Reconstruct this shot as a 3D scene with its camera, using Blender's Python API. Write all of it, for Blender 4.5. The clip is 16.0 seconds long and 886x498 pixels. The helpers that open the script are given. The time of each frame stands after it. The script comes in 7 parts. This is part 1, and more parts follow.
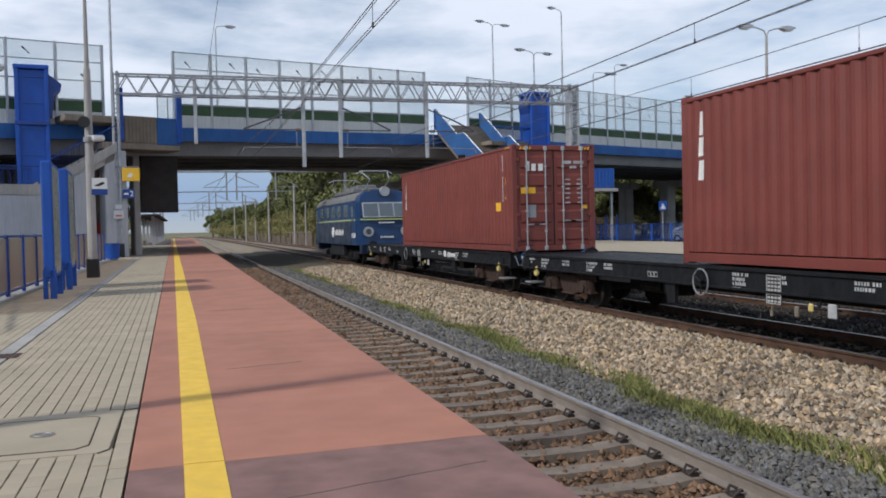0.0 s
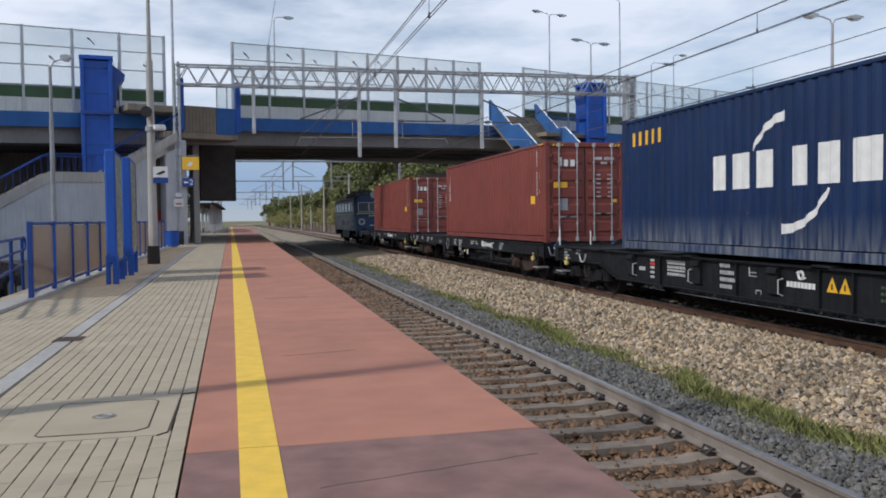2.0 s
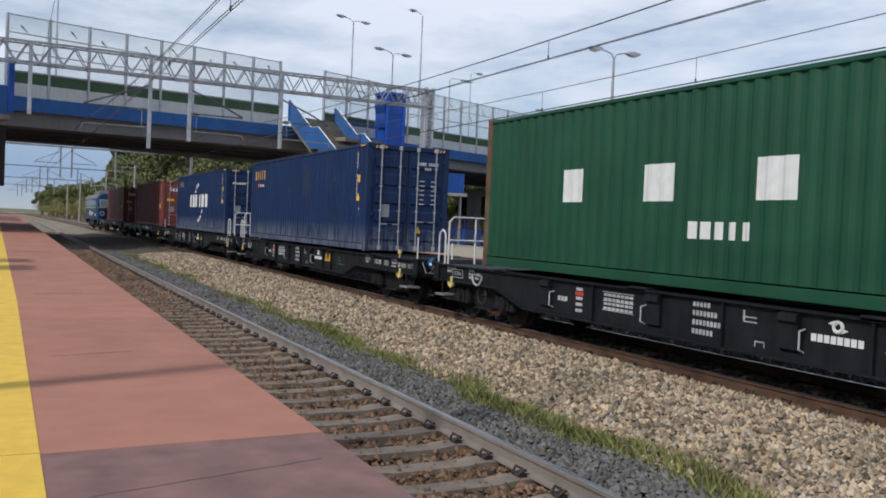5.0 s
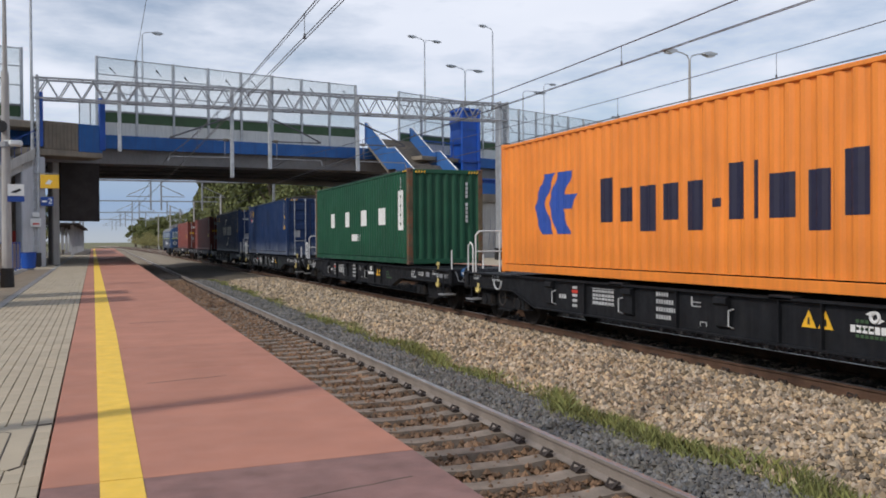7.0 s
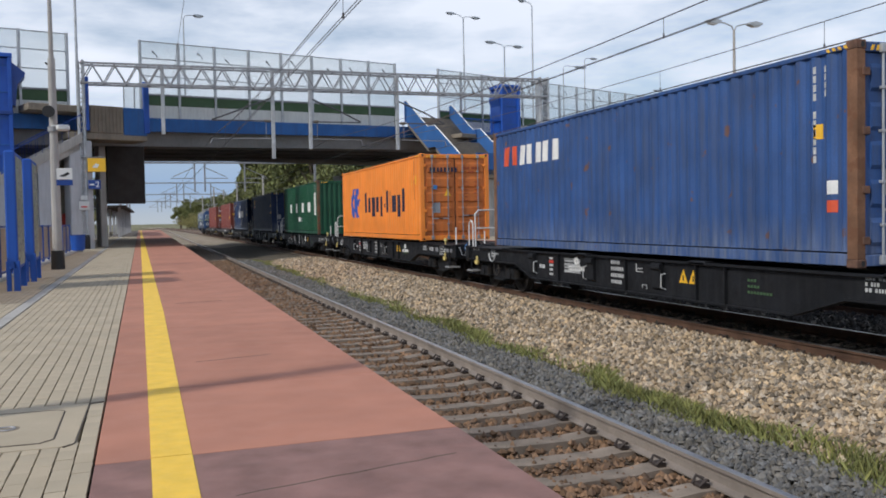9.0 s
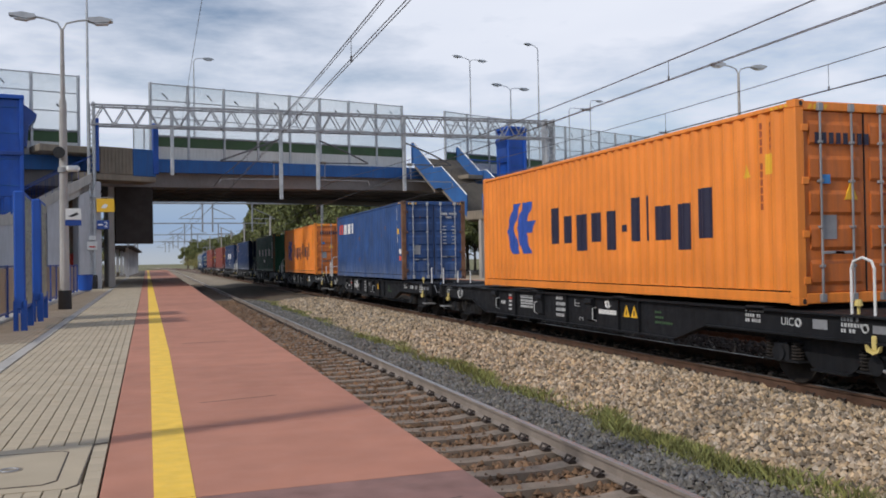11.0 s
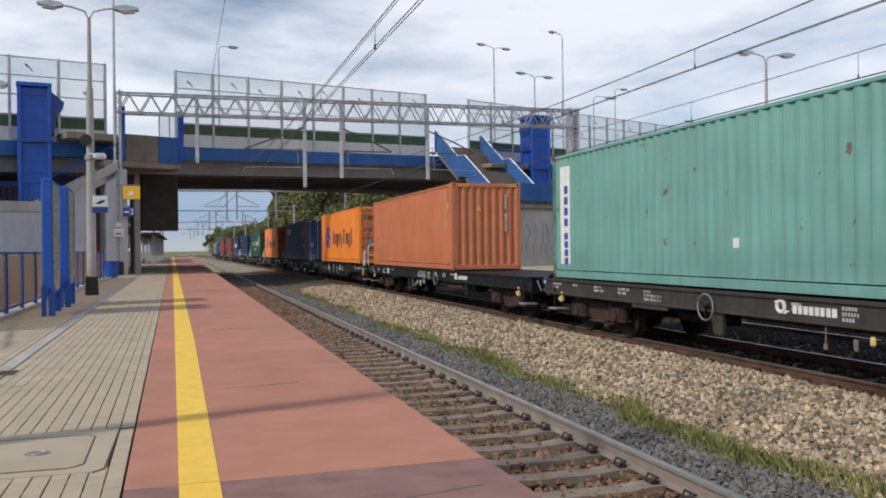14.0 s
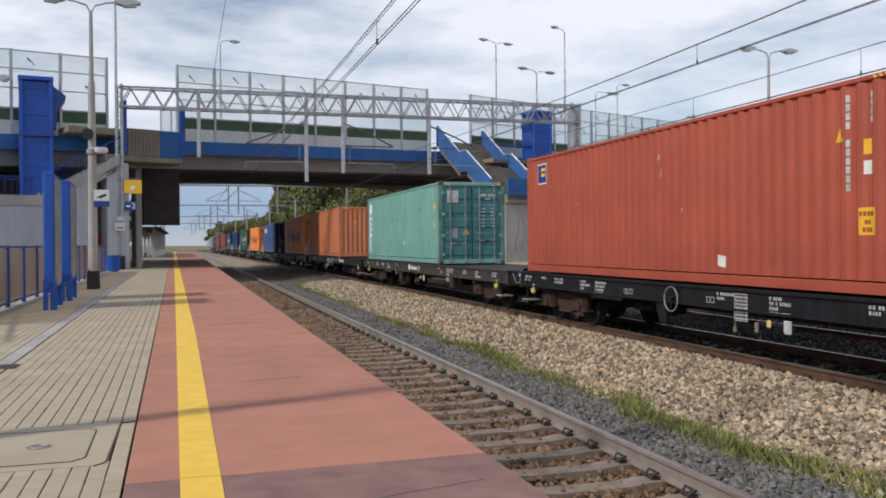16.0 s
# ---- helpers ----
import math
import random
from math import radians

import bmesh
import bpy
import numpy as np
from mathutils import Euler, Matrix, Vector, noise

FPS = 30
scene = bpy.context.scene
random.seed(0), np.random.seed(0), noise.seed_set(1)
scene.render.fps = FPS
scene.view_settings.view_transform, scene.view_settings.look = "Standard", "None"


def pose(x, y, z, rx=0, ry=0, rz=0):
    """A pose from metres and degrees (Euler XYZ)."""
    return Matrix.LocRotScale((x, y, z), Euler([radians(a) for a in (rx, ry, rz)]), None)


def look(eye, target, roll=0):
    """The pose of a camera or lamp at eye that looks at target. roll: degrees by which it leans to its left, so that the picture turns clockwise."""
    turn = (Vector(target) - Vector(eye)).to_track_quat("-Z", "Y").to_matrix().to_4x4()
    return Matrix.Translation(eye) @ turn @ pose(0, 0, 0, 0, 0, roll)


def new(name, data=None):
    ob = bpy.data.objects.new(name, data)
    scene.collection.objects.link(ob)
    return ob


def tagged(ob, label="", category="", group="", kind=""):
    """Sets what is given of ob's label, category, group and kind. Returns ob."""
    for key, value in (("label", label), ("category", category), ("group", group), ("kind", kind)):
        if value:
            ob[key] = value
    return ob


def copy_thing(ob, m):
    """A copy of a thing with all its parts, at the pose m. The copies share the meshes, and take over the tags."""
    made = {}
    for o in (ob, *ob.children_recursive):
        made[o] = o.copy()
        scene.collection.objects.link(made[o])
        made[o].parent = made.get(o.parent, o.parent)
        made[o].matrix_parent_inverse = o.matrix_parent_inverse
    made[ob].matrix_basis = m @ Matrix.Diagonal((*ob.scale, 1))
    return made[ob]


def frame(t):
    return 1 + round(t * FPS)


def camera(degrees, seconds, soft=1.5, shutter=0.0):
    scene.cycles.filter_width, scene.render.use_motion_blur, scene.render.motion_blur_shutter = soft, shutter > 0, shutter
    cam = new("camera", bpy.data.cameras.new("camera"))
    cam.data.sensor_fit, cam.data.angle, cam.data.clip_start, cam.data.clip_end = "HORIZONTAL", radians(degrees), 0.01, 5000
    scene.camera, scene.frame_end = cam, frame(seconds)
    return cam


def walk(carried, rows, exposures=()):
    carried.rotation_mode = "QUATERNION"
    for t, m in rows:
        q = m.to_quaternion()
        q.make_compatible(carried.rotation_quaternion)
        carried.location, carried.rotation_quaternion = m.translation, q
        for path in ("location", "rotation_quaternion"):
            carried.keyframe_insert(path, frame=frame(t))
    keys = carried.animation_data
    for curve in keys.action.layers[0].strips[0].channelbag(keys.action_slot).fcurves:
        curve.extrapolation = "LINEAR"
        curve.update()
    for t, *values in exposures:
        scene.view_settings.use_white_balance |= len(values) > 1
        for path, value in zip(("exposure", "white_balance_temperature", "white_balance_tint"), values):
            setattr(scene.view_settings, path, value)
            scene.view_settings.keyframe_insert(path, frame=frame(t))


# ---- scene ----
# The camera is held by hand at one spot of the platform; z = 0 is the platform's surface.
cam = camera(54.3, 16.0, soft=1.8)
EYE = (0.0, 0.0, 1.279)
# seconds, yaw, pitch, roll
PATH = [
    (0.0, -16.69, -1.48, 1.27),
    (0.5, -16.89, -1.31, 1.23),
    (1.0, -16.83, -1.24, 0.70),
    (1.5, -15.34, -1.44, 0.06),
    (2.0, -13.13, -2.02, 0.66),
    (2.5, -14.29, -2.35, -0.58),
    (3.0, -15.03, -2.21, -0.29),
    (3.5, -21.66, -2.79, -2.11),
    (4.0, -26.42, -2.61, -2.84),
    (4.2, -26.93, -2.66, -2.86),
    (6.3, -23.17, 0.55, -0.31),
    (6.5, -21.93, 0.00, 0.35),
    (7.0, -21.37, -0.59, 0.35),
    (7.5, -20.00, -0.55, 0.02),
    (8.0, -18.76, 0.20, 0.68),
    (8.5, -18.77, -3.75, 1.64),
    (9.0, -18.66, -2.02, 1.06),
    (9.2, -18.90, -1.55, 0.95),
    (11.5, -17.72, 0.85, 0.76),
    (12.0, -16.83, -0.22, 0.64),
    (12.5, -16.41, -0.00, 0.68),
    (13.0, -16.86, 0.46, 0.63),
    (13.5, -17.69, 0.49, 0.20),
    (14.0, -16.72, -0.05, 0.63),
    (14.5, -16.69, -0.14, 0.81),
    (15.0, -16.47, -0.03, 0.66),
    (15.5, -16.06, -0.10, 0.55),
    (16.0, -16.63, -0.37, 0.45),
]
# the clip's camera darkens and cools a little while the dark containers pass
walk(cam, [(t, pose(*EYE, 90 + p, r, y)) for t, y, p, r in PATH],
     [(0.0, -0.43, 6150, 10), (4.2, -0.52, 6050, 10), (6.3, -0.44, 6350, 12), (7.5, -0.44, 6300, 11), (9.2, -0.36, 6250, 10), (11.5, -0.51, 6400, 12), (12.5, -0.38, 6500, 12), (16.0, -0.36, 6500, 11)])

# ---- world and light ----
world = bpy.data.worlds.new("world")
scene.world = world
world.use_nodes = True


def sky_world(nt):
    n = nt.nodes
    n.clear()
    out, bg = n.new("ShaderNodeOutputWorld"), n.new("ShaderNodeBackground")
    sky = n.new("ShaderNodeTexSky")
    sky.sky_type, sky.sun_disc = "NISHITA", False
    sky.sun_elevation, sky.sun_rotation = radians(40), radians(-109)
    sky.air_density, sky.dust_density = 1.0, 0.3
    dim = n.new("ShaderNodeVectorMath")
    dim.operation = "SCALE"
    dim.inputs[3].default_value = SKY
    nt.links.new(sky.outputs[0], dim.inputs[0])
    co, mp = n.new("ShaderNodeTexCoord"), n.new("ShaderNodeMapping")
    mp.inputs["Scale"].default_value = (1.6, 1.6, 6.0)
    nt.links.new(co.outputs["Generated"], mp.inputs[0])
    a = n.new("ShaderNodeTexNoise")
    a.inputs["Scale"].default_value, a.inputs["Detail"].default_value, a.inputs["Roughness"].default_value = 1.7, 7, 0.58
    nt.links.new(mp.outputs[0], a.inputs["Vector"])
    ramp = n.new("ShaderNodeValToRGB")
    ramp.color_ramp.elements[0].position, ramp.color_ramp.elements[1].position = 0.26, 0.53
    nt.links.new(a.outputs["Fac"], ramp.inputs[0])
    b = n.new("ShaderNodeTexNoise")
    b.inputs["Scale"].default_value, b.inputs["Detail"].default_value = 3.1, 5
    nt.links.new(mp.outputs[0], b.inputs["Vector"])
    cl = n.new("ShaderNodeMix")
    cl.data_type = "RGBA"
    cl.inputs[6].default_value, cl.inputs[7].default_value = (*CLOUD_DARK, 1), (*CLOUD_LIGHT, 1)
    nt.links.new(b.outputs["Fac"], cl.inputs[0])
    # the cloud cover breaks up towards the zenith
    up, thin, veil = n.new("ShaderNodeSeparateXYZ"), n.new("ShaderNodeMapRange"), n.new("ShaderNodeMath")
    nt.links.new(co.outputs["Generated"], up.inputs[0])
    nt.links.new(up.outputs[2], thin.inputs[0])
    for i, q in enumerate((0.40, 0.75, 1.0, 0.30)):
        thin.inputs[i + 1].default_value = q
    veil.operation = "MULTIPLY"
    nt.links.new(ramp.outputs[0], veil.inputs[0])
    nt.links.new(thin.outputs[0], veil.inputs[1])
    mix = n.new("ShaderNodeMix")
    mix.data_type = "RGBA"
    nt.links.new(veil.outputs[0], mix.inputs[0])
    nt.links.new(dim.outputs[0], mix.inputs[6])
    nt.links.new(cl.outputs[2], mix.inputs[7])
    sep, low = n.new("ShaderNodeSeparateXYZ"), n.new("ShaderNodeMapRange")
    nt.links.new(co.outputs["Generated"], sep.inputs[0])
    nt.links.new(sep.outputs[2], low.inputs[0])
    low.interpolation_type = "SMOOTHSTEP"
    for i, q in enumerate((0.02, 0.17, 0.0, 1.0)):
        low.inputs[i + 1].default_value = q
    hz = n.new("ShaderNodeMix")
    hz.data_type = "RGBA"
    hz.inputs[6].default_value = (*HAZE, 1)
    nt.links.new(low.outputs[0], hz.inputs[0])
    nt.links.new(mix.outputs[2], hz.inputs[7])
    pale, rim = n.new("ShaderNodeMapRange"), n.new("ShaderNodeMix")
    nt.links.new(sep.outputs[2], pale.inputs[0])
    pale.interpolation_type = "SMOOTHSTEP"
    for i, q in enumerate((0.0, 0.045, 0.0, 1.0)):
        pale.inputs[i + 1].default_value = q
    rim.data_type = "RGBA"
    rim.inputs[6].default_value = (*RIM, 1)
    nt.links.new(pale.outputs[0], rim.inputs[0])
    nt.links.new(hz.outputs[2], rim.inputs[7])
    nt.links.new(rim.outputs[2], bg.inputs[0])
    nt.links.new(bg.outputs[0], out.inputs[0])


RIM = (0.62, 0.68, 0.74)
HAZE = (0.40, 0.56, 0.80)
SKY, CLOUD_DARK, CLOUD_LIGHT = 0.13, (1.00, 1.07, 1.20), (1.20, 1.24, 1.33)
sky_world(world.node_tree)
sun = new("sun", bpy.data.lights.new("sun", "SUN"))
sun.data.energy, sun.data.angle, sun.data.color = 3.1, radians(3.0), (1.0, 0.93, 0.82)
sun.matrix_world = look((-26.6, -9.0, 23.6), (0, 0, 0))

# ---- building helpers ----
class MB:
    """Collects vertices and faces for one mesh."""

    def __init__(self):
        self.v, self.f, self.cuts = [], [], []

    def add(self, verts, faces):
        k = len(self.v)
        self.cuts.append((k, len(self.f)))
        self.v += [tuple(p) for p in verts]
        self.f += [tuple(k + i for i in q) for q in faces]
        return self

    def box(self, x0, x1, y0, y1, z0, z1):
        v = [(x, y, z) for z in (z0, z1) for y in (y0, y1) for x in (x0, x1)]
        return self.add(v, [(0, 2, 3, 1), (4, 5, 7, 6), (0, 1, 5, 4), (2, 6, 7, 3), (0, 4, 6, 2), (1, 3, 7, 5)])

    def bev(self, x0, x1, y0, y1, z0, z1, b=0.01):
        """A box whose edges are chamfered by b."""
        bm = bmesh.new()
        bmesh.ops.create_cube(bm, size=1.0, matrix=Matrix.Translation(((x0 + x1) / 2, (y0 + y1) / 2, (z0 + z1) / 2)) @ Matrix.Diagonal((abs(x1 - x0), abs(y1 - y0), abs(z1 - z0), 1)))
        b = min(b, abs(x1 - x0) * 0.45, abs(y1 - y0) * 0.45, abs(z1 - z0) * 0.45)
        bmesh.ops.bevel(bm, geom=list(bm.edges), offset=b, segments=1, affect="EDGES")
        bm.verts.index_update()
        self.add([v.co for v in bm.verts], [[v.index for v in f.verts] for f in bm.faces])
        bm.free()
        return self

    def prism(self, outline, axis, a, b):
        """An outline (2D points) drawn out along an axis from a to b."""
        n = len(outline)
        put = {"x": lambda p, s: (s, p[0], p[1]), "y": lambda p, s: (p[0], s, p[1]), "z": lambda p, s: (p[0], p[1], s)}[axis]
        v = [put(p, a) for p in outline] + [put(p, b) for p in outline]
        f = [(i, (i + 1) % n, n + (i + 1) % n, n + i) for i in range(n)] + [tuple(range(n))[::-1], tuple(range(n, 2 * n))]
        return self.add(v, f)

    def rod(self, p, q, r, n=8, r2=None):
        p, q = Vector(p), Vector(q)
        r2 = r if r2 is None else r2
        m = (q - p).to_track_quat("Z", "Y").to_matrix()
        c = [(math.cos(2 * math.pi * i / n), math.sin(2 * math.pi * i / n)) for i in range(n)]
        v = [p + m @ Vector((r * a, r * b, 0)) for a, b in c] + [q + m @ Vector((r2 * a, r2 * b, 0)) for a, b in c]
        f = [(i, (i + 1) % n, n + (i + 1) % n, n + i) for i in range(n)] + [tuple(range(n))[::-1], tuple(range(n, 2 * n))]
        return self.add(v, f)

    def tube(self, pts, r, n=8):
        """A round bar bent through the points, in one piece."""
        P = [Vector(p) for p in pts]
        k, u = len(P), Vector((0.31, 0.17, 0.94))
        v, f = [], []
        for i, p in enumerate(P):
            d = ((p - P[i - 1]).normalized() if i else Vector()) + ((P[i + 1] - p).normalized() if i + 1 < k else Vector())
            d.normalize()
            u = u - d * u.dot(d)
            u.normalize()
            w = d.cross(u)
            v += [p + u * (r * math.cos(2 * math.pi * j / n)) + w * (r * math.sin(2 * math.pi * j / n)) for j in range(n)]
        for i in range(k - 1):
            f += [(i * n + j, i * n + (j + 1) % n, (i + 1) * n + (j + 1) % n, (i + 1) * n + j) for j in range(n)]
        return self.add(v, f + [tuple(range(n))[::-1], tuple(range((k - 1) * n, k * n))])

    def ring(self, c, axis, r, w, n=20):
        """A round hoop of wire radius w in the plane across axis."""
        put = {"x": lambda a, b, s: (c[0] + s, c[1] + a, c[2] + b), "y": lambda a, b, s: (c[0] + a, c[1] + s, c[2] + b), "z": lambda a, b, s: (c[0] + a, c[1] + b, c[2] + s)}[axis]
        v = []
        for i in range(n):
            a = 2 * math.pi * i / n
            for j in range(6):
                q = r + w * math.cos(math.pi * j / 3)
                v.append(put(q * math.cos(a), q * math.sin(a), w * math.sin(math.pi * j / 3)))
        return self.add(v, [(i * 6 + j, i * 6 + (j + 1) % 6, (i + 1) % n * 6 + (j + 1) % 6, (i + 1) % n * 6 + j) for i in range(n) for j in range(6)])

    def mesh(self, name, material=None, smooth=False):
        me = bpy.data.meshes.new(name)
        me.from_pydata(self.v, [], self.f)
        if smooth:
            me.polygons.foreach_set("use_smooth", [True] * len(me.polygons))
        if material:
            me.materials.append(material)
        bm = bmesh.new()
        bm.from_mesh(me)
        bmesh.ops.recalc_face_normals(bm, faces=bm.faces)
        bm.to_mesh(me)
        bm.free()
        return me


def part(name, mb, material, parent, label="", smooth=False, at=None):
    """One mesh object under a thing or part."""
    me = mb if isinstance(mb, bpy.types.Mesh) else mb.mesh(name, material, smooth)
    ob = new(name, me)
    ob.parent = parent
    if at is not None:
        ob.matrix_basis = at
    return tagged(ob, label)


def parts(name, mb, material, parent, label=""):
    """Every piece that was added to mb becomes a part of its own."""
    cuts = mb.cuts + [(len(mb.v), len(mb.f))]
    for (v0, f0), (v1, f1) in zip(cuts, cuts[1:]):
        one = MB()
        one.v, one.f = mb.v[v0:v1], [tuple(i - v0 for i in q) for q in mb.f[f0:f1]]
        part(name, one, material, parent, label)


def thing(name, label, category, at=None, group="", kind=""):
    ob = new(name)
    ob.empty_display_size = 0.3
    if at is not None:
        ob.matrix_basis = at
    return tagged(ob, label, category, group, kind)


def solid(name, mb, material, label, category="", kind="structure", at=None):
    ob = new(name, mb.mesh(name, material))
    if at is not None:
        ob.matrix_basis = at
    return tagged(ob, label, category, "", kind)


# ---- materials ----
def mat(name, color, rough=0.6, metal=0.0, var=0.25, scale=4.0, fine=60.0, bump=0.15, tint=None, streak=0.0, rust=None, island=0.0, obj=0.0, spec=0.5, dust=0.0):
    """A painted or mineral surface: two sizes of mottling, fine relief, optional vertical dirt streaks and rust spots."""
    m = bpy.data.materials.new(name)
    m.use_nodes = True
    nt = m.node_tree
    n, L = nt.nodes, nt.links.new
    bsdf = n["Principled BSDF"]
    co = n.new("ShaderNodeTexCoord")

    def tex(s, detail=5, vec=None):
        t = n.new("ShaderNodeTexNoise")
        t.inputs["Scale"].default_value, t.inputs["Detail"].default_value = s, detail
        L(vec or co.outputs["Object"], t.inputs["Vector"])
        return t.outputs["Fac"]

    def mixc(fac, a, b, kind="MIX"):
        x = n.new("ShaderNodeMix")
        x.data_type, x.blend_type = "RGBA", kind
        for s, val in ((0, fac), (6, a), (7, b)):
            if isinstance(val, (int, float)):
                x.inputs[s].default_value = val
            elif isinstance(val, tuple):
                x.inputs[s].default_value = (*val, 1)
            else:
                L(val, x.inputs[s])
        return x.outputs[2]

    def rng(val, a, b, lo, hi):
        r = n.new("ShaderNodeMapRange")
        L(val, r.inputs[0])
        for i, q in enumerate((a, b, lo, hi)):
            r.inputs[i + 1].default_value = q
        return r.outputs[0]

    dark = tuple(c * (1 - var) for c in color)
    light = tuple(min(1, c * (1 + var * 0.6)) for c in (tint or color))
    col = mixc(rng(tex(scale), 0.3, 0.7, 0, 1), dark, light)
    col = mixc(rng(tex(fine, 3), 0.35, 0.65, 0, var * 0.8), col, tuple(c * 0.55 for c in color))
    if streak:
        mp = n.new("ShaderNodeMapping")
        mp.inputs["Scale"].default_value = (5, 5, 0.35)
        L(co.outputs["Object"], mp.inputs[0])
        col = mixc(rng(tex(2.2, 6, mp.outputs[0]), 0.44, 0.68, 0, streak), col, tuple(c * 0.45 + 0.03 for c in color))
    if dust:
        # pale road dust splashed up from below, in uneven vertical runs
        hz, dm, ml = n.new("ShaderNodeSeparateXYZ"), n.new("ShaderNodeMapping"), n.new("ShaderNodeMath")
        L(co.outputs["Object"], hz.inputs[0])
        dm.inputs["Scale"].default_value = (9, 9, 0.8)
        L(co.outputs["Object"], dm.inputs[0])
        ml.operation = "MULTIPLY"
        L(rng(hz.outputs[2], 0.15, 0.75, 1, 0), ml.inputs[0])
        L(rng(tex(1.5, 5, dm.outputs[0]), 0.35, 0.7, 0, dust), ml.inputs[1])
        col = mixc(ml.outputs[0], col, (0.34, 0.36, 0.37))
    if rust:
        col = mixc(rng(tex(3.3, 9), 1 - rust, 1.04 - rust, 0, 0.85), col, (0.16, 0.07, 0.035))
    if island:
        g = n.new("ShaderNodeNewGeometry")
        hue, sw = n.new("ShaderNodeMath"), n.new("ShaderNodeMath")
        hue.operation, sw.operation = "MULTIPLY", "FRACT"
        hue.inputs[1].default_value = 37.0
        L(g.outputs["Random Per Island"], hue.inputs[0])
        L(hue.outputs[0], sw.inputs[0])
        k = min(0.22, island * 0.35)
        col = mixc(1.0, col, mixc(g.outputs["Random Per Island"], (1 - island,) * 3, (1 + island,) * 3), "MULTIPLY")
        col = mixc(1.0, col, mixc(sw.outputs[0], (1 + k * 0.5, 1.0, 1 - k), (1 - k * 0.3, 1.0, 1 + k * 0.3)), "MULTIPLY")
    if obj:
        oi = n.new("ShaderNodeObjectInfo")
        col = mixc(1.0, col, mixc(oi.outputs["Random"], (1 - obj,) * 3, (1 + obj, 1 + obj * 0.95, 1 + obj * 0.9)), "MULTIPLY")
    L(col, bsdf.inputs["Base Color"])
    L(rng(tex(scale * 2.3, 4), 0.3, 0.7, max(0.03, rough - 0.1), min(1, rough + 0.12)), bsdf.inputs["Roughness"])
    bsdf.inputs["Metallic"].default_value = metal
    bsdf.inputs["Specular IOR Level"].default_value = spec
    if bump:
        bp = n.new("ShaderNodeBump")
        bp.inputs["Strength"].default_value, bp.inputs["Distance"].default_value = bump, 0.01
        L(tex(fine, 4), bp.inputs["Height"])
        L(bp.outputs[0], bsdf.inputs["Normal"])
    return m


def glass(name, color, alpha, rough=0.05, body=(0.75, 0.8, 0.8)):
    m = bpy.data.materials.new(name)
    m.use_nodes = True
    nt = m.node_tree
    n, L = nt.nodes, nt.links.new
    n.clear()
    out, mx, tr, gl, df, m2, tl, m3 = (n.new("ShaderNode" + k) for k in ("OutputMaterial", "MixShader", "BsdfTransparent", "BsdfGlossy", "BsdfDiffuse", "MixShader", "BsdfTranslucent", "MixShader"))
    tr.inputs[0].default_value = (*color, 1)
    gl.inputs["Roughness"].default_value = rough
    df.inputs[0].default_value = (*body, 1)
    lw = n.new("ShaderNodeLayerWeight")
    lw.inputs[0].default_value = 0.5
    pw, ml = n.new("ShaderNodeMath"), n.new("ShaderNodeMath")
    pw.operation, ml.operation = "POWER", "MULTIPLY"
    pw.inputs[1].default_value, ml.inputs[1].default_value = 4.0, 0.6
    L(lw.outputs["Facing"], pw.inputs[0])
    L(pw.outputs[0], ml.inputs[0])
    m2.inputs[0].default_value = alpha
    L(tr.outputs[0], m2.inputs[1])
    tl.inputs[0].default_value = (*body, 1)
    L(df.outputs[0], m3.inputs[1])
    L(tl.outputs[0], m3.inputs[2])
    L(m3.outputs[0], m2.inputs[2])
    L(ml.outputs[0], mx.inputs[0])
    L(m2.outputs[0], mx.inputs[1])
    L(gl.outputs[0], mx.inputs[2])
    L(mx.outputs[0], out.inputs[0])
    return m


M = {}
M["grass_ground"] = mat("meadow", (0.20, 0.19, 0.085), 0.95, var=0.5, scale=0.15, fine=3, bump=0.6)
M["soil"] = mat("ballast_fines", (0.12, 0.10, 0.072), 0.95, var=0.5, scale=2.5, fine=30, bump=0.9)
# lit copy of the bed: sunlight beyond the bridge's shadow put into the colour
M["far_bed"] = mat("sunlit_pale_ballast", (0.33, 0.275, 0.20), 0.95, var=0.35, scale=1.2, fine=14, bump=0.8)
M["stone_beige"] = mat("beige_crushed_stone", (0.38, 0.305, 0.228), 0.9, var=0.3, scale=3, fine=25, bump=0.3, island=0.72)
M["stone_grey"] = mat("grey_crushed_stone", (0.155, 0.152, 0.15), 0.9, var=0.3, scale=3, fine=25, bump=0.3, island=0.45)
M["stone_brown"] = mat("rust_brown_ballast", (0.20, 0.125, 0.08), 0.95, var=0.4, scale=3, fine=25, bump=0.3, island=0.5)
# near-black so that the shade below the wagons is in the stone colour
M["stone_dark"] = mat("shade_dark_ballast", (0.034, 0.03, 0.027), 0.95, var=0.4, scale=3, fine=25, bump=0.3, island=0.5)
M["sleeper"] = mat("weathered_concrete_sleeper", (0.27, 0.22, 0.175), 0.9, var=0.35, scale=5, fine=70, bump=0.3, obj=0.12)
M["rail_side"] = mat("rusty_rail_steel", (0.15, 0.085, 0.055), 0.75, 0.3, var=0.4, scale=3, fine=40, bump=0.2)
M["rail_grey"] = mat("dusty_rail_steel", (0.36, 0.31, 0.27), 0.6, 0.3, var=0.3, scale=2, fine=40, bump=0.2)
M["rail_top"] = mat("polished_rail_head", (0.55, 0.54, 0.53), 0.48, 1.0, var=0.1, bump=0.02)
M["clip"] = mat("dark_rail_clip", (0.07, 0.055, 0.05), 0.7, 0.4, var=0.3)
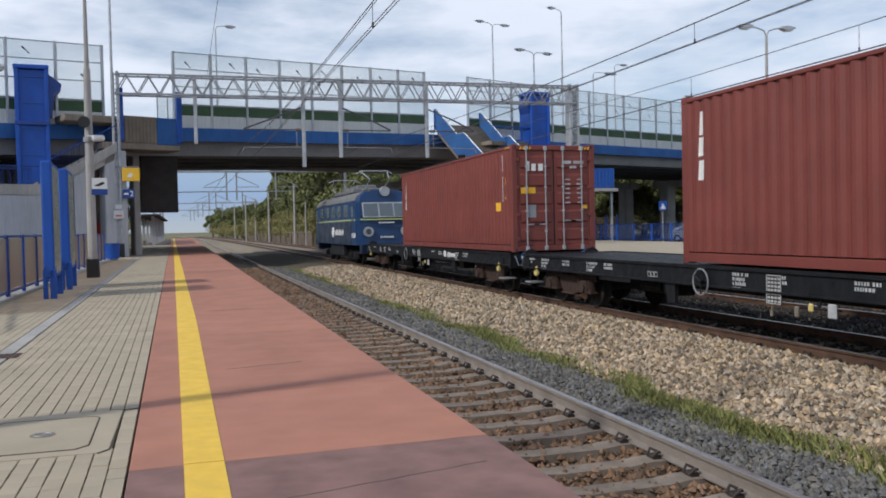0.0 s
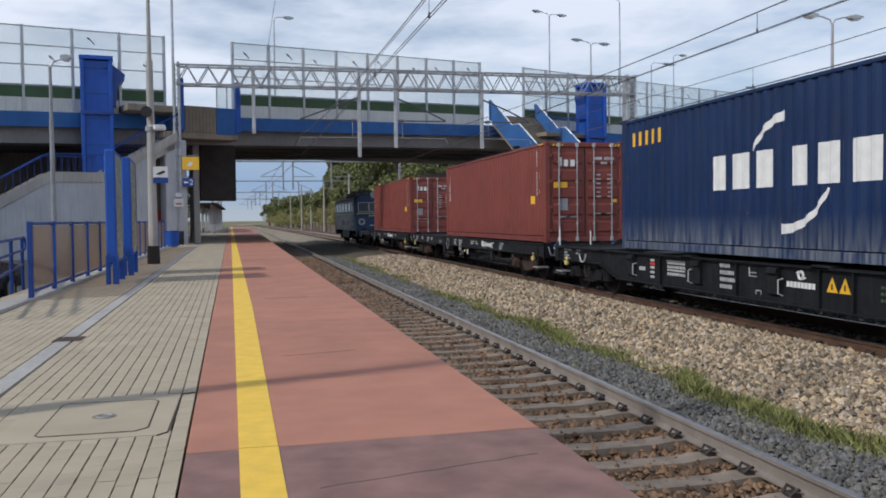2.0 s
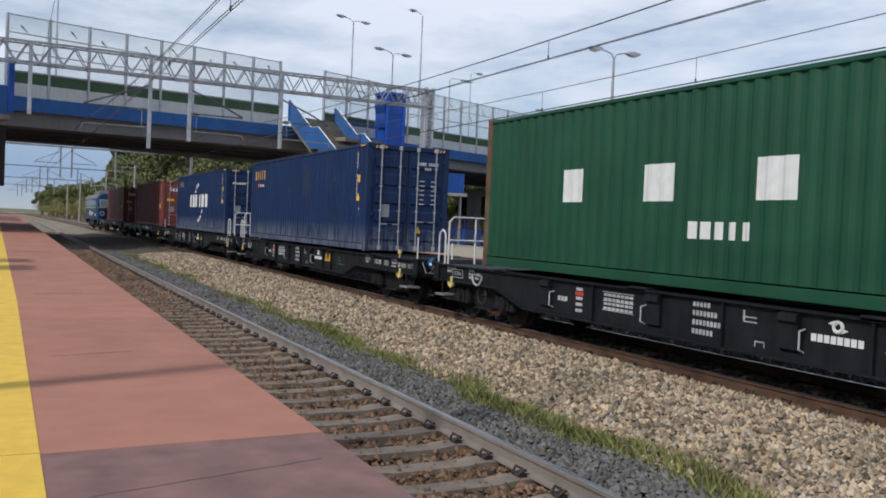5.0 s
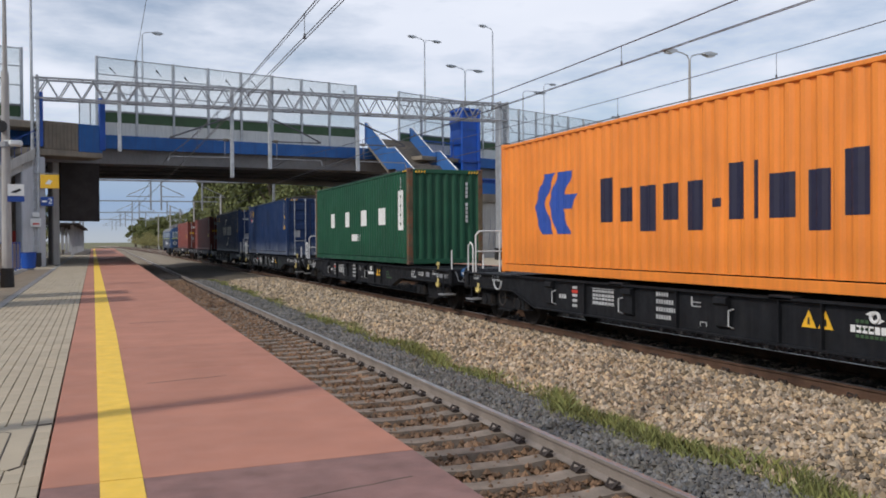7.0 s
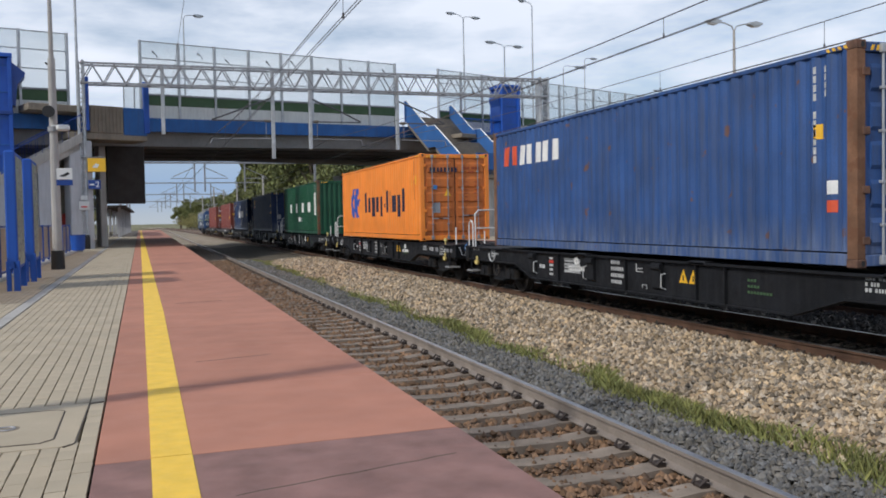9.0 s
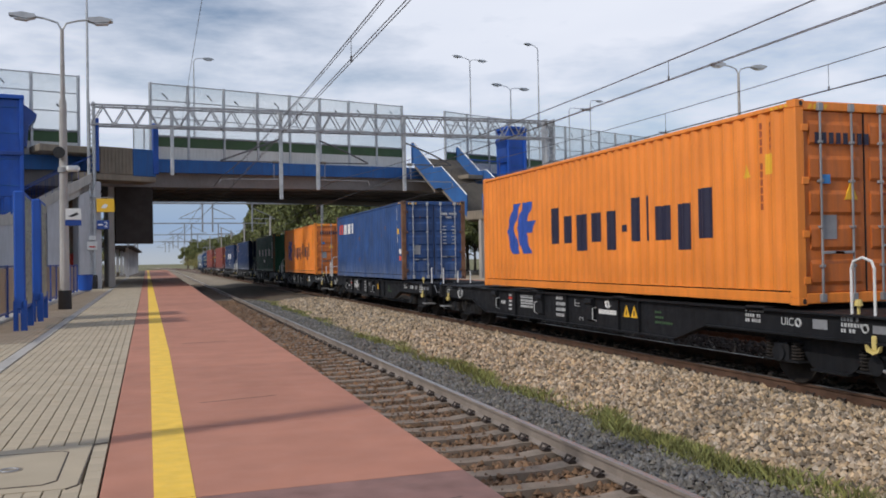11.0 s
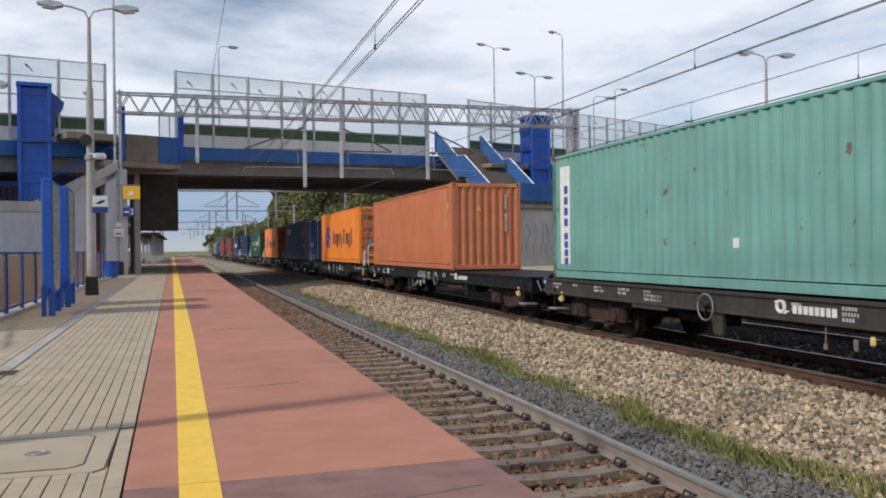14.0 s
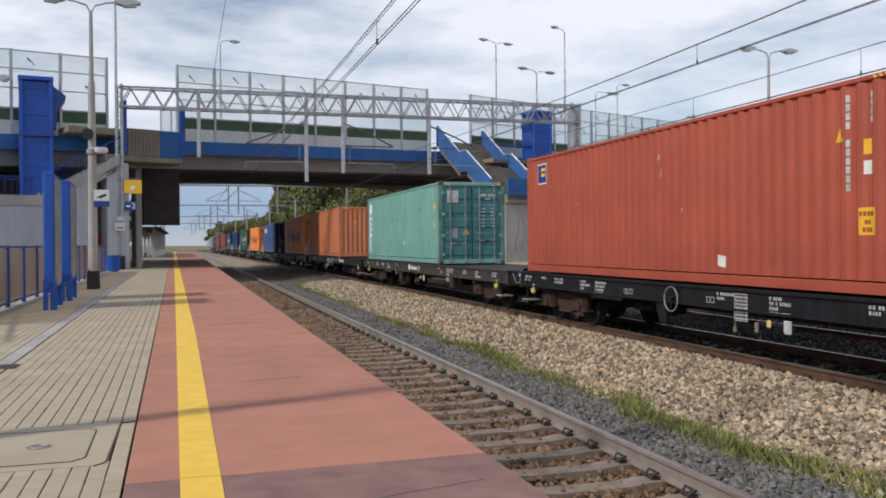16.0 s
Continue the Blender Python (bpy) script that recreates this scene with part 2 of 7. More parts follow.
M["slab_red"] = mat("red_concrete_slab", (0.475, 0.212, 0.143), 0.85, var=0.13, scale=1.7, fine=210, bump=0.2, obj=0.05)
M["slab_purple"] = mat("worn_purple_slab", (0.30, 0.168, 0.146), 0.85, var=0.3, scale=3.5, fine=190, bump=0.4)
M["line_yellow"] = mat("worn_yellow_paint", (0.93, 0.60, 0.075), 0.7, var=0.10, scale=6, fine=90, bump=0.08)
M["paver"] = mat("grey_beige_paver", (0.46, 0.39, 0.285), 0.88, var=0.12, scale=1.6, fine=90, bump=0.10, obj=0.05, island=0.05)
M["joint_dark"] = mat("dark_open_joint", (0.115, 0.095, 0.076), 0.95, var=0.4, scale=5, fine=50)
M["concrete"] = mat("pale_concrete", (0.46, 0.44, 0.41), 0.85, var=0.2, scale=0.7, fine=40, bump=0.2, streak=0.35)
M["concrete_white"] = mat("light_rendered_wall", (0.50, 0.51, 0.54), 0.85, var=0.12, scale=0.8, fine=40, bump=0.15, streak=0.25)
M["concrete_dark"] = mat("stained_brown_concrete", (0.27, 0.23, 0.18), 0.9, var=0.3, scale=0.9, fine=40, bump=0.2, streak=0.4)
M["verge"] = mat("brown_stone_wall", (0.15, 0.115, 0.085), 0.95, var=0.4, scale=1.0, fine=12, bump=0.5)
# one concrete in two tones: underside darkened for its shade, outer beam lighter as lit
M["girder"] = mat("shaded_girder_concrete", (0.125, 0.125, 0.13), 0.85, var=0.22, scale=0.6, fine=30, bump=0.15, streak=0.3)
M["edge_beam"] = mat("lit_grey_edge_beam", (0.27, 0.27, 0.275), 0.85, var=0.18, scale=0.6, fine=30, bump=0.15, streak=0.3)
M["blue"] = mat("blue_enamel", (0.010, 0.090, 0.46), 0.5, var=0.18, scale=1.2, fine=50, bump=0.05, streak=0.25)
M["blue_dark"] = mat("deep_blue_enamel", (0.012, 0.055, 0.27), 0.4, var=0.18, scale=1.2, fine=50, bump=0.05)
M["fascia_blue"] = mat("faded_blue_fascia", (0.03, 0.135, 0.40), 0.75, var=0.25, scale=0.5, fine=20, bump=0.1, streak=0.5)
M["panel_white"] = mat("white_barrier_panel", (0.66, 0.68, 0.66), 0.7, var=0.12, scale=0.7, fine=20, bump=0.05, streak=0.3)
M["panel_green"] = mat("green_barrier_panel", (0.055, 0.11, 0.05), 0.7, var=0.2, scale=0.9, fine=20, bump=0.05)
M["galv"] = mat("galvanised_steel", (0.50, 0.52, 0.54), 0.5, 0.5, var=0.2, scale=3, fine=40, bump=0.05)
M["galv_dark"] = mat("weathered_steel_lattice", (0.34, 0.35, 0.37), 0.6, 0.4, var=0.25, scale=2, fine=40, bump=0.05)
M["post_concrete"] = mat("spun_concrete_post", (0.43, 0.41, 0.39), 0.85, var=0.15, scale=2, fine=60, bump=0.15, streak=0.3)
M["black"] = mat("black_paint", (0.018, 0.018, 0.02), 0.6, var=0.3, bump=0.05)
M["wire"] = mat("dull_copper_wire", (0.13, 0.13, 0.14), 0.6, 0.5, var=0.1, bump=0)
M["white"] = mat("white_marking_paint", (0.80, 0.80, 0.78), 0.6, var=0.1, scale=5, fine=50, bump=0.05)
M["faded_white"] = mat("grimy_white_marking", (0.55, 0.56, 0.56), 0.7, var=0.3, scale=6, fine=50, bump=0.05)
M["yellow"] = mat("yellow_plate", (0.88, 0.50, 0.03), 0.5, var=0.12, bump=0.03)
M["orange_sign"] = mat("orange_yellow_sign", (0.85, 0.50, 0.03), 0.5, var=0.06, bump=0.03)
M["red"] = mat("red_marking", (0.62, 0.06, 0.04), 0.5, var=0.12, bump=0.03)
M["sky_blue"] = mat("blue_sticker", (0.05, 0.25, 0.6), 0.5, var=0.12, bump=0.03)
M["underframe"] = mat("black_grimy_underframe", (0.011, 0.012, 0.015), 0.6, var=0.45, scale=3, fine=30, bump=0.15, streak=0.25, spec=0.3)
M["underframe_grey"] = mat("grey_dusty_underframe", (0.055, 0.046, 0.038), 0.75, var=0.4, scale=3, fine=30, bump=0.15, streak=0.5)
M["bogie"] = mat("brown_dusty_bogie", (0.024, 0.019, 0.016), 0.9, var=0.5, scale=4, fine=30, bump=0.2)
M["bogie_rust"] = mat("rust_dusted_bogie", (0.058, 0.033, 0.025), 0.9, var=0.5, scale=4, fine=30, bump=0.2)
M["buffer_blue"] = mat("blue_buffer_paint", (0.02, 0.11, 0.30), 0.5, var=0.25, scale=4, bump=0.05)
M["steel"] = mat("bright_worn_steel", (0.55, 0.55, 0.56), 0.45, 0.7, var=0.2, bump=0.05)
M["barrier_glass"] = glass("noise_barrier_glazing", (0.96, 0.98, 0.98), 0.22, 0.15, (0.92, 0.94, 0.94))
M["window_glass"] = mat("dark_window_glass", (0.10, 0.13, 0.15), 0.08, var=0.1, bump=0, spec=0.9)
M["leaf"] = mat("tree_foliage", (0.155, 0.175, 0.062), 0.8, var=0.35, scale=0.5, fine=4, bump=0, island=0.55)
M["bark"] = mat("grey_bark", (0.12, 0.09, 0.065), 0.95, var=0.4, scale=6, fine=30, bump=0.5)
M["blade"] = mat("grass_blades", (0.225, 0.24, 0.082), 0.8, var=0.3, scale=1.5, fine=8, bump=0, island=0.5)
M["dark_panel"] = mat("dark_brown_sheet", (0.035, 0.028, 0.025), 0.9, var=0.3, scale=1.0, fine=20, bump=0.1)
M["mesh_brown"] = glass("brown_tinted_panel", (0.86, 0.76, 0.66), 0.28, 0.3, (0.45, 0.36, 0.28))
M["car_silver"] = mat("silver_car_paint", (0.50, 0.51, 0.52), 0.3, 0.6, var=0.08, bump=0)
M["car_dark"] = mat("dark_car_paint", (0.04, 0.045, 0.06), 0.3, 0.3, var=0.08, bump=0)
M["tyre"] = mat("tyre_rubber", (0.02, 0.02, 0.02), 0.9, var=0.2)
M["paper"] = mat("printed_paper", (0.72, 0.73, 0.72), 0.6, var=0.06, bump=0.02)
M["map_print"] = mat("green_grey_map_print", (0.30, 0.34, 0.27), 0.35, var=0.4, scale=2.5, fine=18, bump=0.0)
M["paper_yellow"] = mat("yellow_timetable_paper", (0.80, 0.62, 0.10), 0.6, var=0.06, bump=0.02)
M["leaf_pale"] = mat("pale_foliage", (0.31, 0.29, 0.125), 0.8, var=0.35, scale=0.5, fine=4, bump=0, island=0.5)
M["hook"] = mat("pale_yellow_paint", (0.72, 0.58, 0.20), 0.6, var=0.2, bump=0.05)
M["stripe"] = mat("pale_lime_stripe", (0.50, 0.58, 0.22), 0.5, var=0.1, bump=0.02)
M["asphalt"] = mat("asphalt", (0.06, 0.06, 0.06), 0.95, var=0.25, scale=2, fine=60, bump=0.3)

# ---- tracks and ground ----
NEAR, FAR, THIRD = 3.40, 9.68, 14.3
RAIL_N, RAIL_F = -0.69, -0.607


def far_x(y):
    """The train's track bends a little to the left far away."""
    return FAR - 1.7 * (max(y - 60.0, 0.0) / 155.0) ** 2


solid("ground", MB().box(-3500, 3500, -3500, 4500, -3.0, -1.12), M["grass_ground"], "grassy flat ground out to the horizon", "ground")


def bed(ys):
    """The ballast bed across all tracks: a section drawn along the line, rough on top."""
    prof = [(1.6, -0.99), (2.4, -0.99), (3.4, -0.99), (4.2, -0.97), (4.9, -0.86), (5.4, -0.90), (5.9, -0.88), (6.5, -0.80), (7.3, -0.73), (8.2, -0.76),
            (8.7, -0.83), (9.7, -0.84), (10.8, -0.83), (11.4, -0.85), (13.0, -0.88), (14.3, -0.88), (15.9, -0.9), (17.0, -0.95)]
    mb = MB()
    w = len(prof)
    for y in ys:
        for x, z in prof:
            mb.v.append((x + far_x(y) - FAR if x > 6 else x, y, z + 0.02 * noise.noise((x * 2, y * 2, 0))))
    for j in range(len(ys) - 1):
        for i in range(w - 1):
            a = j * w + i
            mb.f.append((a, a + 1, a + w + 1, a + w))
    return mb


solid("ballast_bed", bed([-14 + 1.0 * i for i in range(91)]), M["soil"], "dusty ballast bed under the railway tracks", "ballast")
solid("ballast_bed", bed([76 + 8 * i for i in range(56)]), M["far_bed"], "ballast bed running off beyond the bridge, coloured pale as sunlit", "ballast")


def stones(name, material, x0, x1, y0, y1, count, size, height, label):
    """Loose crushed stones, thinner further off."""
    rng = np.random.default_rng(sum(map(ord, name)))
    base = np.array([(1, 0, -0.2), (0.2, 1, 0.1), (-1, 0.2, 0), (0, -1, 0.15), (0.15, 0.1, 0.9), (0, 0, -0.8)])
    faces = np.array([(0, 1, 4), (1, 2, 4), (2, 3, 4), (3, 0, 4), (1, 0, 5), (2, 1, 5), (3, 2, 5), (0, 3, 5)])
    u = rng.random(count)
    y = y0 + (y1 - y0) * u ** 1.7
    x = x0 + (x1 - x0) * rng.random(count)
    s = size * (0.55 + 0.9 * rng.random(count)) * (1 + 1.2 * u)
    z = np.array([height(a) for a in x]) + s * (rng.random(count) - 0.3) * 0.7
    ang = rng.random(count) * 6.283
    v = base[None] * (0.6 + 0.8 * rng.random((count, 6, 3))) * s[:, None, None] * 0.5
    c, q = np.cos(ang)[:, None], np.sin(ang)[:, None]
    vx, vy = v[:, :, 0] * c - v[:, :, 1] * q, v[:, :, 0] * q + v[:, :, 1] * c
    v = np.stack([vx + x[:, None], vy + y[:, None], v[:, :, 2] + z[:, None]], 2).reshape(-1, 3)
    f = (faces[None] + (np.arange(count) * 6)[:, None, None]).reshape(-1, 3)
    me = bpy.data.meshes.new(name)
    me.from_pydata(v.tolist(), [], f.tolist())
    me.materials.append(material)
    return tagged(new(name, me), label, "ballast", "", "stuff")


def heap(x):
    return np.interp(x, [4.2, 4.9, 5.4, 5.9, 6.5, 7.3, 8.2, 8.9, 9.7, 11.4], [-0.86, -0.84, -0.88, -0.86, -0.78, -0.71, -0.73, -0.81, -0.82, -0.85])


stones("beige_ballast", M["stone_beige"], 5.50, 8.75, 3.0, 46.0, 100000, 0.050, heap, "pale beige crushed stones heaped between the tracks")
stones("grey_ballast", M["stone_grey"], 4.25, 5.40, 2.5, 48.0, 40000, 0.040, heap, "grey crushed stones along the rail")
stones("brown_ballast", M["stone_brown"], 1.95, 4.15, 2.5, 50.0, 30000, 0.048, lambda x: -0.930 + 0.05 * max(0.0, abs(x - 3.0) - 0.9), "rust-brown ballast stones between the sleepers")
stones("beige_ballast", M["stone_beige"], 5.75, 8.75, 3.0, -11.0, 9000, 0.045, heap, "pale beige crushed stones heaped between the tracks")
stones("grey_ballast", M["stone_grey"], 4.25, 5.55, 2.5, -11.0, 5000, 0.042, heap, "grey crushed stones along the rail")
stones("brown_ballast", M["stone_brown"], 1.95, 4.15, 2.5, -11.0, 6000, 0.045, lambda x: -0.930 + 0.05 * max(0.0, abs(x - 3.0) - 0.9), "rust-brown ballast stones between the sleepers")
stones("dark_ballast", M["stone_dark"], 8.75, 15.6, 3.0, 50.0, 30000, 0.06, heap, "ballast stones under the train, coloured dark for the shade there")


def rail_profile(x, top):
    return [(x - 0.075, top - 0.17), (x + 0.075, top - 0.17), (x + 0.075, top - 0.155), (x + 0.012, top - 0.135), (x + 0.012, top - 0.045), (x + 0.036, top - 0.035),
            (x + 0.036, top - 0.004), (x - 0.036, top - 0.004), (x - 0.036, top - 0.035), (x - 0.012, top - 0.045), (x - 0.012, top - 0.135), (x - 0.075, top - 0.155)]


def rail(parent, side, top, centre, material):
    mb, hd = MB(), MB()
    ys = [-14.0, 60.0] + [60.0 + 20 * i for i in range(1, 18)]
    for a, b in zip(ys, ys[1:]):
        for m, prof in ((mb, rail_profile(0, top)), (hd, [(-0.033, top - 0.006), (0.033, top - 0.006), (0.033, top - 0.002), (0.027, top), (-0.027, top), (-0.033, top - 0.002)])):
            n = len(prof)
            v = [(centre(a) + side + p[0], a, p[1]) for p in prof] + [(centre(b) + side + p[0], b, p[1]) for p in prof]
            m.add(v, [(i, (i + 1) % n, n + (i + 1) % n, n + i) for i in range(n)])
    r = part("rail", mb, material, parent)
    part("rail_head", hd, M["rail_top"], r, "shiny polished running surface")


def track(name, label, centre, top, material, count, y0, spacing):
    t = thing(name, label, "railway track", kind="structure")
    rail(t, -0.7525, top, centre, material)
    rail(t, 0.7525, top, centre, material)
    sl = MB()
    sl.prism([(-1.3, 0), (1.3, 0), (1.29, 0.16), (0.95, 0.185), (0.55, 0.185), (0.35, 0.165), (-0.35, 0.165), (-0.55, 0.185), (-0.95, 0.185), (-1.29, 0.16)], "y", -0.115, 0.115)
    sl = sl.mesh("sleeper", M["sleeper"])
    cl = MB()
    cl.bev(-0.16, -0.075, -0.06, 0.06, 0, 0.035, 0.008)
    for k in (-0.045, 0.045):
        cl.tube([(-0.17, k, 0.02), (-0.12, k * 1.5, 0.075), (-0.075, k * 0.6, 0.05)], 0.014, 6)
    cl = cl.mesh("rail_clip", M["clip"])
    for i in range(count):
        y = y0 + spacing * i
        s = part("sleeper", sl, None, t, at=pose(centre(y), y, top - 0.355 + random.uniform(-0.004, 0.004), 0, 0, random.uniform(-0.5, 0.5)))
        if i < 105:
            for e, flip in ((-0.7525, 0), (-0.7525, 180), (0.7525, 0), (0.7525, 180)):
                part("rail_clip", cl, None, s, at=pose(e, 0, 0.185, 0, 0, flip))
    return t


track("near_track", "empty railway track on concrete sleepers beside the platform", lambda y: NEAR, RAIL_N, M["rail_grey"], 170, 2.11 - 20 * 0.603, 0.603)
track("train_track", "railway track with rusty rails under the goods train", far_x, RAIL_F, M["rail_side"], 130, 2.3 - 20 * 0.6, 0.6)
track("third_track", "third railway track behind the goods train", lambda y: THIRD + far_x(y) - FAR, -0.68, M["rail_side"], 80, 2.3 - 20 * 0.6, 0.6)


def grass_strip():
    rng = np.random.default_rng(5)
    n = 60000
    y = 3.0 + 45 * rng.random(n) ** 1.6
    band = 5.44 + 0.16 * np.sin(y * 1.3) + 0.10 * np.sin(y * 3.1 + 1)
    dens = np.clip(0.75 + 0.6 * np.sin(y * 0.9 + 0.5) + 0.35 * np.sin(y * 2.7), 0.12, 1) * np.clip(abs(y - 27) / 8, 0.15, 1)
    keep = rng.random(n) < dens
    y, band = y[keep], band[keep]
    x = band + rng.normal(0, 0.25, len(y))
    h = rng.uniform(0.04, 0.19, len(y)) * np.clip(1.2 - abs(x - band) * 2, 0.3, 1.2)
    a = rng.random(len(y)) * 6.283
    w = rng.uniform(0.006, 0.014, len(y))
    lx, ly = rng.normal(0, 0.4, len(y)) * h, rng.normal(0, 0.4, len(y)) * h
    z = -0.89
    v = np.stack([np.stack([x - w * np.cos(a), y - w * np.sin(a), np.full_like(x, z)], 1), np.stack([x + w * np.cos(a), y + w * np.sin(a), np.full_like(x, z)], 1),
                  np.stack([x + lx * 0.5 + w * 0.7 * np.cos(a), y + ly * 0.5 + w * 0.7 * np.sin(a), z + h * 0.6], 1), np.stack([x + lx, y + ly, z + h], 1)], 1).reshape(-1, 3)
    k = np.arange(len(x))[:, None] * 4
    f = np.concatenate([k + np.array([0, 1, 2]), k + np.array([0, 2, 3])])
    me = bpy.data.meshes.new("grass")
    me.from_pydata(v.tolist(), [], f.tolist())
    me.materials.append(M["blade"])
    return tagged(new("trackside_grass", me), "low green grass and weeds growing between the tracks", "grass", "", "stuff")


grass_strip()

# ---- the platform ----
EDGE = 1.745


def red_left(y):
    return -0.27 - 0.0122 * y


def line_left(y):
    return 0.02 - 0.0118 * y


def strip(f0, f1, ys, z0, z1):
    """A band along the platform between two border lines."""
    mb = MB()
    for a, b in zip(ys, ys[1:]):
        v = [(f(y), y, z) for z in (z0, z1) for y in (a, b) for f in (f0, f1)]
        mb.add(v, [(0, 2, 3, 1), (4, 5, 7, 6), (0, 1, 5, 4), (2, 6, 7, 3), (0, 4, 6, 2), (1, 3, 7, 5)])
    return mb


platform = thing("platform", "station platform with red edge slabs and grey paving", "platform", kind="structure")
core = MB()
core.prism([(-60, -1.2), (EDGE - 0.12, -1.2), (EDGE - 0.12, -0.16), (EDGE - 0.02, -0.12), (EDGE - 0.02, -0.07), (-4.0, -0.07), (-4.0, -0.6), (-60, -0.6)], "y", -14, 190)
part("platform_base", core, M["joint_dark"], platform)
wall = MB().box(EDGE - 0.12, EDGE - 0.08, -14, 190, -1.2, -0.2)
part("platform_wall", wall, M["concrete"], platform)
STEP = 2.06
for i in range(-8, 90):
    y = 4.93 + STEP * i
    b = 0.004
    ya, yb = y + 0.005, y + STEP - 0.005
    mb = MB()
    o = [(red_left(y) + 0.008, ya), (EDGE, ya + 0.045), (EDGE, yb + 0.045), (red_left(yb) + 0.008, yb)]
    q = [(o[0][0] + b, o[0][1] + b), (o[1][0] - b, o[1][1] + b), (o[2][0] - b, o[2][1] - b), (o[3][0] + b, o[3][1] - b)]
    mb.add([(*p, -0.11) for p in o] + [(*p, -b * 0.6) for p in o] + [(*p, 0.0) for p in q],
           [(0, 1, 5, 4), (1, 2, 6, 5), (2, 3, 7, 6), (3, 0, 4, 7), (4, 5, 9, 8), (5, 6, 10, 9), (6, 7, 11, 10), (7, 4, 8, 11), (8, 9, 10, 11)])
    part("slab", mb, M["slab_purple"] if i < 0 else M["slab_red"], platform)
    if i < 88:
        part("yellow_line", strip(line_left, lambda t: line_left(t) + 0.185 + 0.0065 * min(t, 13.0), [ya + 0.012, yb + 0.008], -0.002, 0.004), M["line_yellow"], platform, "yellow safety line")
    if i in (-3, -1, 1, 4):
        c = y + 1.24
        part("crack", MB().tube([(0.34 + 0.12 * k, c + 0.03 * k + 0.006 * math.sin(k * 2.3 + i), -0.001) for k in range(11 if i == -1 else 7)], 0.004, 4), M["joint_dark"], platform, "hairline crack across the slab")

# grey paving: rows of blocks along the platform, and the special pieces let into it
PW, PL = 0.1, 0.2


def paving():
    near, far = [], MB()
    x = -0.347
    row = 0
    while x > -3.9:
        x1, x0 = x, x - PW
        y = -6.0 + (row % 2) * PL / 2
        while y < 95:
            sh = -0.0122 * (y - 6)
            inside_cover = -1.46 < x0 + 0.05 < -0.46 and 5.45 < y + PL / 2 < 6.65
            tactile = -1.97 < x0 + 0.05 < -1.76
            if not inside_cover and not tactile:
                near.append((x0 + sh, x1 + sh, y, y + PL))
            y += PL
        x -= PW
        row += 1
    near.sort(key=lambda q: abs(q[2] - 7.0) + abs(q[0] + 0.9))
    g, e = 0.0042, 0.0016
    one = MB().bev(-PW / 2 + g, PW / 2 - g, -PL / 2 + e, PL / 2 - e, -0.06, 0.0, 0.002).mesh("paver", M["paver"])
    for q in near[:300]:
        part("paver", one, None, platform, at=pose((q[0] + q[1]) / 2, (q[2] + q[3]) / 2, random.uniform(-0.0025, 0.0015)))
    rest = MB()
    for q in near[300:]:
        z = random.uniform(-0.0025, 0.0015)
        a, b, c, d = q[0] + g, q[1] - g, q[2] + e, q[3] - e
        rest.v += [(a, c, z), (b, c, z), (b, d, z), (a, d, z), (a, c, z - 0.03), (b, c, z - 0.03), (b, d, z - 0.03), (a, d, z - 0.03)]
        k = len(rest.v) - 8
        rest.f += [(k, k + 1, k + 2, k + 3), (k + 4, k + 5, k + 1, k), (k + 5, k + 6, k + 2, k + 1), (k + 6, k + 7, k + 3, k + 2), (k + 7, k + 4, k, k + 3)]
    me = bpy.data.meshes.new("paving")
    me.from_pydata(rest.v, [], rest.f)
    me.materials.append(M["paver"])
    o = new("paving", me)
    o.parent = platform
    tagged(o, "rows of narrow grey paving blocks", kind="stuff")


part("tactile_strip", strip(lambda y: -1.93 - 0.0122 * (y - 6), lambda y: -1.77 - 0.0122 * (y - 6), [-6, 40, 95], -0.03, 0.002), M["concrete"], platform, "pale grey guiding strip")
# the inspection cover
cover = thing("inspection_cover", "concrete inspection cover with a round lifting plate, let into the paving", "manhole cover")
part("frame", MB().prism([(-1.45, 5.40), (-0.53, 5.40), (-0.455, 5.46), (-0.455, 6.66), (-1.45, 6.66)], "z", -0.05, 0.003), M["paver"], cover, "plain cast concrete surround")
lo = [(-1.20, 5.52), (-0.66, 5.52), (-0.59, 5.60), (-0.60, 6.42), (-0.64, 6.47), (-1.20, 6.48), (-1.24, 6.43), (-1.23, 5.56)]
lid = part("lid", MB().prism(lo, "z", -0.01, 0.006), M["paver"], cover)
rim = MB()
for a, b in zip(lo, lo[1:] + lo[:1]):
    rim.rod((*a, 0.003), (*b, 0.003), 0.006, 6)
part("seal", rim, M["joint_dark"], cover)
part("lifting_plate", MB().rod((-0.90, 5.99, 0.0), (-0.90, 5.99, 0.008), 0.078, 20), M["concrete_dark"], lid)
part("lifting_ring", MB().ring((-0.90, 5.99, 0.008), "z", 0.05, 0.006), M["galv_dark"], lid)
side = MB()
side.rod((-0.462, 5.46, 0.0), (-0.455, 6.64, 0.0), 0.007, 6).rod((-0.455, 6.63, 0.0), (-0.36, 6.66, 0.0), 0.009, 6).rod((-0.52, 5.385, 0.0), (-0.462, 5.46, 0.0), 0.006, 6)
part("seam", side, M["joint_dark"], cover)
drain = thing("drain_cover", "small brown iron drain cover in the paving", "drain cover")
part("plate", MB().bev(-2.02, -1.72, 9.95, 10.32, -0.02, 0.006, 0.005), M["rail_side"], drain)
for k in range(5):
    part("bar", MB().box(-1.99 + 0.055 * k, -1.965 + 0.055 * k, 9.98, 10.29, 0.004, 0.011), M["clip"], drain)

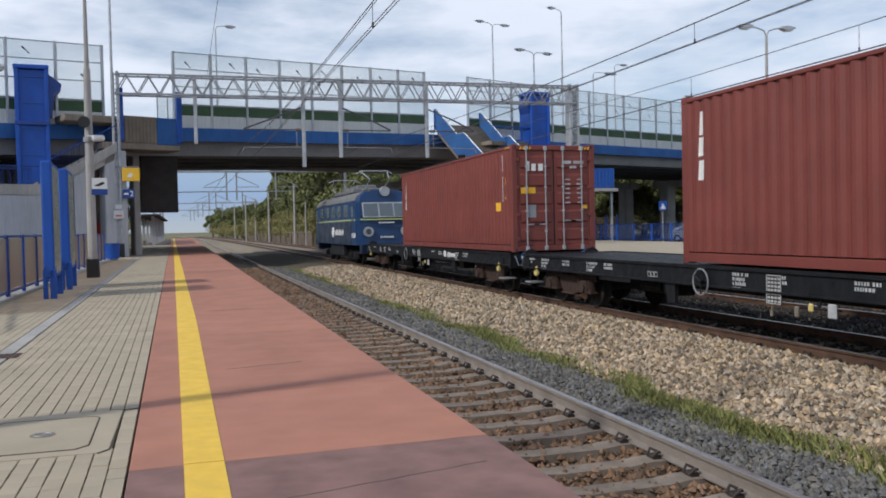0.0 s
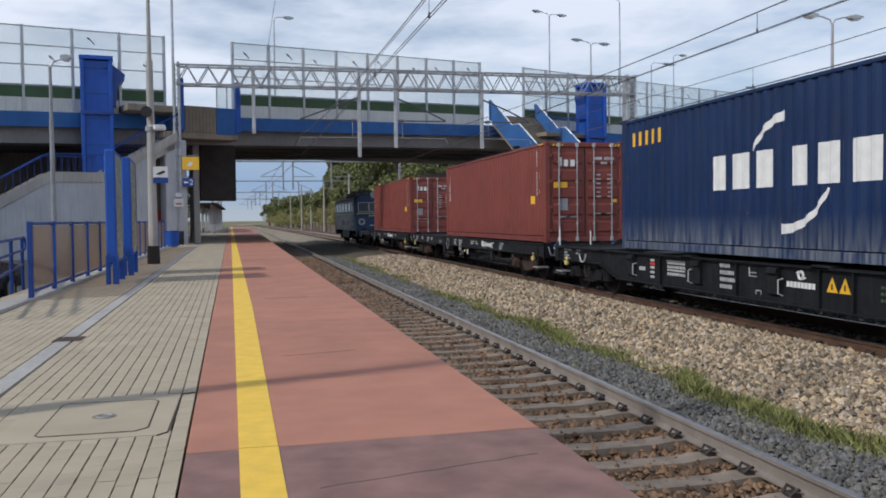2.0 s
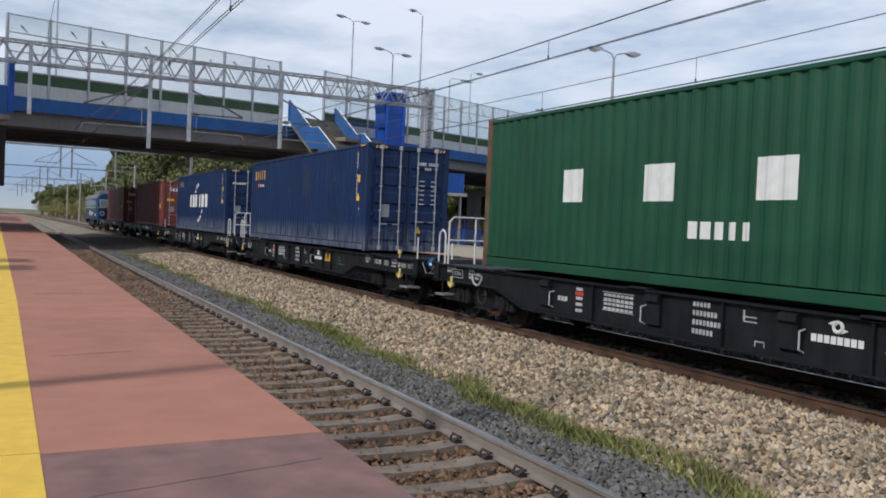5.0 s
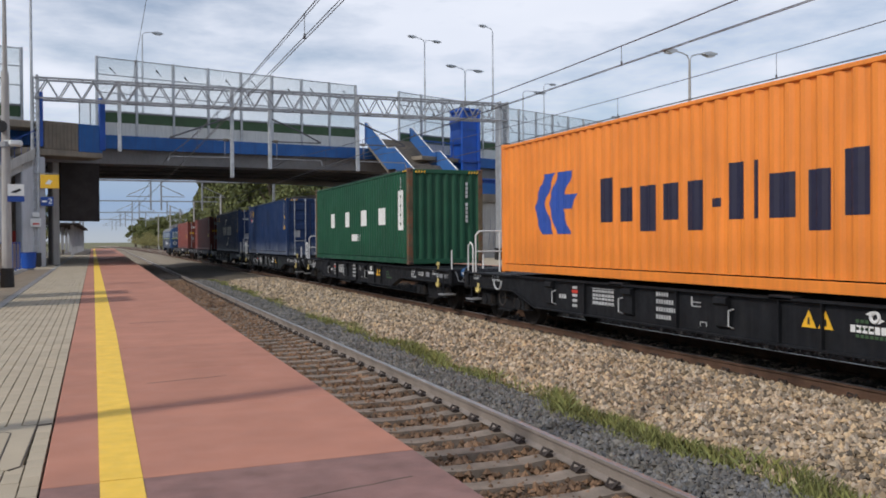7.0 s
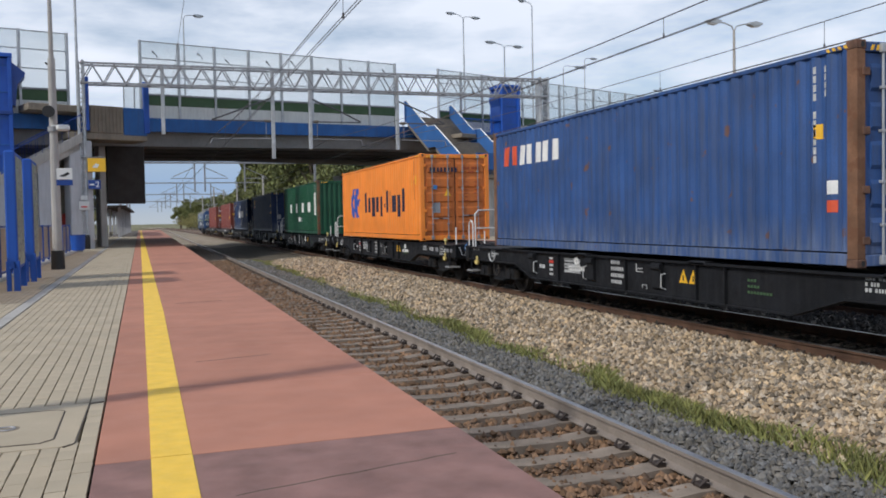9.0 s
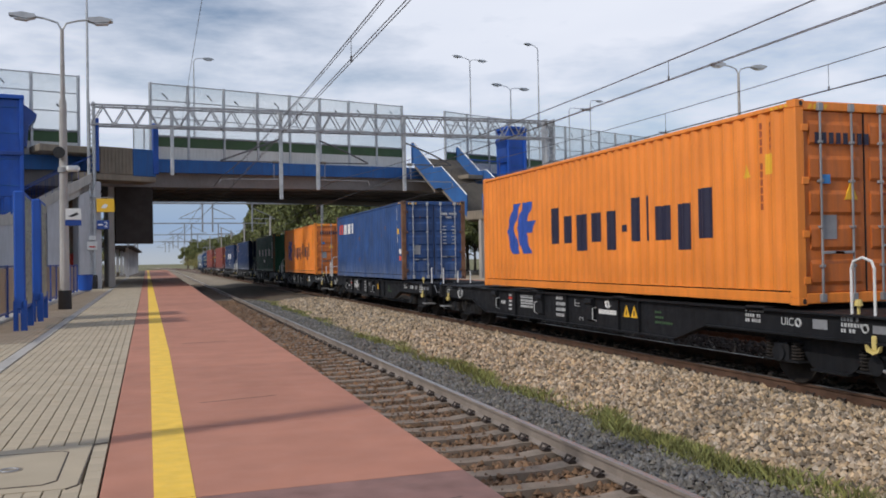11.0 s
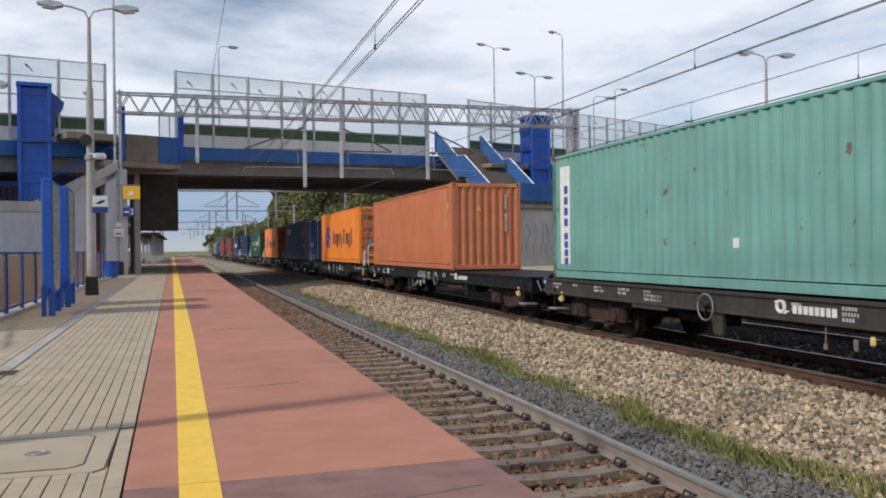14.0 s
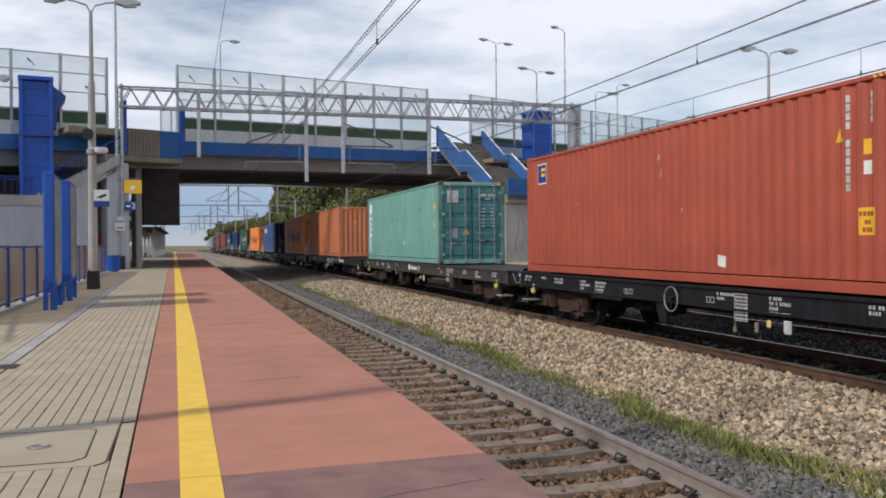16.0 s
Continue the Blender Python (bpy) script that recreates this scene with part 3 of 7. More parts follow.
# the platform across the tracks
far_platform = thing("far_platform", "platform across the tracks with grey paving", "platform", kind="structure")
part("platform_base", MB().box(16.0, 30.0, -14, 100, -1.2, -0.02), M["concrete"], far_platform)
part("paving", MB().box(16.6, 30.0, -14, 100, -0.02, 0.0), M["paver"], far_platform)
part("slab_band", MB().box(15.9, 18.2, -14, 100, -0.02, 0.004), M["slab_red"], far_platform)
part("yellow_line", MB().box(17.3, 17.55, -14, 100, 0.0, 0.008), M["line_yellow"], far_platform)

# ---- the road bridge, askew over the tracks ----
BZ = 22.0
BRIDGE = pose(-0.27, 54.0, 0, 0, 0, BZ)


def rise(u):
    return 0.028 * min(max(u, -14.0), 20.0)


def along(outline, us):
    """A section (y, z) drawn along the bridge, following its camber."""
    mb = MB()
    n = len(outline)
    for a, b in zip(us, us[1:]):
        v = [(a, p[0], p[1] + rise(a)) for p in outline] + [(b, p[0], p[1] + rise(b)) for p in outline]
        mb.add(v, [(i, (i + 1) % n, n + (i + 1) % n, n + i) for i in range(n)] + [tuple(range(n))[::-1], tuple(range(n, 2 * n))])
    return mb


bridge = thing("road_bridge", "grey concrete road bridge with blue fascia and glazed noise barriers", "bridge", BRIDGE, kind="structure")
US = [-75, -14, 0, 20, 60, 170]
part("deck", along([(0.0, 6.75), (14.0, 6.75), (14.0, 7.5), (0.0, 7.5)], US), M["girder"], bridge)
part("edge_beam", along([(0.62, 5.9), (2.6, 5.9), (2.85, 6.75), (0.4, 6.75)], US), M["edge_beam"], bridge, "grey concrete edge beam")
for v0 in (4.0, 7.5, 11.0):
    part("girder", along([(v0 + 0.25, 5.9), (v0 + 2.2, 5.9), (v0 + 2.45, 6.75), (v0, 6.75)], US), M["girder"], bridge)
part("fascia", along([(-0.14, 6.72), (0.0, 6.72), (0.0, 7.52), (-0.14, 7.52)], US), M["fascia_blue"], bridge, "faded blue fascia board")
part("fascia", along([(28.0, 6.72), (28.14, 6.72), (28.14, 7.52), (28.0, 7.52)], US), M["fascia_blue"], bridge)
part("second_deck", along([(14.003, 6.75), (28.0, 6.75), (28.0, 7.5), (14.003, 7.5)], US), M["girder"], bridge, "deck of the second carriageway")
part("roadway", along([(0.6, 7.5), (27.4, 7.5), (27.4, 7.56), (0.6, 7.56)], US), M["asphalt"], bridge)


def barrier(u0, u1, n, v, gap=False):
    us = [u0 + (u1 - u0) * i / n for i in range(n + 1)]
    part("parapet_panel", along([(v - 0.05, 7.53), (v + 0.05, 7.53), (v + 0.05, 8.28), (v - 0.05, 8.28)], us), M["panel_white"], bridge, "white panel strip")
    part("green_panel", along([(v - 0.04, 8.29), (v + 0.04, 8.29), (v + 0.04, 8.86), (v - 0.04, 8.86)], us), M["panel_green"], bridge, "dark green panel strip")
    part("handrail", along([(v - 0.09, 8.87), (v + 0.03, 8.87), (v + 0.03, 8.97), (v - 0.09, 8.97)], us), M["galv_dark"], bridge)
    for z in (9.98, 11.02, 12.0):
        part("transom", along([(v - 0.03, z), (v + 0.03, z), (v + 0.03, z + 0.06), (v - 0.03, z + 0.06)], us), M["galv"], bridge)
    for u in us:
        part("barrier_post", MB().bev(u - 0.07, u + 0.07, v - 0.12, v + 0.06, 7.5 + rise(u), 12.08 + rise(u), 0.01), M["galv"], bridge)
    for i, (a, b) in enumerate(zip(us, us[1:])):
        p = part("pane", along([(v - 0.008, 8.98), (v + 0.008, 8.98), (v + 0.008, 12.04), (v - 0.008, 12.04)], [a + 0.06, b - 0.06]), M["barrier_glass"], bridge, "clear noise barrier pane with dark bird stickers")
        if v < 1:
            for row, zz in ((0, 11.35),) if gap else ((0, 11.4), (1, 10.4)):
                if (i + row) % 2 == 0 or gap:
                    c, zc, s = (a + b) / 2 + (0.3 if i % 2 else -0.2), zz + rise(a) + 0.15 * math.sin(i * 2.1), 0.20
                    bird = MB().prism([(c - s, zc + s), (c - s * 0.2, zc + s * 0.15), (c + s * 0.8, zc - s * 0.9), (c + s * 0.35, zc - s * 0.9), (c - s * 0.1, zc - s * 0.25), (c - s * 1.3, zc + s * 0.5)], "y", v - 0.014, v - 0.009)
                    part("bird_sticker", bird, M["black"], p)


barrier(-0.08, 18.75, 8, 0.06, True)
barrier(22.9, 160.0, 60, 0.06)
barrier(-34.0, -4.2, 12, 0.06)


def pier(u, v0, v1, name="pier"):
    mb = MB()
    for v in (v0, v1):
        mb.bev(u - 0.75, u + 0.75, v - 0.6, v + 0.6, -1.2, 5.3 + rise(u), 0.12)
    mb.prism([(v0 - 1.2, 5.2), (v0 - 1.4, 5.92), (v1 + 1.4, 5.92), (v1 + 1.2, 5.2)], "x", u - 0.85, u + 0.85)
    part(name, mb, M["concrete"], bridge)


for u in (-30, 31.5, 62.0, 92.0):
    pier(u, 3.0, 11.0)
    pier(u, 17.0, 25.0)
part("abutment_column", MB().bev(-5.05, -3.86, -2.55, -1.5, -0.6, 5.8, 0.05), M["concrete_white"], bridge, "pale concrete column under the landing")
part("abutment_column", MB().bev(-2.36, -1.96, 0.8, 1.6, -0.6, 5.92, 0.05), M["concrete"], bridge)
# added dark wall in place of the shaded interior behind the columns
part("abutment_wall", MB().bev(-5.6, -2.3, 11.5, 12.0, -0.6, 6.8, 0.03), M["concrete_dark"], bridge)
part("abutment", MB().bev(-60.0, -1.9, 8.2, 9.0, -0.6, 6.1, 0.03), M["concrete_dark"], bridge, "stained concrete abutment under the deck")
part("hanging_wall", MB().bev(-1.95, 0.28, 0.7, 1.0, 2.5, 5.9, 0.02), M["dark_panel"], bridge, "dark brown panel hanging under the bridge")
part("landing", MB().bev(-4.9, -0.6, -2.0, 0.0, 5.95, 6.3, 0.03), M["concrete_dark"], bridge, "stained concrete stair landing")
part("landing_parapet", MB().bev(-3.75, -1.92, -2.0, -1.85, 6.3, 7.8, 0.02), M["concrete_dark"], bridge, "brown ribbed concrete parapet")
for k in range(9):
    part("parapet_rib", MB().bev(-3.7 + 0.2 * k, -3.62 + 0.2 * k, -2.04, -2.0, 6.35, 7.75, 0.01), M["concrete_dark"], bridge)
part("landing_panel", MB().bev(-1.91, -0.6, -2.03, -1.9, 6.25, 7.78, 0.02), M["fascia_blue"], bridge, "blue sheet panel of the landing")
part("landing_screen", MB().box(-1.85, -0.65, -1.98, -1.96, 7.78, 9.0), M["barrier_glass"], bridge)
for u in (-1.85, -1.25, -0.65):
    part("screen_post", MB().bev(u - 0.03, u + 0.03, -2.0, -1.94, 7.7, 9.05, 0.005), M["galv"], bridge)
for u in (-3.95, -0.62):
    part("blue_post", MB().bev(u - 0.16, u + 0.16, -2.1, -1.9, 6.4, 9.3, 0.02), M["blue"], bridge)

# ---- stairs ----
def stair(name, label, at, width, flights, wall_mat, string_mat, rail_mat, parapet):
    """Flights run along local x from the top: (x0, z0, x1, z1); equal heights make a landing."""
    t = thing(name, label, "stairs", at, kind="structure")
    for x0, z0, x1, z1 in flights:
        s = 1 if x1 > x0 else -1
        if abs(z0 - z1) < 0.01:
            part("landing", MB().bev(x0, x1, 0, width, z0 - 0.3, z0, 0.02), string_mat, t)
        else:
            n = max(2, round((z0 - z1) / 0.17))
            for i in range(n):
                xa, xb = x0 + (x1 - x0) * i / n, x0 + (x1 - x0) * (i + 1) / n
                z = z0 - (z0 - z1) * (i + 1) / n
                part("step", MB().bev(min(xa, xb) - 0.02, max(xa, xb), 0, width, z - 0.2, z, 0.01), string_mat, t)
            part("soffit", MB().prism([(x0, z0 - 0.75), (x0, z0 - 0.22), (x1, z1 - 0.22), (x1, z1 - 0.75)], "y", 0.05, width - 0.05), string_mat, t)
        for y in (0, width):
            if parapet:
                part("parapet", MB().prism([(x0, z0 - 0.45), (x0, z0 + 1.05), (x1, z1 + 1.05), (x1, z1 - 0.45)], "y", y - 0.05, y + 0.05), rail_mat, t, "blue sheet metal parapet")
                part("cap", MB().rod((x0, y, z0 + 1.07), (x1, y, z1 + 1.07), 0.05, 6), M["galv"], t)
            else:
                part("string", MB().prism([(x0, z0 - 0.4), (x0, z0 + 0.12), (x1, z1 + 0.12), (x1, z1 - 0.4)], "y", y - 0.09, y + 0.09), string_mat, t)
                k = max(2, int(abs(x1 - x0) / 0.32))
                bars = MB()
                for i in range(k + 1):
                    x, z = x0 + (x1 - x0) * i / k, z0 + (z1 - z0) * i / k
                    bars.rod((x, y, z + 0.1), (x, y, z + 1.05), 0.012, 5)
                bars.rod((x0, y, z0 + 1.05), (x1, y, z1 + 1.05), 0.03, 6)
                part("railing", bars, rail_mat, t)
    return t


left_stair = stair("left_stairs", "concrete stairs from the bridge down to the platform with a white side wall", BRIDGE @ pose(-3.2, -2.6, 0), 2.0,
                   [(-1.2, 6.1, -5.2, 3.78), (-5.2, 3.78, -7.8, 3.78), (-7.8, 3.78, -14.2, 0.0)], M["concrete_white"], M["concrete"], M["blue_dark"], False)
part("side_wall", MB().prism([(-5.0, -0.6), (-5.0, 3.4), (-7.8, 3.4), (-13.8, -0.3), (-13.8, -0.6)], "y", -0.03, 0.2), M["concrete_white"], left_stair, "white rendered side wall")
part("support_wall", MB().prism([(-3.45, -0.6), (-3.45, 4.5), (-2.8, 4.85), (-2.8, -0.6)], "y", 0.0, 2.0), M["concrete_white"], left_stair, "white rendered support wall")
right_stair = stair("right_stairs", "wide stairs with blue sheet metal parapets coming down from the bridge", BRIDGE @ pose(19.6, 0, 0, 0, 0, -90) , 4.4,
                    [(0, 8.85, 0.25, 8.85), (0.25, 8.85, 2.6, 6.8), (2.6, 6.8, 3.4, 6.8), (3.4, 6.8, 6.05, 4.6)], M["concrete"], M["concrete_dark"], M["fascia_blue"], True)
part("lower_landing", MB().bev(6.05, 7.7, -0.05, 6.9, 3.95, 4.55, 0.03), M["concrete_dark"], right_stair, "thick stained landing slab")
under = part("landing_wall", MB().bev(7.15, 7.4, 0.0, 6.8, -0.05, 3.95, 0.02), M["concrete"], right_stair, "pale wall under the landing with dark scrawls")
for k in range(9):
    y = 0.9 + 0.62 * k
    part("scrawl", MB().tube([(7.405, y, 0.7), (7.405, y + 0.15 * math.sin(k * 2.0), 1.3), (7.405, y + 0.28, 2.1 + 0.3 * math.sin(k)), (7.405, y + 0.1 + 0.2 * math.cos(k * 1.7), 2.9)], 0.035, 5), M["galv_dark"], under)
part("front_parapet", MB().bev(7.6, 7.7, -0.05, 4.4, 4.2, 5.65, 0.01), M["fascia_blue"], right_stair, "blue sheet metal parapet")
for k in range(13):
    part("baluster", MB().bev(7.63, 7.67, 4.5 + 0.13 * k, 4.54 + 0.13 * k, 4.5, 5.55, 0.005), M["blue"], right_stair)
part("balustrade_rail", MB().bev(7.6, 7.7, 4.4, 6.2, 5.55, 5.63, 0.01), M["blue"], right_stair)
part("balustrade_sheet", MB().box(7.66, 7.68, 4.42, 6.15, 4.4, 5.3), M["fascia_blue"], right_stair)
part("landing_post", MB().bev(7.6, 7.72, 6.15, 6.27, -0.05, 7.0, 0.01), M["blue"], right_stair)
part("orange_plate", MB().bev(7.5, 7.54, 6.5, 7.0, 4.6, 5.5, 0.01), M["orange_sign"], right_stair, "orange-yellow platform sign")


ramp = thing("ramp_landing", "small landing with a blue ribbed sheet parapet on steel posts", "landing", pose(31.0, 62.0, 0), kind="structure")
part("slab", MB().bev(-1.2, 1.75, -0.9, 0.9, 3.75, 4.0, 0.02), M["concrete"], ramp)
part("sheet", MB().bev(-1.1, 1.45, -0.85, -0.78, 4.0, 5.55, 0.01), M["blue"], ramp, "blue sheet parapet")
for k in range(9):
    part("rib", MB().bev(-1.05 + 0.3 * k, -0.97 + 0.3 * k, -0.89, -0.85, 4.02, 5.52, 0.008), M["fascia_blue"], ramp)
for x in (-0.9, 1.6):
    part("post", MB().bev(x - 0.07, x + 0.07, -0.1, 0.1, -0.62, 3.75, 0.01), M["galv"], ramp)
notice = thing("notice_board", "blue framed panel with brownish sheets behind the far platform", "notice board", pose(32.4, 62.6, 0))
for x in (-1.0, 0.0, 1.0):
    part("post", MB().bev(x - 0.08, x + 0.08, -0.06, 0.06, -0.62, 1.9, 0.01), M["blue_dark"], notice)
for x in (-0.5, 0.5):
    part("sheet", MB().box(x - 0.4, x + 0.4, -0.01, 0.01, 0.3, 1.75), M["mesh_brown"], notice)
crossing = thing("crossing_sign", "blue square crossing sign with a white triangle on a slim post", "road sign", pose(36.6, 61.0, 0))
part("post", MB().rod((0, 0, -0.62), (0, 0, 2.9), 0.04, 8), M["galv"], crossing)
part("plate", MB().bev(-0.36, 0.36, -0.06, -0.04, 2.2, 2.92, 0.01), M["blue"], crossing)
part("symbol", MB().prism([(-0.26, 2.3), (0.26, 2.3), (0.0, 2.8)], "y", -0.068, -0.062), M["white"], crossing)


def lift_tower(name, at, w, d, top, hood):
    t = thing(name, "blue sheet metal lift tower beside the bridge", "lift tower", at, kind="structure")
    part("shaft", MB().bev(0.06, w - 0.06, 0.06, d - 0.06, -0.6, top - 0.25, 0.02), M["blue"], t)
    for x in (0, w):
        for y in (0, d):
            part("corner_post", MB().bev(x - 0.1, x + 0.1, y - 0.1, y + 0.1, -0.6, top, 0.02), M["blue"], t)
    part("roof", MB().bev(-0.14, w + 0.14, -0.14, d + 0.14, top - 0.22, top, 0.03), M["blue"], t)
    z = 1.4
    while z < top - 0.4:
        part("panel_joint", MB().bev(0.05, w - 0.05, 0.03, 0.07, z, z + 0.05, 0.005), M["fascia_blue"], t)
        z += 1.38
    part("floor_band", MB().bev(-0.12, w + 0.12, -0.12, d + 0.12, 7.15, 7.35, 0.02), M["blue_dark"], t)
    x = w if hood > 0 else 0
    h = hood
    hd = MB().prism([(x, top - 0.35), (x + h * 0.75, top - 0.95), (x + h * 0.7, top - 1.15), (x + h * 0.35, top - 1.6), (x + h * 0.25, top - 2.7), (x, top - 2.7)], "y", 0.1, d - 0.1)
    part("door_hood", hd, M["blue_dark"], t, "dark blue curved hood over the lift door")
    return t


lift_tower("left_lift_tower", pose(-8.25, 50.2, 0, 0, 0, 8), 1.45, 1.6, 10.35, 1.0)
lift_tower("right_lift_tower", pose(25.35, 60.6, 0, 0, 0, 8), 1.45, 1.6, 11.3, -0.4)
part("walkway", MB().bev(-6.8, -3.4, -1.8, 0.1, 7.38, 7.75, 0.03), M["concrete_dark"], bridge, "stained concrete walkway to the lift")
part("walkway", MB().bev(22.5, 28.0, -3.0, 0.1, 7.2, 7.5, 0.03), M["concrete_dark"], bridge)
for u in [22.6 + 0.18 * i for i in range(30)]:
    part("baluster", MB().rod((u, -3.0, 7.5), (u, -3.0, 8.6), 0.015, 5), M["blue"], bridge)
part("balustrade_rail", MB().rod((22.5, -3.0, 8.6), (28.0, -3.0, 8.6), 0.04, 6), M["blue"], bridge)

# ---- the overhead line gantry and wires ----
GY = 50.3
gantry = thing("overhead_line_gantry", "grey steel lattice gantry carrying the overhead line", "gantry")
GX0, GX1, GZ0, GZ1 = -3.35, 24.0, 8.82, 9.98


def lattice(mb, x0, x1, y, z0, z1, n):
    for i in range(n):
        a, b = x0 + (x1 - x0) * i / n, x0 + (x1 - x0) * (i + 1) / n
        m = (a + b) / 2
        mb.rod((a, y, z0), (m, y, z1), 0.035, 5).rod((m, y, z1), (b, y, z0), 0.035, 5)


for y in (GY - 0.4, GY + 0.4):
    part("top_chord", MB().bev(GX0, GX1, y - 0.05, y + 0.05, GZ1 - 0.1, GZ1, 0.01), M["galv_dark"], gantry)
    part("bottom_chord", MB().bev(GX0, GX1, y - 0.05, y + 0.05, GZ0, GZ0 + 0.1, 0.01), M["galv_dark"], gantry)
    lt = MB()
    lattice(lt, GX0, GX1, y, GZ0 + 0.08, GZ1 - 0.08, 24)
    part("lattice", lt, M["galv_dark"], gantry)
br = MB()
for i in range(25):
    x = GX0 + (GX1 - GX0) * i / 24
    br.rod((x, GY - 0.4, GZ1 - 0.05), (x, GY + 0.4, GZ1 - 0.05), 0.03, 5).rod((x, GY - 0.4, GZ0 + 0.05), (x, GY + 0.4, GZ0 + 0.05), 0.03, 5)
parts("cross_brace", br, M["galv_dark"], gantry)
for x, w in ((GX0 - 0.02, 0.13), (GX1 - 0.2, 0.26)):
    for dx in (-w, w):
        part("mast_leg", MB().bev(x + dx - 0.07, x + dx + 0.07, GY - 0.35, GY + 0.35, 0.0 if x < 0 else -0.9, GZ1 + 0.12, 0.02), M["galv"], gantry)
    lac = MB()
    for i in range(18):
        z = 0.4 + i * 0.52
        lac.rod((x - w, GY - 0.36, z), (x + w, GY - 0.36, z + 0.26), 0.025, 5).rod((x + w, GY - 0.36, z + 0.26), (x - w, GY - 0.36, z + 0.52), 0.025, 5)
    part("mast_lacing", lac, M["galv"], gantry)
    part("mast_foot", MB().bev(x - w - 0.12, x + w + 0.12, GY - 0.45, GY + 0.45, 0.0 if x < 0 else -0.95, 0.75, 0.03), M["black"], gantry)
for x, zb, s in ((0.8, 6.2, 0), (6.8, 4.9, -1), (8.95, 5.45, 1), (14.2, 5.45, 1)):
    part("drop_post", MB().bev(x - 0.1, x + 0.1, GY - 0.1, GY + 0.1, zb, GZ1 + 0.05, 0.02), M["galv"], gantry)
    if not s:
        continue
    end = x + s * (3.4 if s < 0 else 3.0)
    part("cantilever_strut", MB().tube([(x, GY, 8.4), (x + s * 1.7, GY, 7.72), (end, GY, 7.08)], 0.05, 6), M["wire"], gantry)
    part("cantilever_tube", MB().rod((x, GY, 7.05), (end, GY, 7.05), 0.04, 6), M["wire"], gantry)
    part("steady_arm", MB().tube([(x, GY, 6.05), (end, GY, 6.02), (end + s * 0.1, GY, 5.75)], 0.03, 6).rod((x + s * 0.4, GY, 7.05), (x + s * 0.4, GY, 6.05), 0.02, 5), M["galv_dark"], gantry)
    ii = MB()
    for k in range(5):
        ii.rod((x + s * (0.2 + 0.06 * k), GY, 7.05), (x + s * (0.24 + 0.06 * k), GY, 7.05), 0.085, 8)
    part("insulator", ii, M["concrete_dark"], gantry)


def overhead(name, x, zc, zm, label):
    t = thing(name, label, "overhead line")
    for dx in (-0.03, 0.03):
        c = MB()
        pts = [(x + dx, -14 + 8 * i, zc) for i in range(9)] + [(x + dx, GY, zc), (x + dx - 0.4, 110, zc), (x + dx - 1.5, 200, zc)]
        part("contact_wire", c.tube(pts, 0.009, 5), M["wire"], t)
    c = MB()
    pts = [(x, y, zm + 0.9 * ((y - 20) / 32) ** 2 if y < GY else zm + 0.8) for y in [-14 + 4 * i for i in range(17)]] + [(x - 0.4, 110, zm), (x - 1.5, 200, zm + 0.5)]
    part("carrier_wire", c.tube(pts, 0.011, 5), M["wire"], t)
    part("carrier_wire", MB().tube([(a + 0.07, b, z + 0.02) for a, b, z in pts], 0.008, 5), M["wire"], t)
    for k in range(8):
        y = -4 + 6.5 * k
        part("dropper", MB().rod((x, y, zc), (x, y, zm + 0.9 * ((y - 20) / 32) ** 2), 0.007, 5).rod((x, y, zc - 0.02), (x, y, zc + 0.08), 0.022, 6), M["wire"], t)


overhead("near_overhead_line", 3.4, 4.95, 5.37, "overhead contact line above the empty track")
overhead("train_overhead_line", 10.1, 4.92, 5.30, "overhead contact line above the goods train")
overhead("third_overhead_line", 14.2, 4.90, 5.45, "overhead contact line above the third track")

feeder = thing("feeder_wire", "single thin feeder wire above the platform edge", "overhead line")
part("wire", MB().tube([(1.25, -14 + 16 * i, 8.9 - 0.25 * math.sin(math.pi * (i / 4))) for i in range(4)] + [(1.3, GY, 8.95)], 0.009, 5), M["wire"], feeder)

# ---- platform furniture ----
def lamp_post(name, label, at, height, arms, material, base=True, reach=1.3, group=""):
    """A post with one or two lamp arms along local x; arms lists the sides."""
    t = thing(name, label, "street lamp", at, group)
    part("post", MB().rod((0, 0, 0.5 if base else 0), (0, 0, height * 0.72), 0.14 if base else 0.09, 12, 0.10 if base else 0.07).rod((0, 0, height * 0.72), (0, 0, height - 0.3), 0.07 if base else 0.055, 10, 0.05), material, t)
    if base:
        part("post_base", MB().rod((0, 0, 0), (0, 0, 0.55), 0.19, 14, 0.18), M["black"], t, "black painted post base")
        part("band", MB().rod((0, 0, height * 0.47), (0, 0, height * 0.47 + 0.14), 0.16, 12), M["galv_dark"], t)
    for s in arms:
        part("arm", MB().tube([(0, 0, height - 0.35), (s * 0.12, 0, height - 0.12), (s * 0.45, 0, height - 0.02), (s * reach * 0.62, 0, height + 0.03)], 0.03, 8), M["galv"], t)
        hd = MB()
        a, b = s * reach * 0.55, s * reach * 1.08
        hd.prism([(a, height - 0.02), (a + (b - a) * 0.3, height - 0.08), (b, height + 0.0), (b, height + 0.06), (a + (b - a) * 0.5, height + 0.12), (a, height + 0.07)], "y", -0.13, 0.13)
        head = part("lamp_head", hd, M["galv"], t)
        part("lens", MB().prism([(a + (b - a) * 0.25, height - 0.085), (a + (b - a) * 0.85, height - 0.035), (a + (b - a) * 0.8, height - 0.09), (a + (b - a) * 0.35, height - 0.12)], "y", -0.1, 0.1), M["paper"], head)
    return t


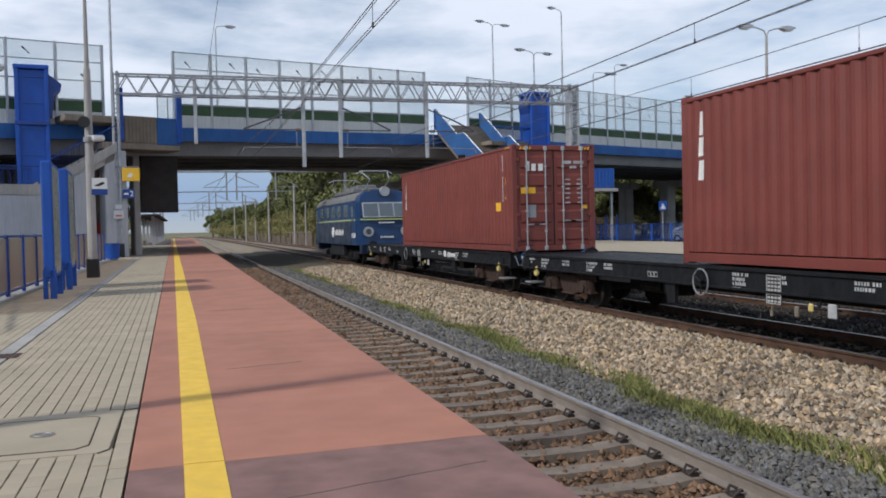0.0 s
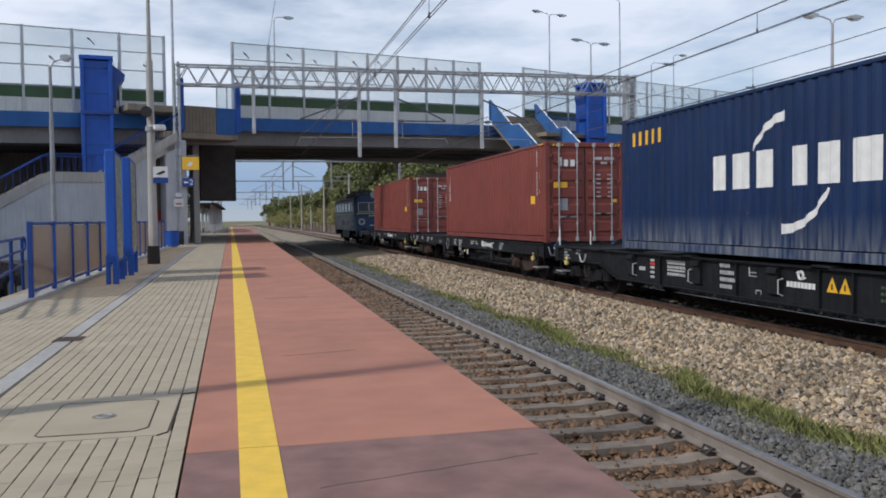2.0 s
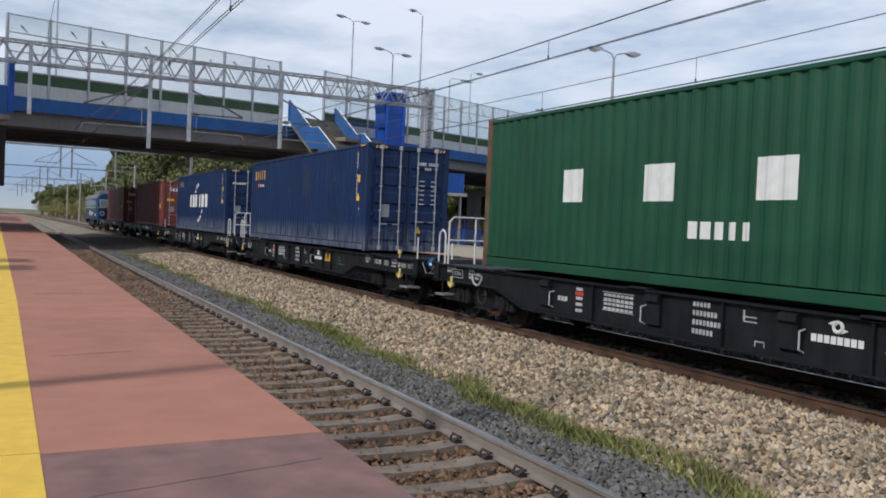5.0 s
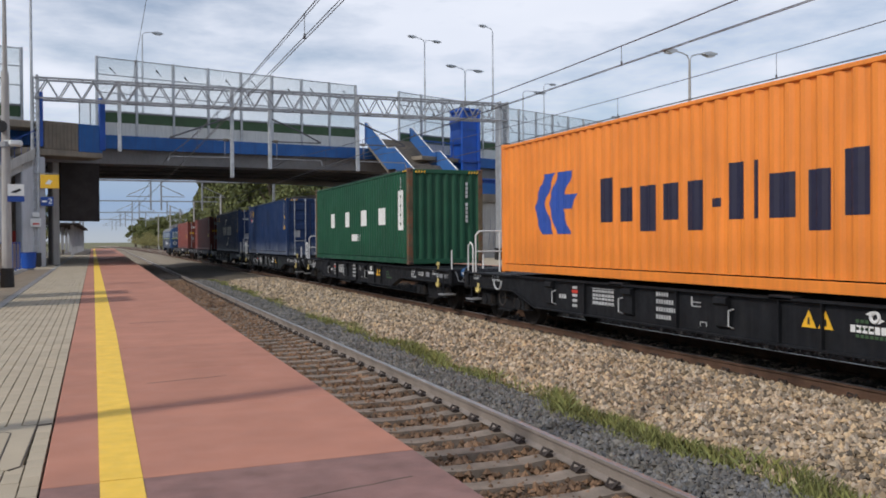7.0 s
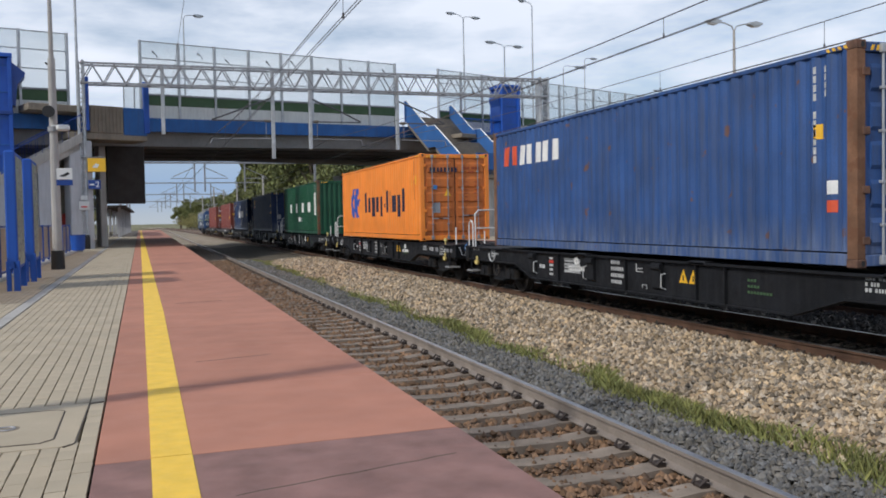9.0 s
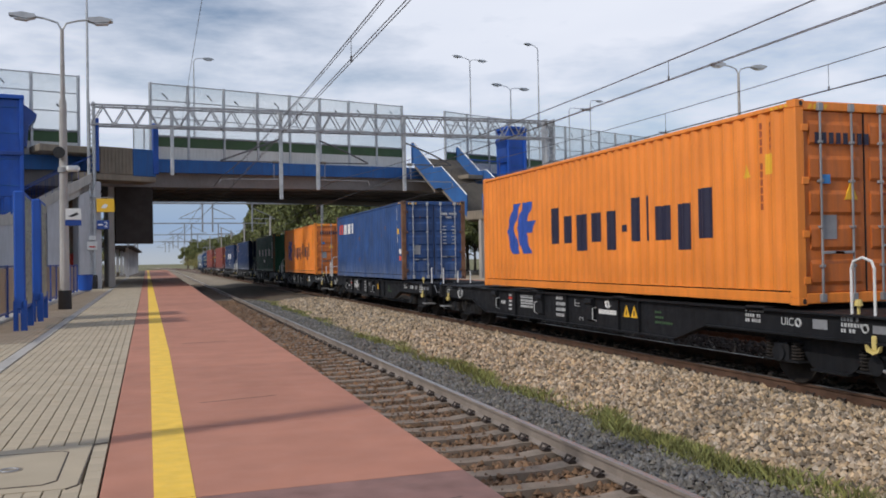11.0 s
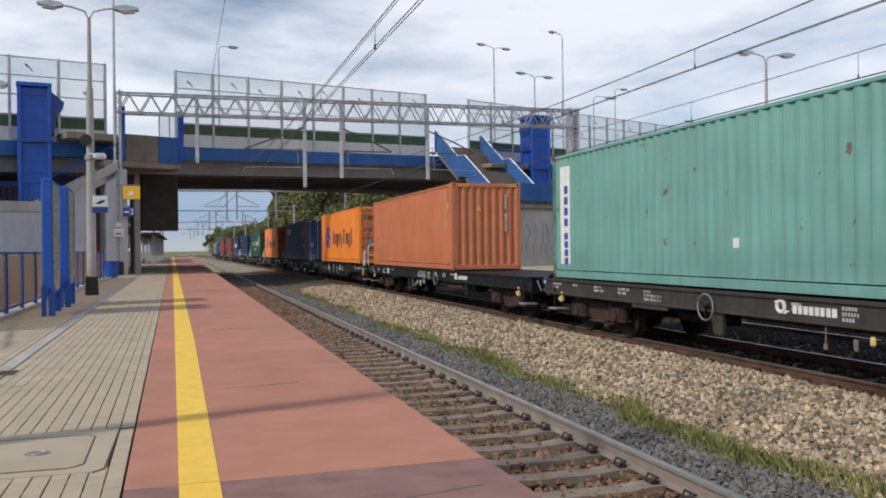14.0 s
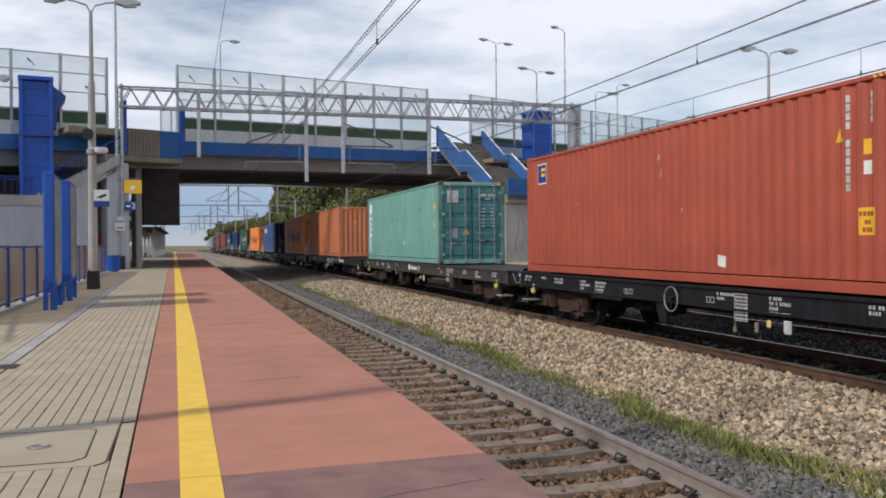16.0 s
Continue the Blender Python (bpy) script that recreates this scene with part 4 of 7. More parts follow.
platform_lamp = lamp_post("platform_lamp", "tall concrete platform lamp post with two arms and a black base", pose(-2.62, 27.6, 0), 8.55, (-1, 1), M["post_concrete"], group="platform lamps")
copy_thing(platform_lamp, pose(-2.60, 6.0, 0))
lamp_post("platform_lamp", "tall concrete platform lamp post with two arms and a black base", pose(23.95, 31.4, 0), 9.42, (-1, 1), M["post_concrete"], group="platform lamps")
sg = thing("camera_sign", "small white and blue notice fixed to the lamp post", "sign", pose(-2.36, 27.5, 0))
part("panel", MB().bev(-0.22, 0.22, -0.012, 0.012, 2.62, 2.95, 0.01), M["paper"], sg)
part("blue_strip", MB().box(-0.22, 0.22, -0.016, -0.012, 2.45, 2.61), M["blue_dark"], sg)
part("symbol", MB().prism([(-0.15, 2.72), (0.1, 2.84), (0.15, 2.78), (-0.02, 2.70)], "y", -0.018, -0.013), M["black"], sg)
sg2 = copy_thing(sg, pose(23.55, 31.2, 0.95))
sp = thing("loudspeaker", "black horn loudspeaker clamped to the lamp post", "loudspeaker", pose(23.95, 31.4, 5.35))
part("horn", MB().rod((0.15, -0.1, 0), (0.50, -0.26, 0.02), 0.07, 14, 0.18), M["black"], sp)
part("bracket", MB().bev(-0.16, 0.2, -0.16, 0.02, -0.06, 0.06, 0.01), M["galv_dark"], sp)
bx = thing("junction_box", "pale yellow junction box on the lamp post", "junction box", pose(23.95, 31.4, 5.5))
part("box", MB().bev(-0.62, -0.2, -0.2, 0.1, -0.1, 0.62, 0.02), M["concrete"], bx)
part("bracket", MB().bev(-0.22, 0.0, -0.12, 0.0, 0.1, 0.2, 0.01), M["galv_dark"], bx)
cc = thing("security_camera", "white dome security camera under the loudspeaker", "camera", pose(23.95, 31.4, 4.9))
part("arm", MB().rod((0, 0, 0.1), (-0.35, -0.15, 0.1), 0.025, 8), M["galv"], cc)
part("dome", MB().rod((-0.35, -0.15, 0.05), (-0.35, -0.15, -0.12), 0.12, 14, 0.06), M["white"], cc)


horn = thing("loudspeaker", "black horn loudspeaker clamped to the lamp post", "loudspeaker", pose(-2.68, 27.42, 4.53))
part("horn", MB().rod((0, -0.02, 0), (0, -0.42, 0.01), 0.07, 14, 0.17), M["black"], horn)
part("bracket", MB().bev(-0.12, 0.12, -0.06, 0.2, -0.05, 0.05, 0.01), M["galv_dark"], horn)
eye2 = thing("security_camera", "white security camera on an arm of the lamp post", "camera", pose(-2.66, 27.5, 4.12))
part("arm", MB().rod((0, 0, 0.06), (0.34, -0.1, 0.06), 0.025, 8), M["galv"], eye2)
part("dome", MB().bev(0.14, 0.50, -0.24, -0.04, -0.10, 0.08, 0.05), M["white"], eye2)


def info_board(name, at, w, print_mat, seed, group):
    """A blue framed board on four legs, deep as a case; faces -y, printed on both sides."""
    t = thing(name, "blue framed information board with white printed sheets", "information board", at, group)
    for x in (-w / 2 + 0.06, w / 2 - 0.06):
        part("leg", MB().bev(x - 0.06, x + 0.06, -0.13, -0.01, 0, 0.9, 0.015), M["blue"], t)
        part("leg", MB().bev(x - 0.05, x + 0.05, 0.03, 0.12, 0, 0.9, 0.015), M["blue"], t)
    part("frame", MB().bev(-w / 2, w / 2, -0.10, 0.10, 0.72, 3.08, 0.03), M["blue"], t)
    for s in (-1, 1):
        part("sheet", MB().box(-w / 2 + 0.09, w / 2 - 0.09, s * 0.104, s * 0.109, 0.80, 2.98), M["map_print"] if print_mat == "faded" else M["paper"], t, "printed sheet")
    rng = random.Random(seed)
    if print_mat == "yellow":
        part("yellow_print", MB().box(-w / 2 + 0.10, w / 2 - 0.10, -0.116, -0.1095, 1.45, 2.3), M["paper_yellow"], t)
    elif print_mat == "small":
        part("yellow_print", MB().box(0.08, 0.32, -0.116, -0.1095, 1.5, 2.15), M["paper_yellow"], t)
        part("grey_print", MB().box(-0.2, 0.06, -0.116, -0.1095, 1.5, 2.15), M["galv"], t)
    else:
        tx = MB()
        for i in range(26):
            a, z = rng.uniform(-w / 2 + 0.15, w / 2 - 0.4), rng.uniform(0.9, 2.5)
            tx.box(a, a + rng.uniform(0.05, 0.22), -0.116, -0.1095, z, z + rng.uniform(0.02, 0.07))
        tx.box(-0.05, 0.15, -0.116, -0.1095, 2.68, 2.8).box(0.18, 0.45, -0.116, -0.1095, 2.68, 2.8)
        tagged(part("print", tx, M["galv_dark"], t), kind="stuff")
    return t


info_board("info_board", pose(24.3, 28.9, 0, 0, 0, -4), 1.35, "small", 1, "boards on the far platform")
info_board("info_board", pose(23.75, 25.3, 0, 0, 0, -4), 1.55, "yellow", 2, "boards on the far platform")
info_board("info_board", pose(23.2, 21.6, 0, 0, 0, -4), 1.60, "map", 3, "boards on the far platform")
info_board("info_board", pose(-2.66, 19.72, -0.30, 0, 0, 93.0), 1.72, "faded", 4, "boards by the fence")
info_board("info_board", pose(-2.70, 22.60, -0.25, 0, 0, 92.6), 1.55, "faded", 5, "boards by the fence")

tt = thing("timetable_case", "white framed timetable case with a dark blue station name header", "timetable case", pose(23.5, 34.2, 0, 0, 0, -6))
for x in (-0.76, 0.76):
    part("post", MB().bev(x - 0.06, x + 0.06, -0.06, 0.06, 0, 2.78, 0.015), M["white"], tt)
part("header", MB().bev(-0.7, 0.7, -0.05, 0.05, 2.32, 2.74, 0.015), M["blue_dark"], tt)
part("case", MB().bev(-0.7, 0.7, -0.06, 0.06, 1.0, 2.30, 0.02), M["white"], tt)
for x in (-0.34, 0.34):
    part("timetable", MB().box(x - 0.27, x + 0.27, -0.068, -0.062, 1.08, 2.2), M["paper_yellow"], tt, "yellow timetable sheet")


def lettering(text, size, parent, material, at):
    cu = bpy.data.curves.new("lettering", "FONT")
    cu.body, cu.size, cu.align_x, cu.align_y, cu.extrude = text, size, "CENTER", "CENTER", 0.003
    tmp = new("lettering", cu)
    me = bpy.data.meshes.new_from_object(tmp.evaluated_get(bpy.context.evaluated_depsgraph_get()))
    bpy.data.objects.remove(tmp)
    me.materials.clear()
    me.materials.append(material)
    ob = part("lettering", me, None, parent)
    ob.matrix_basis = at
    return ob


lettering("Warszawa P\u0142udy", 0.19, tt, M["white"], pose(0, -0.056, 2.53, 90, 0, 0))

wp = thing("signal_pole", "slim pale steel pole with a blue lower part", "pole", pose(25.7, 36.0, 0))
part("pole", MB().rod((0, 0, 0), (0, 0, 5.9), 0.11, 12), M["galv"], wp)
part("cap", MB().rod((-0.1, 0, 5.9), (0.35, 0, 5.95), 0.05, 8), M["galv_dark"], wp)
part("sleeve", MB().rod((0, 0, 0.9), (0, 0, 2.0), 0.13, 12), M["blue"], wp)

pp = thing("power_pole", "concrete power pole with a single lamp arm and wire brackets", "utility pole", pose(27.45, 23.5, 0))
part("pole", MB().rod((0, 0, 0), (0, 0, 6.4), 0.17, 12, 0.13), M["post_concrete"], pp)
part("lamp_arm", MB().tube([(0, 0, 6.3), (0, 0, 6.85), (-0.25, 0, 7.0), (-1.0, 0, 7.15)], 0.035, 8), M["galv"], pp)
part("lamp_head", MB().prism([(-0.95, 7.08), (-1.6, 7.18), (-1.65, 7.25), (-1.2, 7.32), (-0.95, 7.22)], "y", -0.12, 0.12), M["galv_dark"], pp)
for z in (4.9, 5.5, 6.1):
    part("bracket", MB().rod((-0.15, 0, z), (0.75, 0, z + 0.02), 0.025, 6).rod((0.3, 0, z), (0.3, 0, z + 0.12), 0.03, 6).rod((0.65, 0, z), (0.65, 0, z + 0.12), 0.03, 6), M["galv_dark"], pp)
part("cable_loop", MB().ring((0.5, 0, 5.5), "y", 0.42, 0.012, 18), M["wire"], pp)

cables = thing("power_cables", "thin overhead cables leaving the power pole", "cable")
for z, x in ((5.02, 28.1), (5.62, 28.1), (6.22, 28.1)):
    part("cable", MB().tube([(x + 5.0 * k, 23.5 + 1.1 * k, z + 0.25 * k - 0.9 * math.sin(math.pi * k / 6)) for k in range(7)], 0.014, 5), M["wire"], cables)

bin_ = thing("litter_bin", "blue cylindrical litter bin on the platform", "litter bin", pose(-3.35, 44.8, 0))
part("drum", MB().rod((0, 0, 0.08), (0, 0, 0.80), 0.30, 18, 0.34), M["blue"], bin_)
part("rim", MB().ring((0, 0, 0.81), "z", 0.335, 0.025, 18), M["blue_dark"], bin_)
part("foot", MB().rod((0, 0, 0), (0, 0, 0.09), 0.22, 14), M["galv_dark"], bin_)

# signs on the gantry mast
ys = thing("platform_sign", "orange-yellow platform sign projecting from the gantry mast", "sign", pose(0, 49.85, 0))
part("panel", MB().bev(-3.12, -2.22, -0.04, 0.04, 4.12, 4.84, 0.02), M["orange_sign"], ys)
part("symbol", MB().prism([(-2.9, 4.35), (-2.72, 4.58), (-2.55, 4.5), (-2.66, 4.32)], "y", -0.047, -0.042), M["paper"], ys)
part("bracket", MB().rod((-3.45, 0, 4.9), (-2.3, 0, 4.9), 0.03, 6), M["galv_dark"], ys)
ds = thing("track_sign", "dark blue track number sign with a white figure two", "sign", pose(0, 49.85, 0))
part("panel", MB().bev(-3.12, -2.50, -0.03, 0.03, 3.2, 3.68, 0.015), M["blue_dark"], ds)
lettering("2", 0.42, ds, M["white"], pose(-2.66, -0.036, 3.44, 90, 0, 0))
part("word_bar", MB().box(-3.05, -2.82, -0.037, -0.031, 3.4, 3.48), M["white"], ds)
ws = thing("notice_plate", "white notice plates on the gantry mast", "sign", pose(0, 49.85, 0))
part("plate", MB().bev(-3.62, -3.1, -0.02, 0.02, 2.1, 2.55, 0.01), M["paper"], ws)
part("lower_plate", MB().bev(-3.52, -3.18, -0.02, 0.02, 2.62, 2.86, 0.01), M["paper"], ws)
part("red_bar", MB().box(-3.50, -3.20, -0.026, -0.021, 2.22, 2.30), M["red"], ws)


def fence(name, label, x0, y0, x1, y1, height, spacing, panel, bars):
    """A fence with posts, rails and infill between two places."""
    L = math.hypot(x1 - x0, y1 - y0)
    t = thing(name, label, "fence", pose(x0, y0, 0, 0, 0, math.degrees(math.atan2(y1 - y0, x1 - x0))))
    n = round(L / spacing)
    for i in range(n + 1):
        u = L * i / n
        part("post", MB().bev(u - 0.05, u + 0.05, -0.04, 0.04, 0, height + 0.03, 0.01), M["blue"] if i % 2 or not panel else M["blue_dark"], t)
        if i < n:
            v = L * (i + 1) / n
            for z in (0.12, height - 0.03):
                part("rail", MB().bev(u + 0.05, v - 0.05, -0.025, 0.025, z, z + 0.05, 0.008), M["blue_dark"], t)
            if panel:
                part("panel", MB().box(u + 0.06, v - 0.06, -0.006, 0.006, 0.18, height - 0.05), M["mesh_brown"], t, "brownish see-through panel")
            if bars:
                b = MB()
                q = u + 0.18
                while q < v - 0.1:
                    b.rod((q, 0, 0.15), (q, 0, height - 0.02), 0.012, 5)
                    q += 0.16
                parts("infill_bar", b, M["blue_dark"], t)
    return t


fence("platform_fence", "blue metal fence with brown see-through panels along the platform", -3.42, 15.5, -3.66, 44.0, 1.28, 1.9, True, False)
ramp_rail = thing("ramp_railing", "low blue tubular railing beside the platform fence", "railing")
P0, P1 = Vector((-3.40, 12.4, 0)), Vector((-4.46, 19.5, 0))
for k in range(4):
    p = P0.lerp(P1, k / 3)
    part("post", MB().rod((p.x, p.y, -0.6), (p.x, p.y, 0.98), 0.035, 8), M["blue_dark"], ramp_rail)
for z in (0.42, 0.72, 0.98):
    part("rail", MB().rod((P0.x, P0.y, z), (P1.x, P1.y, z), 0.028, 8), M["blue_dark"], ramp_rail)
part("end_loop", MB().ring((P1.x, P1.y + 0.14, 0.85), "x", 0.14, 0.026, 14), M["blue_dark"], ramp_rail)
solid("kerb", MB().bev(-3.75, -3.35, 13, 48, -0.3, 0.05, 0.02), M["concrete"], "concrete kerb under the platform fence", "kerb")
solid("yard", MB().box(-60, -3.9, -10, 60, -0.62, -0.55), M["asphalt"], "asphalt yard beside the platform", "road")
fence("far_fence", "low blue railing along the back of the far platform", 29.6, 5.0, 29.6, 70.0, 1.15, 2.4, False, True)


def bar_rack(x, y):
    t = thing("railing", "blue tubular railing on the far platform", "railing", pose(x, y, 0), "railings on the far platform")
    for a in (0, 1.3, 2.6):
        part("post", MB().rod((a, 0, 0), (a, 0, 1.1), 0.035, 8), M["blue_dark"], t)
    for z in (0.45, 0.8, 1.1):
        part("rail", MB().rod((0, 0, z), (2.6, 0, z), 0.025, 8), M["blue_dark"], t)


for k in range(4):
    bar_rack(25.2 + 0.2 * k, 20.5 + 4.1 * k)
solid("car_park", MB().box(30.2, 95, 10, 140, -1.1, -0.62), M["asphalt"], "asphalt car park behind the far platform", "road")


def car(at, paint, label, group="parked cars"):
    t = thing("car", label, "car", at, group)
    bd = MB()
    side = [(-2.1, 0.35), (2.05, 0.35), (2.12, 0.62), (2.0, 0.82), (1.1, 0.95), (-1.7, 0.98), (-2.12, 0.85)]
    bd.prism(side, "y", -0.86, 0.86)
    part("body", bd, paint, t)
    cab = [(-1.75, 0.97), (1.05, 0.95), (0.45, 1.42), (-1.0, 1.46), (-1.5, 1.28)]
    n = len(cab)
    part("cabin", MB().add([(x, -0.82, z) if z < 1.0 else (x, -0.66, z) for x, z in cab] + [(x, 0.82, z) if z < 1.0 else (x, 0.66, z) for x, z in cab], [(i, (i + 1) % n, n + (i + 1) % n, n + i) for i in range(n)] + [tuple(range(n)), tuple(range(n, 2 * n))]), paint, t)
    for s in (-1, 1):
        part("side_window", MB().add([(-1.35, s * 0.815, 1.02), (0.75, s * 0.815, 1.02), (0.38, s * 0.69, 1.37), (-0.95, s * 0.69, 1.39)], [(0, 1, 2, 3)]), M["window_glass"], t)
        for x in (-1.3, 1.3):
            w = part("wheel", MB().rod((x, s * 0.66, 0.31), (x, s * 0.88, 0.31), 0.31, 18), M["tyre"], t)
            part("rim", MB().rod((x, s * 0.86, 0.31), (x, s * 0.892, 0.31), 0.2, 14), M["galv"], w)
        part("headlight", MB().bev(1.9, 2.1, s * 0.45, s * 0.8, 0.64, 0.78, 0.03), M["paper"], t)
    part("windscreen", MB().add([(1.02, -0.7, 0.985), (1.02, 0.7, 0.985), (0.47, 0.6, 1.41), (0.47, -0.6, 1.41)], [(0, 1, 2, 3)]), M["window_glass"], t)
    return t


car(pose(46.0, 71.5, -0.62, 0, 0, -35), M["car_silver"], "silver parked car behind the far platform fence")
car(pose(49.8, 68.2, -0.62, 0, 0, -30), M["car_dark"], "dark parked car behind the far platform fence")
car(pose(55.0, 74.0, -0.62, 0, 0, -40), M["car_silver"], "silver parked car behind the far platform fence")
car(pose(-6.3, 20.5, -0.55, 0, 0, 80), M["car_dark"], "dark parked car beside the platform fence")

# lamps on and round the bridge
road = lamp_post("road_lamp", "tall grey street lamp on the road bridge", BRIDGE @ pose(34.0, 9.3, 7.5), 12.4, (-1, 1), M["galv"], False, 1.9, "street lamps on the bridge")
lamp_post("road_lamp", "grey street lamp with two arms on the road bridge", BRIDGE @ pose(31.9, 1.9, 7.5), 8.3, (-1, 1), M["galv"], False, 2.0, "street lamps on the bridge")
copy_thing(road, BRIDGE @ pose(-3.3, 1.2, 7.2))
lamp_post("road_lamp", "tall slender street lamp with one arm", BRIDGE @ pose(38.1, 4.5, 7.5), 13.2, (-1,), M["galv"], False, 1.6, "street lamps on the bridge")
one = lamp_post("road_lamp", "grey street lamp with one curved arm", BRIDGE @ pose(41.7, 4.0, 7.5), 7.9, (1,), M["galv"], False, 3.0, "street lamps on the bridge")
copy_thing(one, BRIDGE @ pose(66.0, 9.0, 7.5, 0, 0, 180))
copy_thing(one, BRIDGE @ pose(88.0, 3.0, 7.5, 0, 0, 180))
lamp_post("road_lamp", "short grey street lamp with one arm", BRIDGE @ pose(8.3, 12.5, 7.5), 9.6, (1,), M["galv"], False, 1.5, "street lamps on the bridge")
lamp_post("road_lamp", "slim grey street lamp with one arm far along the bridge", BRIDGE @ pose(51.1, 9.3, 7.5), 10.4, (1,), M["galv"], False, 1.8, "street lamps on the bridge")
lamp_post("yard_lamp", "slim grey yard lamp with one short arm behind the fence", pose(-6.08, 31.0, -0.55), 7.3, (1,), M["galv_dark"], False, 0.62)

# far line: masts, shelter, trees
def portal(y, dx):
    t = thing("line_portal", "distant grey steel portal carrying the overhead line", "gantry", pose(dx, y, 0), "distant portals")
    for x in (-3.4, 20.0):
        part("mast", MB().bev(x - 0.15, x + 0.15, -0.15, 0.15, -1.0, 8.9, 0.02), M["galv_dark"], t)
    part("beam", MB().bev(-3.4, 20.0, -0.12, 0.12, 8.55, 8.75, 0.02), M["galv_dark"], t)
    for x in (5.2, 6.4, 11.2):
        part("drop_post", MB().bev(x - 0.09, x + 0.09, -0.09, 0.09, 5.1, 8.6, 0.02), M["galv_dark"], t)
        s = -1 if x < 6 else 1
        part("cantilever", MB().rod((x, 0, 8.1), (x + s * 2.6, 0, 6.9), 0.05, 6).rod((x, 0, 6.75), (x + s * 2.8, 0, 6.75), 0.05, 6), M["galv_dark"], t)
    return t


first_portal = portal(110.0, 0.0)
for y, dx in ((165.0, -0.6), (230.0, -1.6), (300.0, -3.0)):
    copy_thing(first_portal, pose(dx, y, 0))
def line_pole(x, y, height, r):
    t = thing("line_pole", "pale concrete line pole beside the far track", "utility pole", pose(x, y, -1.1), "poles beside the line")
    part("pole", MB().rod((0, 0, 0), (0, 0, height + 1.1), r, 10, r * 0.7), M["post_concrete"], t)
    part("cap", MB().rod((0, 0, height + 1.1), (0, 0, height + 1.22), r * 0.8, 10, r * 0.5), M["galv_dark"], t)


for x, y, height, r in ((16.0, 131.0, 8.0, 0.20), (15.9, 118.0, 5.0, 0.12), (14.4, 155.0, 8.0, 0.18), (14.6, 187.0, 8.0, 0.18), (11.6, 172.0, 8.0, 0.17), (13.2, 240.0, 8.4, 0.2)):
    line_pole(x, y, height, r)
verge = thing("verge_wall", "low brown stone wall along the line beyond the bridge", "wall", kind="structure")
for k in range(14):
    y = 122.0 + 7.0 * k
    part("wall_panel", MB().bev(17.2 - 0.14 * k, 17.5 - 0.14 * k, y, y + 6.9, -1.15, 0.85 - 0.02 * k, 0.04), M["verge"], verge)
    part("coping", MB().bev(17.1 - 0.14 * k, 17.6 - 0.14 * k, y, y + 6.9, 0.85 - 0.02 * k, 0.97 - 0.02 * k, 0.02), M["concrete_dark"], verge)
shelter = thing("platform_shelter", "long platform canopy with a flat dark roof on slim columns", "shelter", pose(-3.6, 96.0, 0))
part("roof", MB().bev(-2.0, 1.2, -1.5, 46.0, 3.05, 3.25, 0.03), M["dark_panel"], shelter)
for k in range(5):
    for x in (-0.9, 0.5):
        part("column", MB().bev(x - 0.16, x + 0.16, 11.0 * k - 0.16, 11.0 * k + 0.16, 0, 3.05, 0.02), M["concrete_white"], shelter)
part("bench", MB().bev(-0.6, -0.2, 1.0, 5.0, 0.42, 0.50, 0.01).bev(-0.58, -0.5, 1.0, 5.0, 0.0, 0.45, 0.01), M["concrete_dark"], shelter)
far_wall = thing("underpass_kiosk", "small brown kiosk wall under the bridge", "kiosk", pose(-4.6, 58.0, 0))
part("wall", MB().bev(-1.4, 0.6, 0, 2.2, 0, 2.5, 0.03), M["concrete_dark"], far_wall)
part("door", MB().bev(-0.6, 0.2, -0.04, 0.02, 0, 2.0, 0.02), M["red"], far_wall)


def tree(name, label, h, spread, leaf, count, seed, at):
    rng = np.random.default_rng(seed)
    t = thing(name, label, "tree", at, "trees behind the line")
    tr = MB().rod((0, 0, -0.3), (0.1, 0, h * 0.35), h * 0.022, 8, h * 0.015).rod((0.1, 0, h * 0.35), (0, 0.1, h * 0.8), h * 0.015, 7, h * 0.004)
    lobes = []
    for i in range(16):
        a, r, z = rng.random() * 6.283, spread * (0.15 + 0.65 * rng.random()), h * (0.28 + 0.62 * rng.random())
        r *= 1.15 - 0.8 * max(0, (z / h - 0.5)) * 1.6
        c = np.array([r * np.cos(a), r * np.sin(a), z])
        lobes.append((c, spread * rng.uniform(0.22, 0.42)))
        tr.rod((0, 0, z * 0.62), tuple(c), h * 0.007, 5, h * 0.002)
    part("trunk", tr, M["bark"], t)
    k = rng.integers(0, len(lobes), count)
    d = rng.normal(size=(count, 3))
    d /= np.linalg.norm(d, axis=1)[:, None]
    c = np.array([lobes[i][0] for i in k]) + d * (np.array([lobes[i][1] for i in k]) * rng.random(count) ** 0.45)[:, None] * np.array([1, 1, 0.8])
    s = h * 0.016 * (0.6 + 0.9 * rng.random(count))
    u = rng.normal(size=(count, 3))
    u /= np.linalg.norm(u, axis=1)[:, None]
    w = np.cross(u, d)
    w /= np.linalg.norm(w, axis=1)[:, None] + 1e-6
    v = np.stack([c - u * s[:, None], c + w * s[:, None] * 0.7, c + u * s[:, None], c - w * s[:, None] * 0.7], 1).reshape(-1, 3)
    f = np.arange(count * 4).reshape(-1, 4)
    me = bpy.data.meshes.new("crown")
    me.from_pydata(v.tolist(), [], f.tolist())
    me.materials.append(leaf)
    o = new("crown", me)
    o.parent = t
    tagged(o, kind="stuff")
    return t


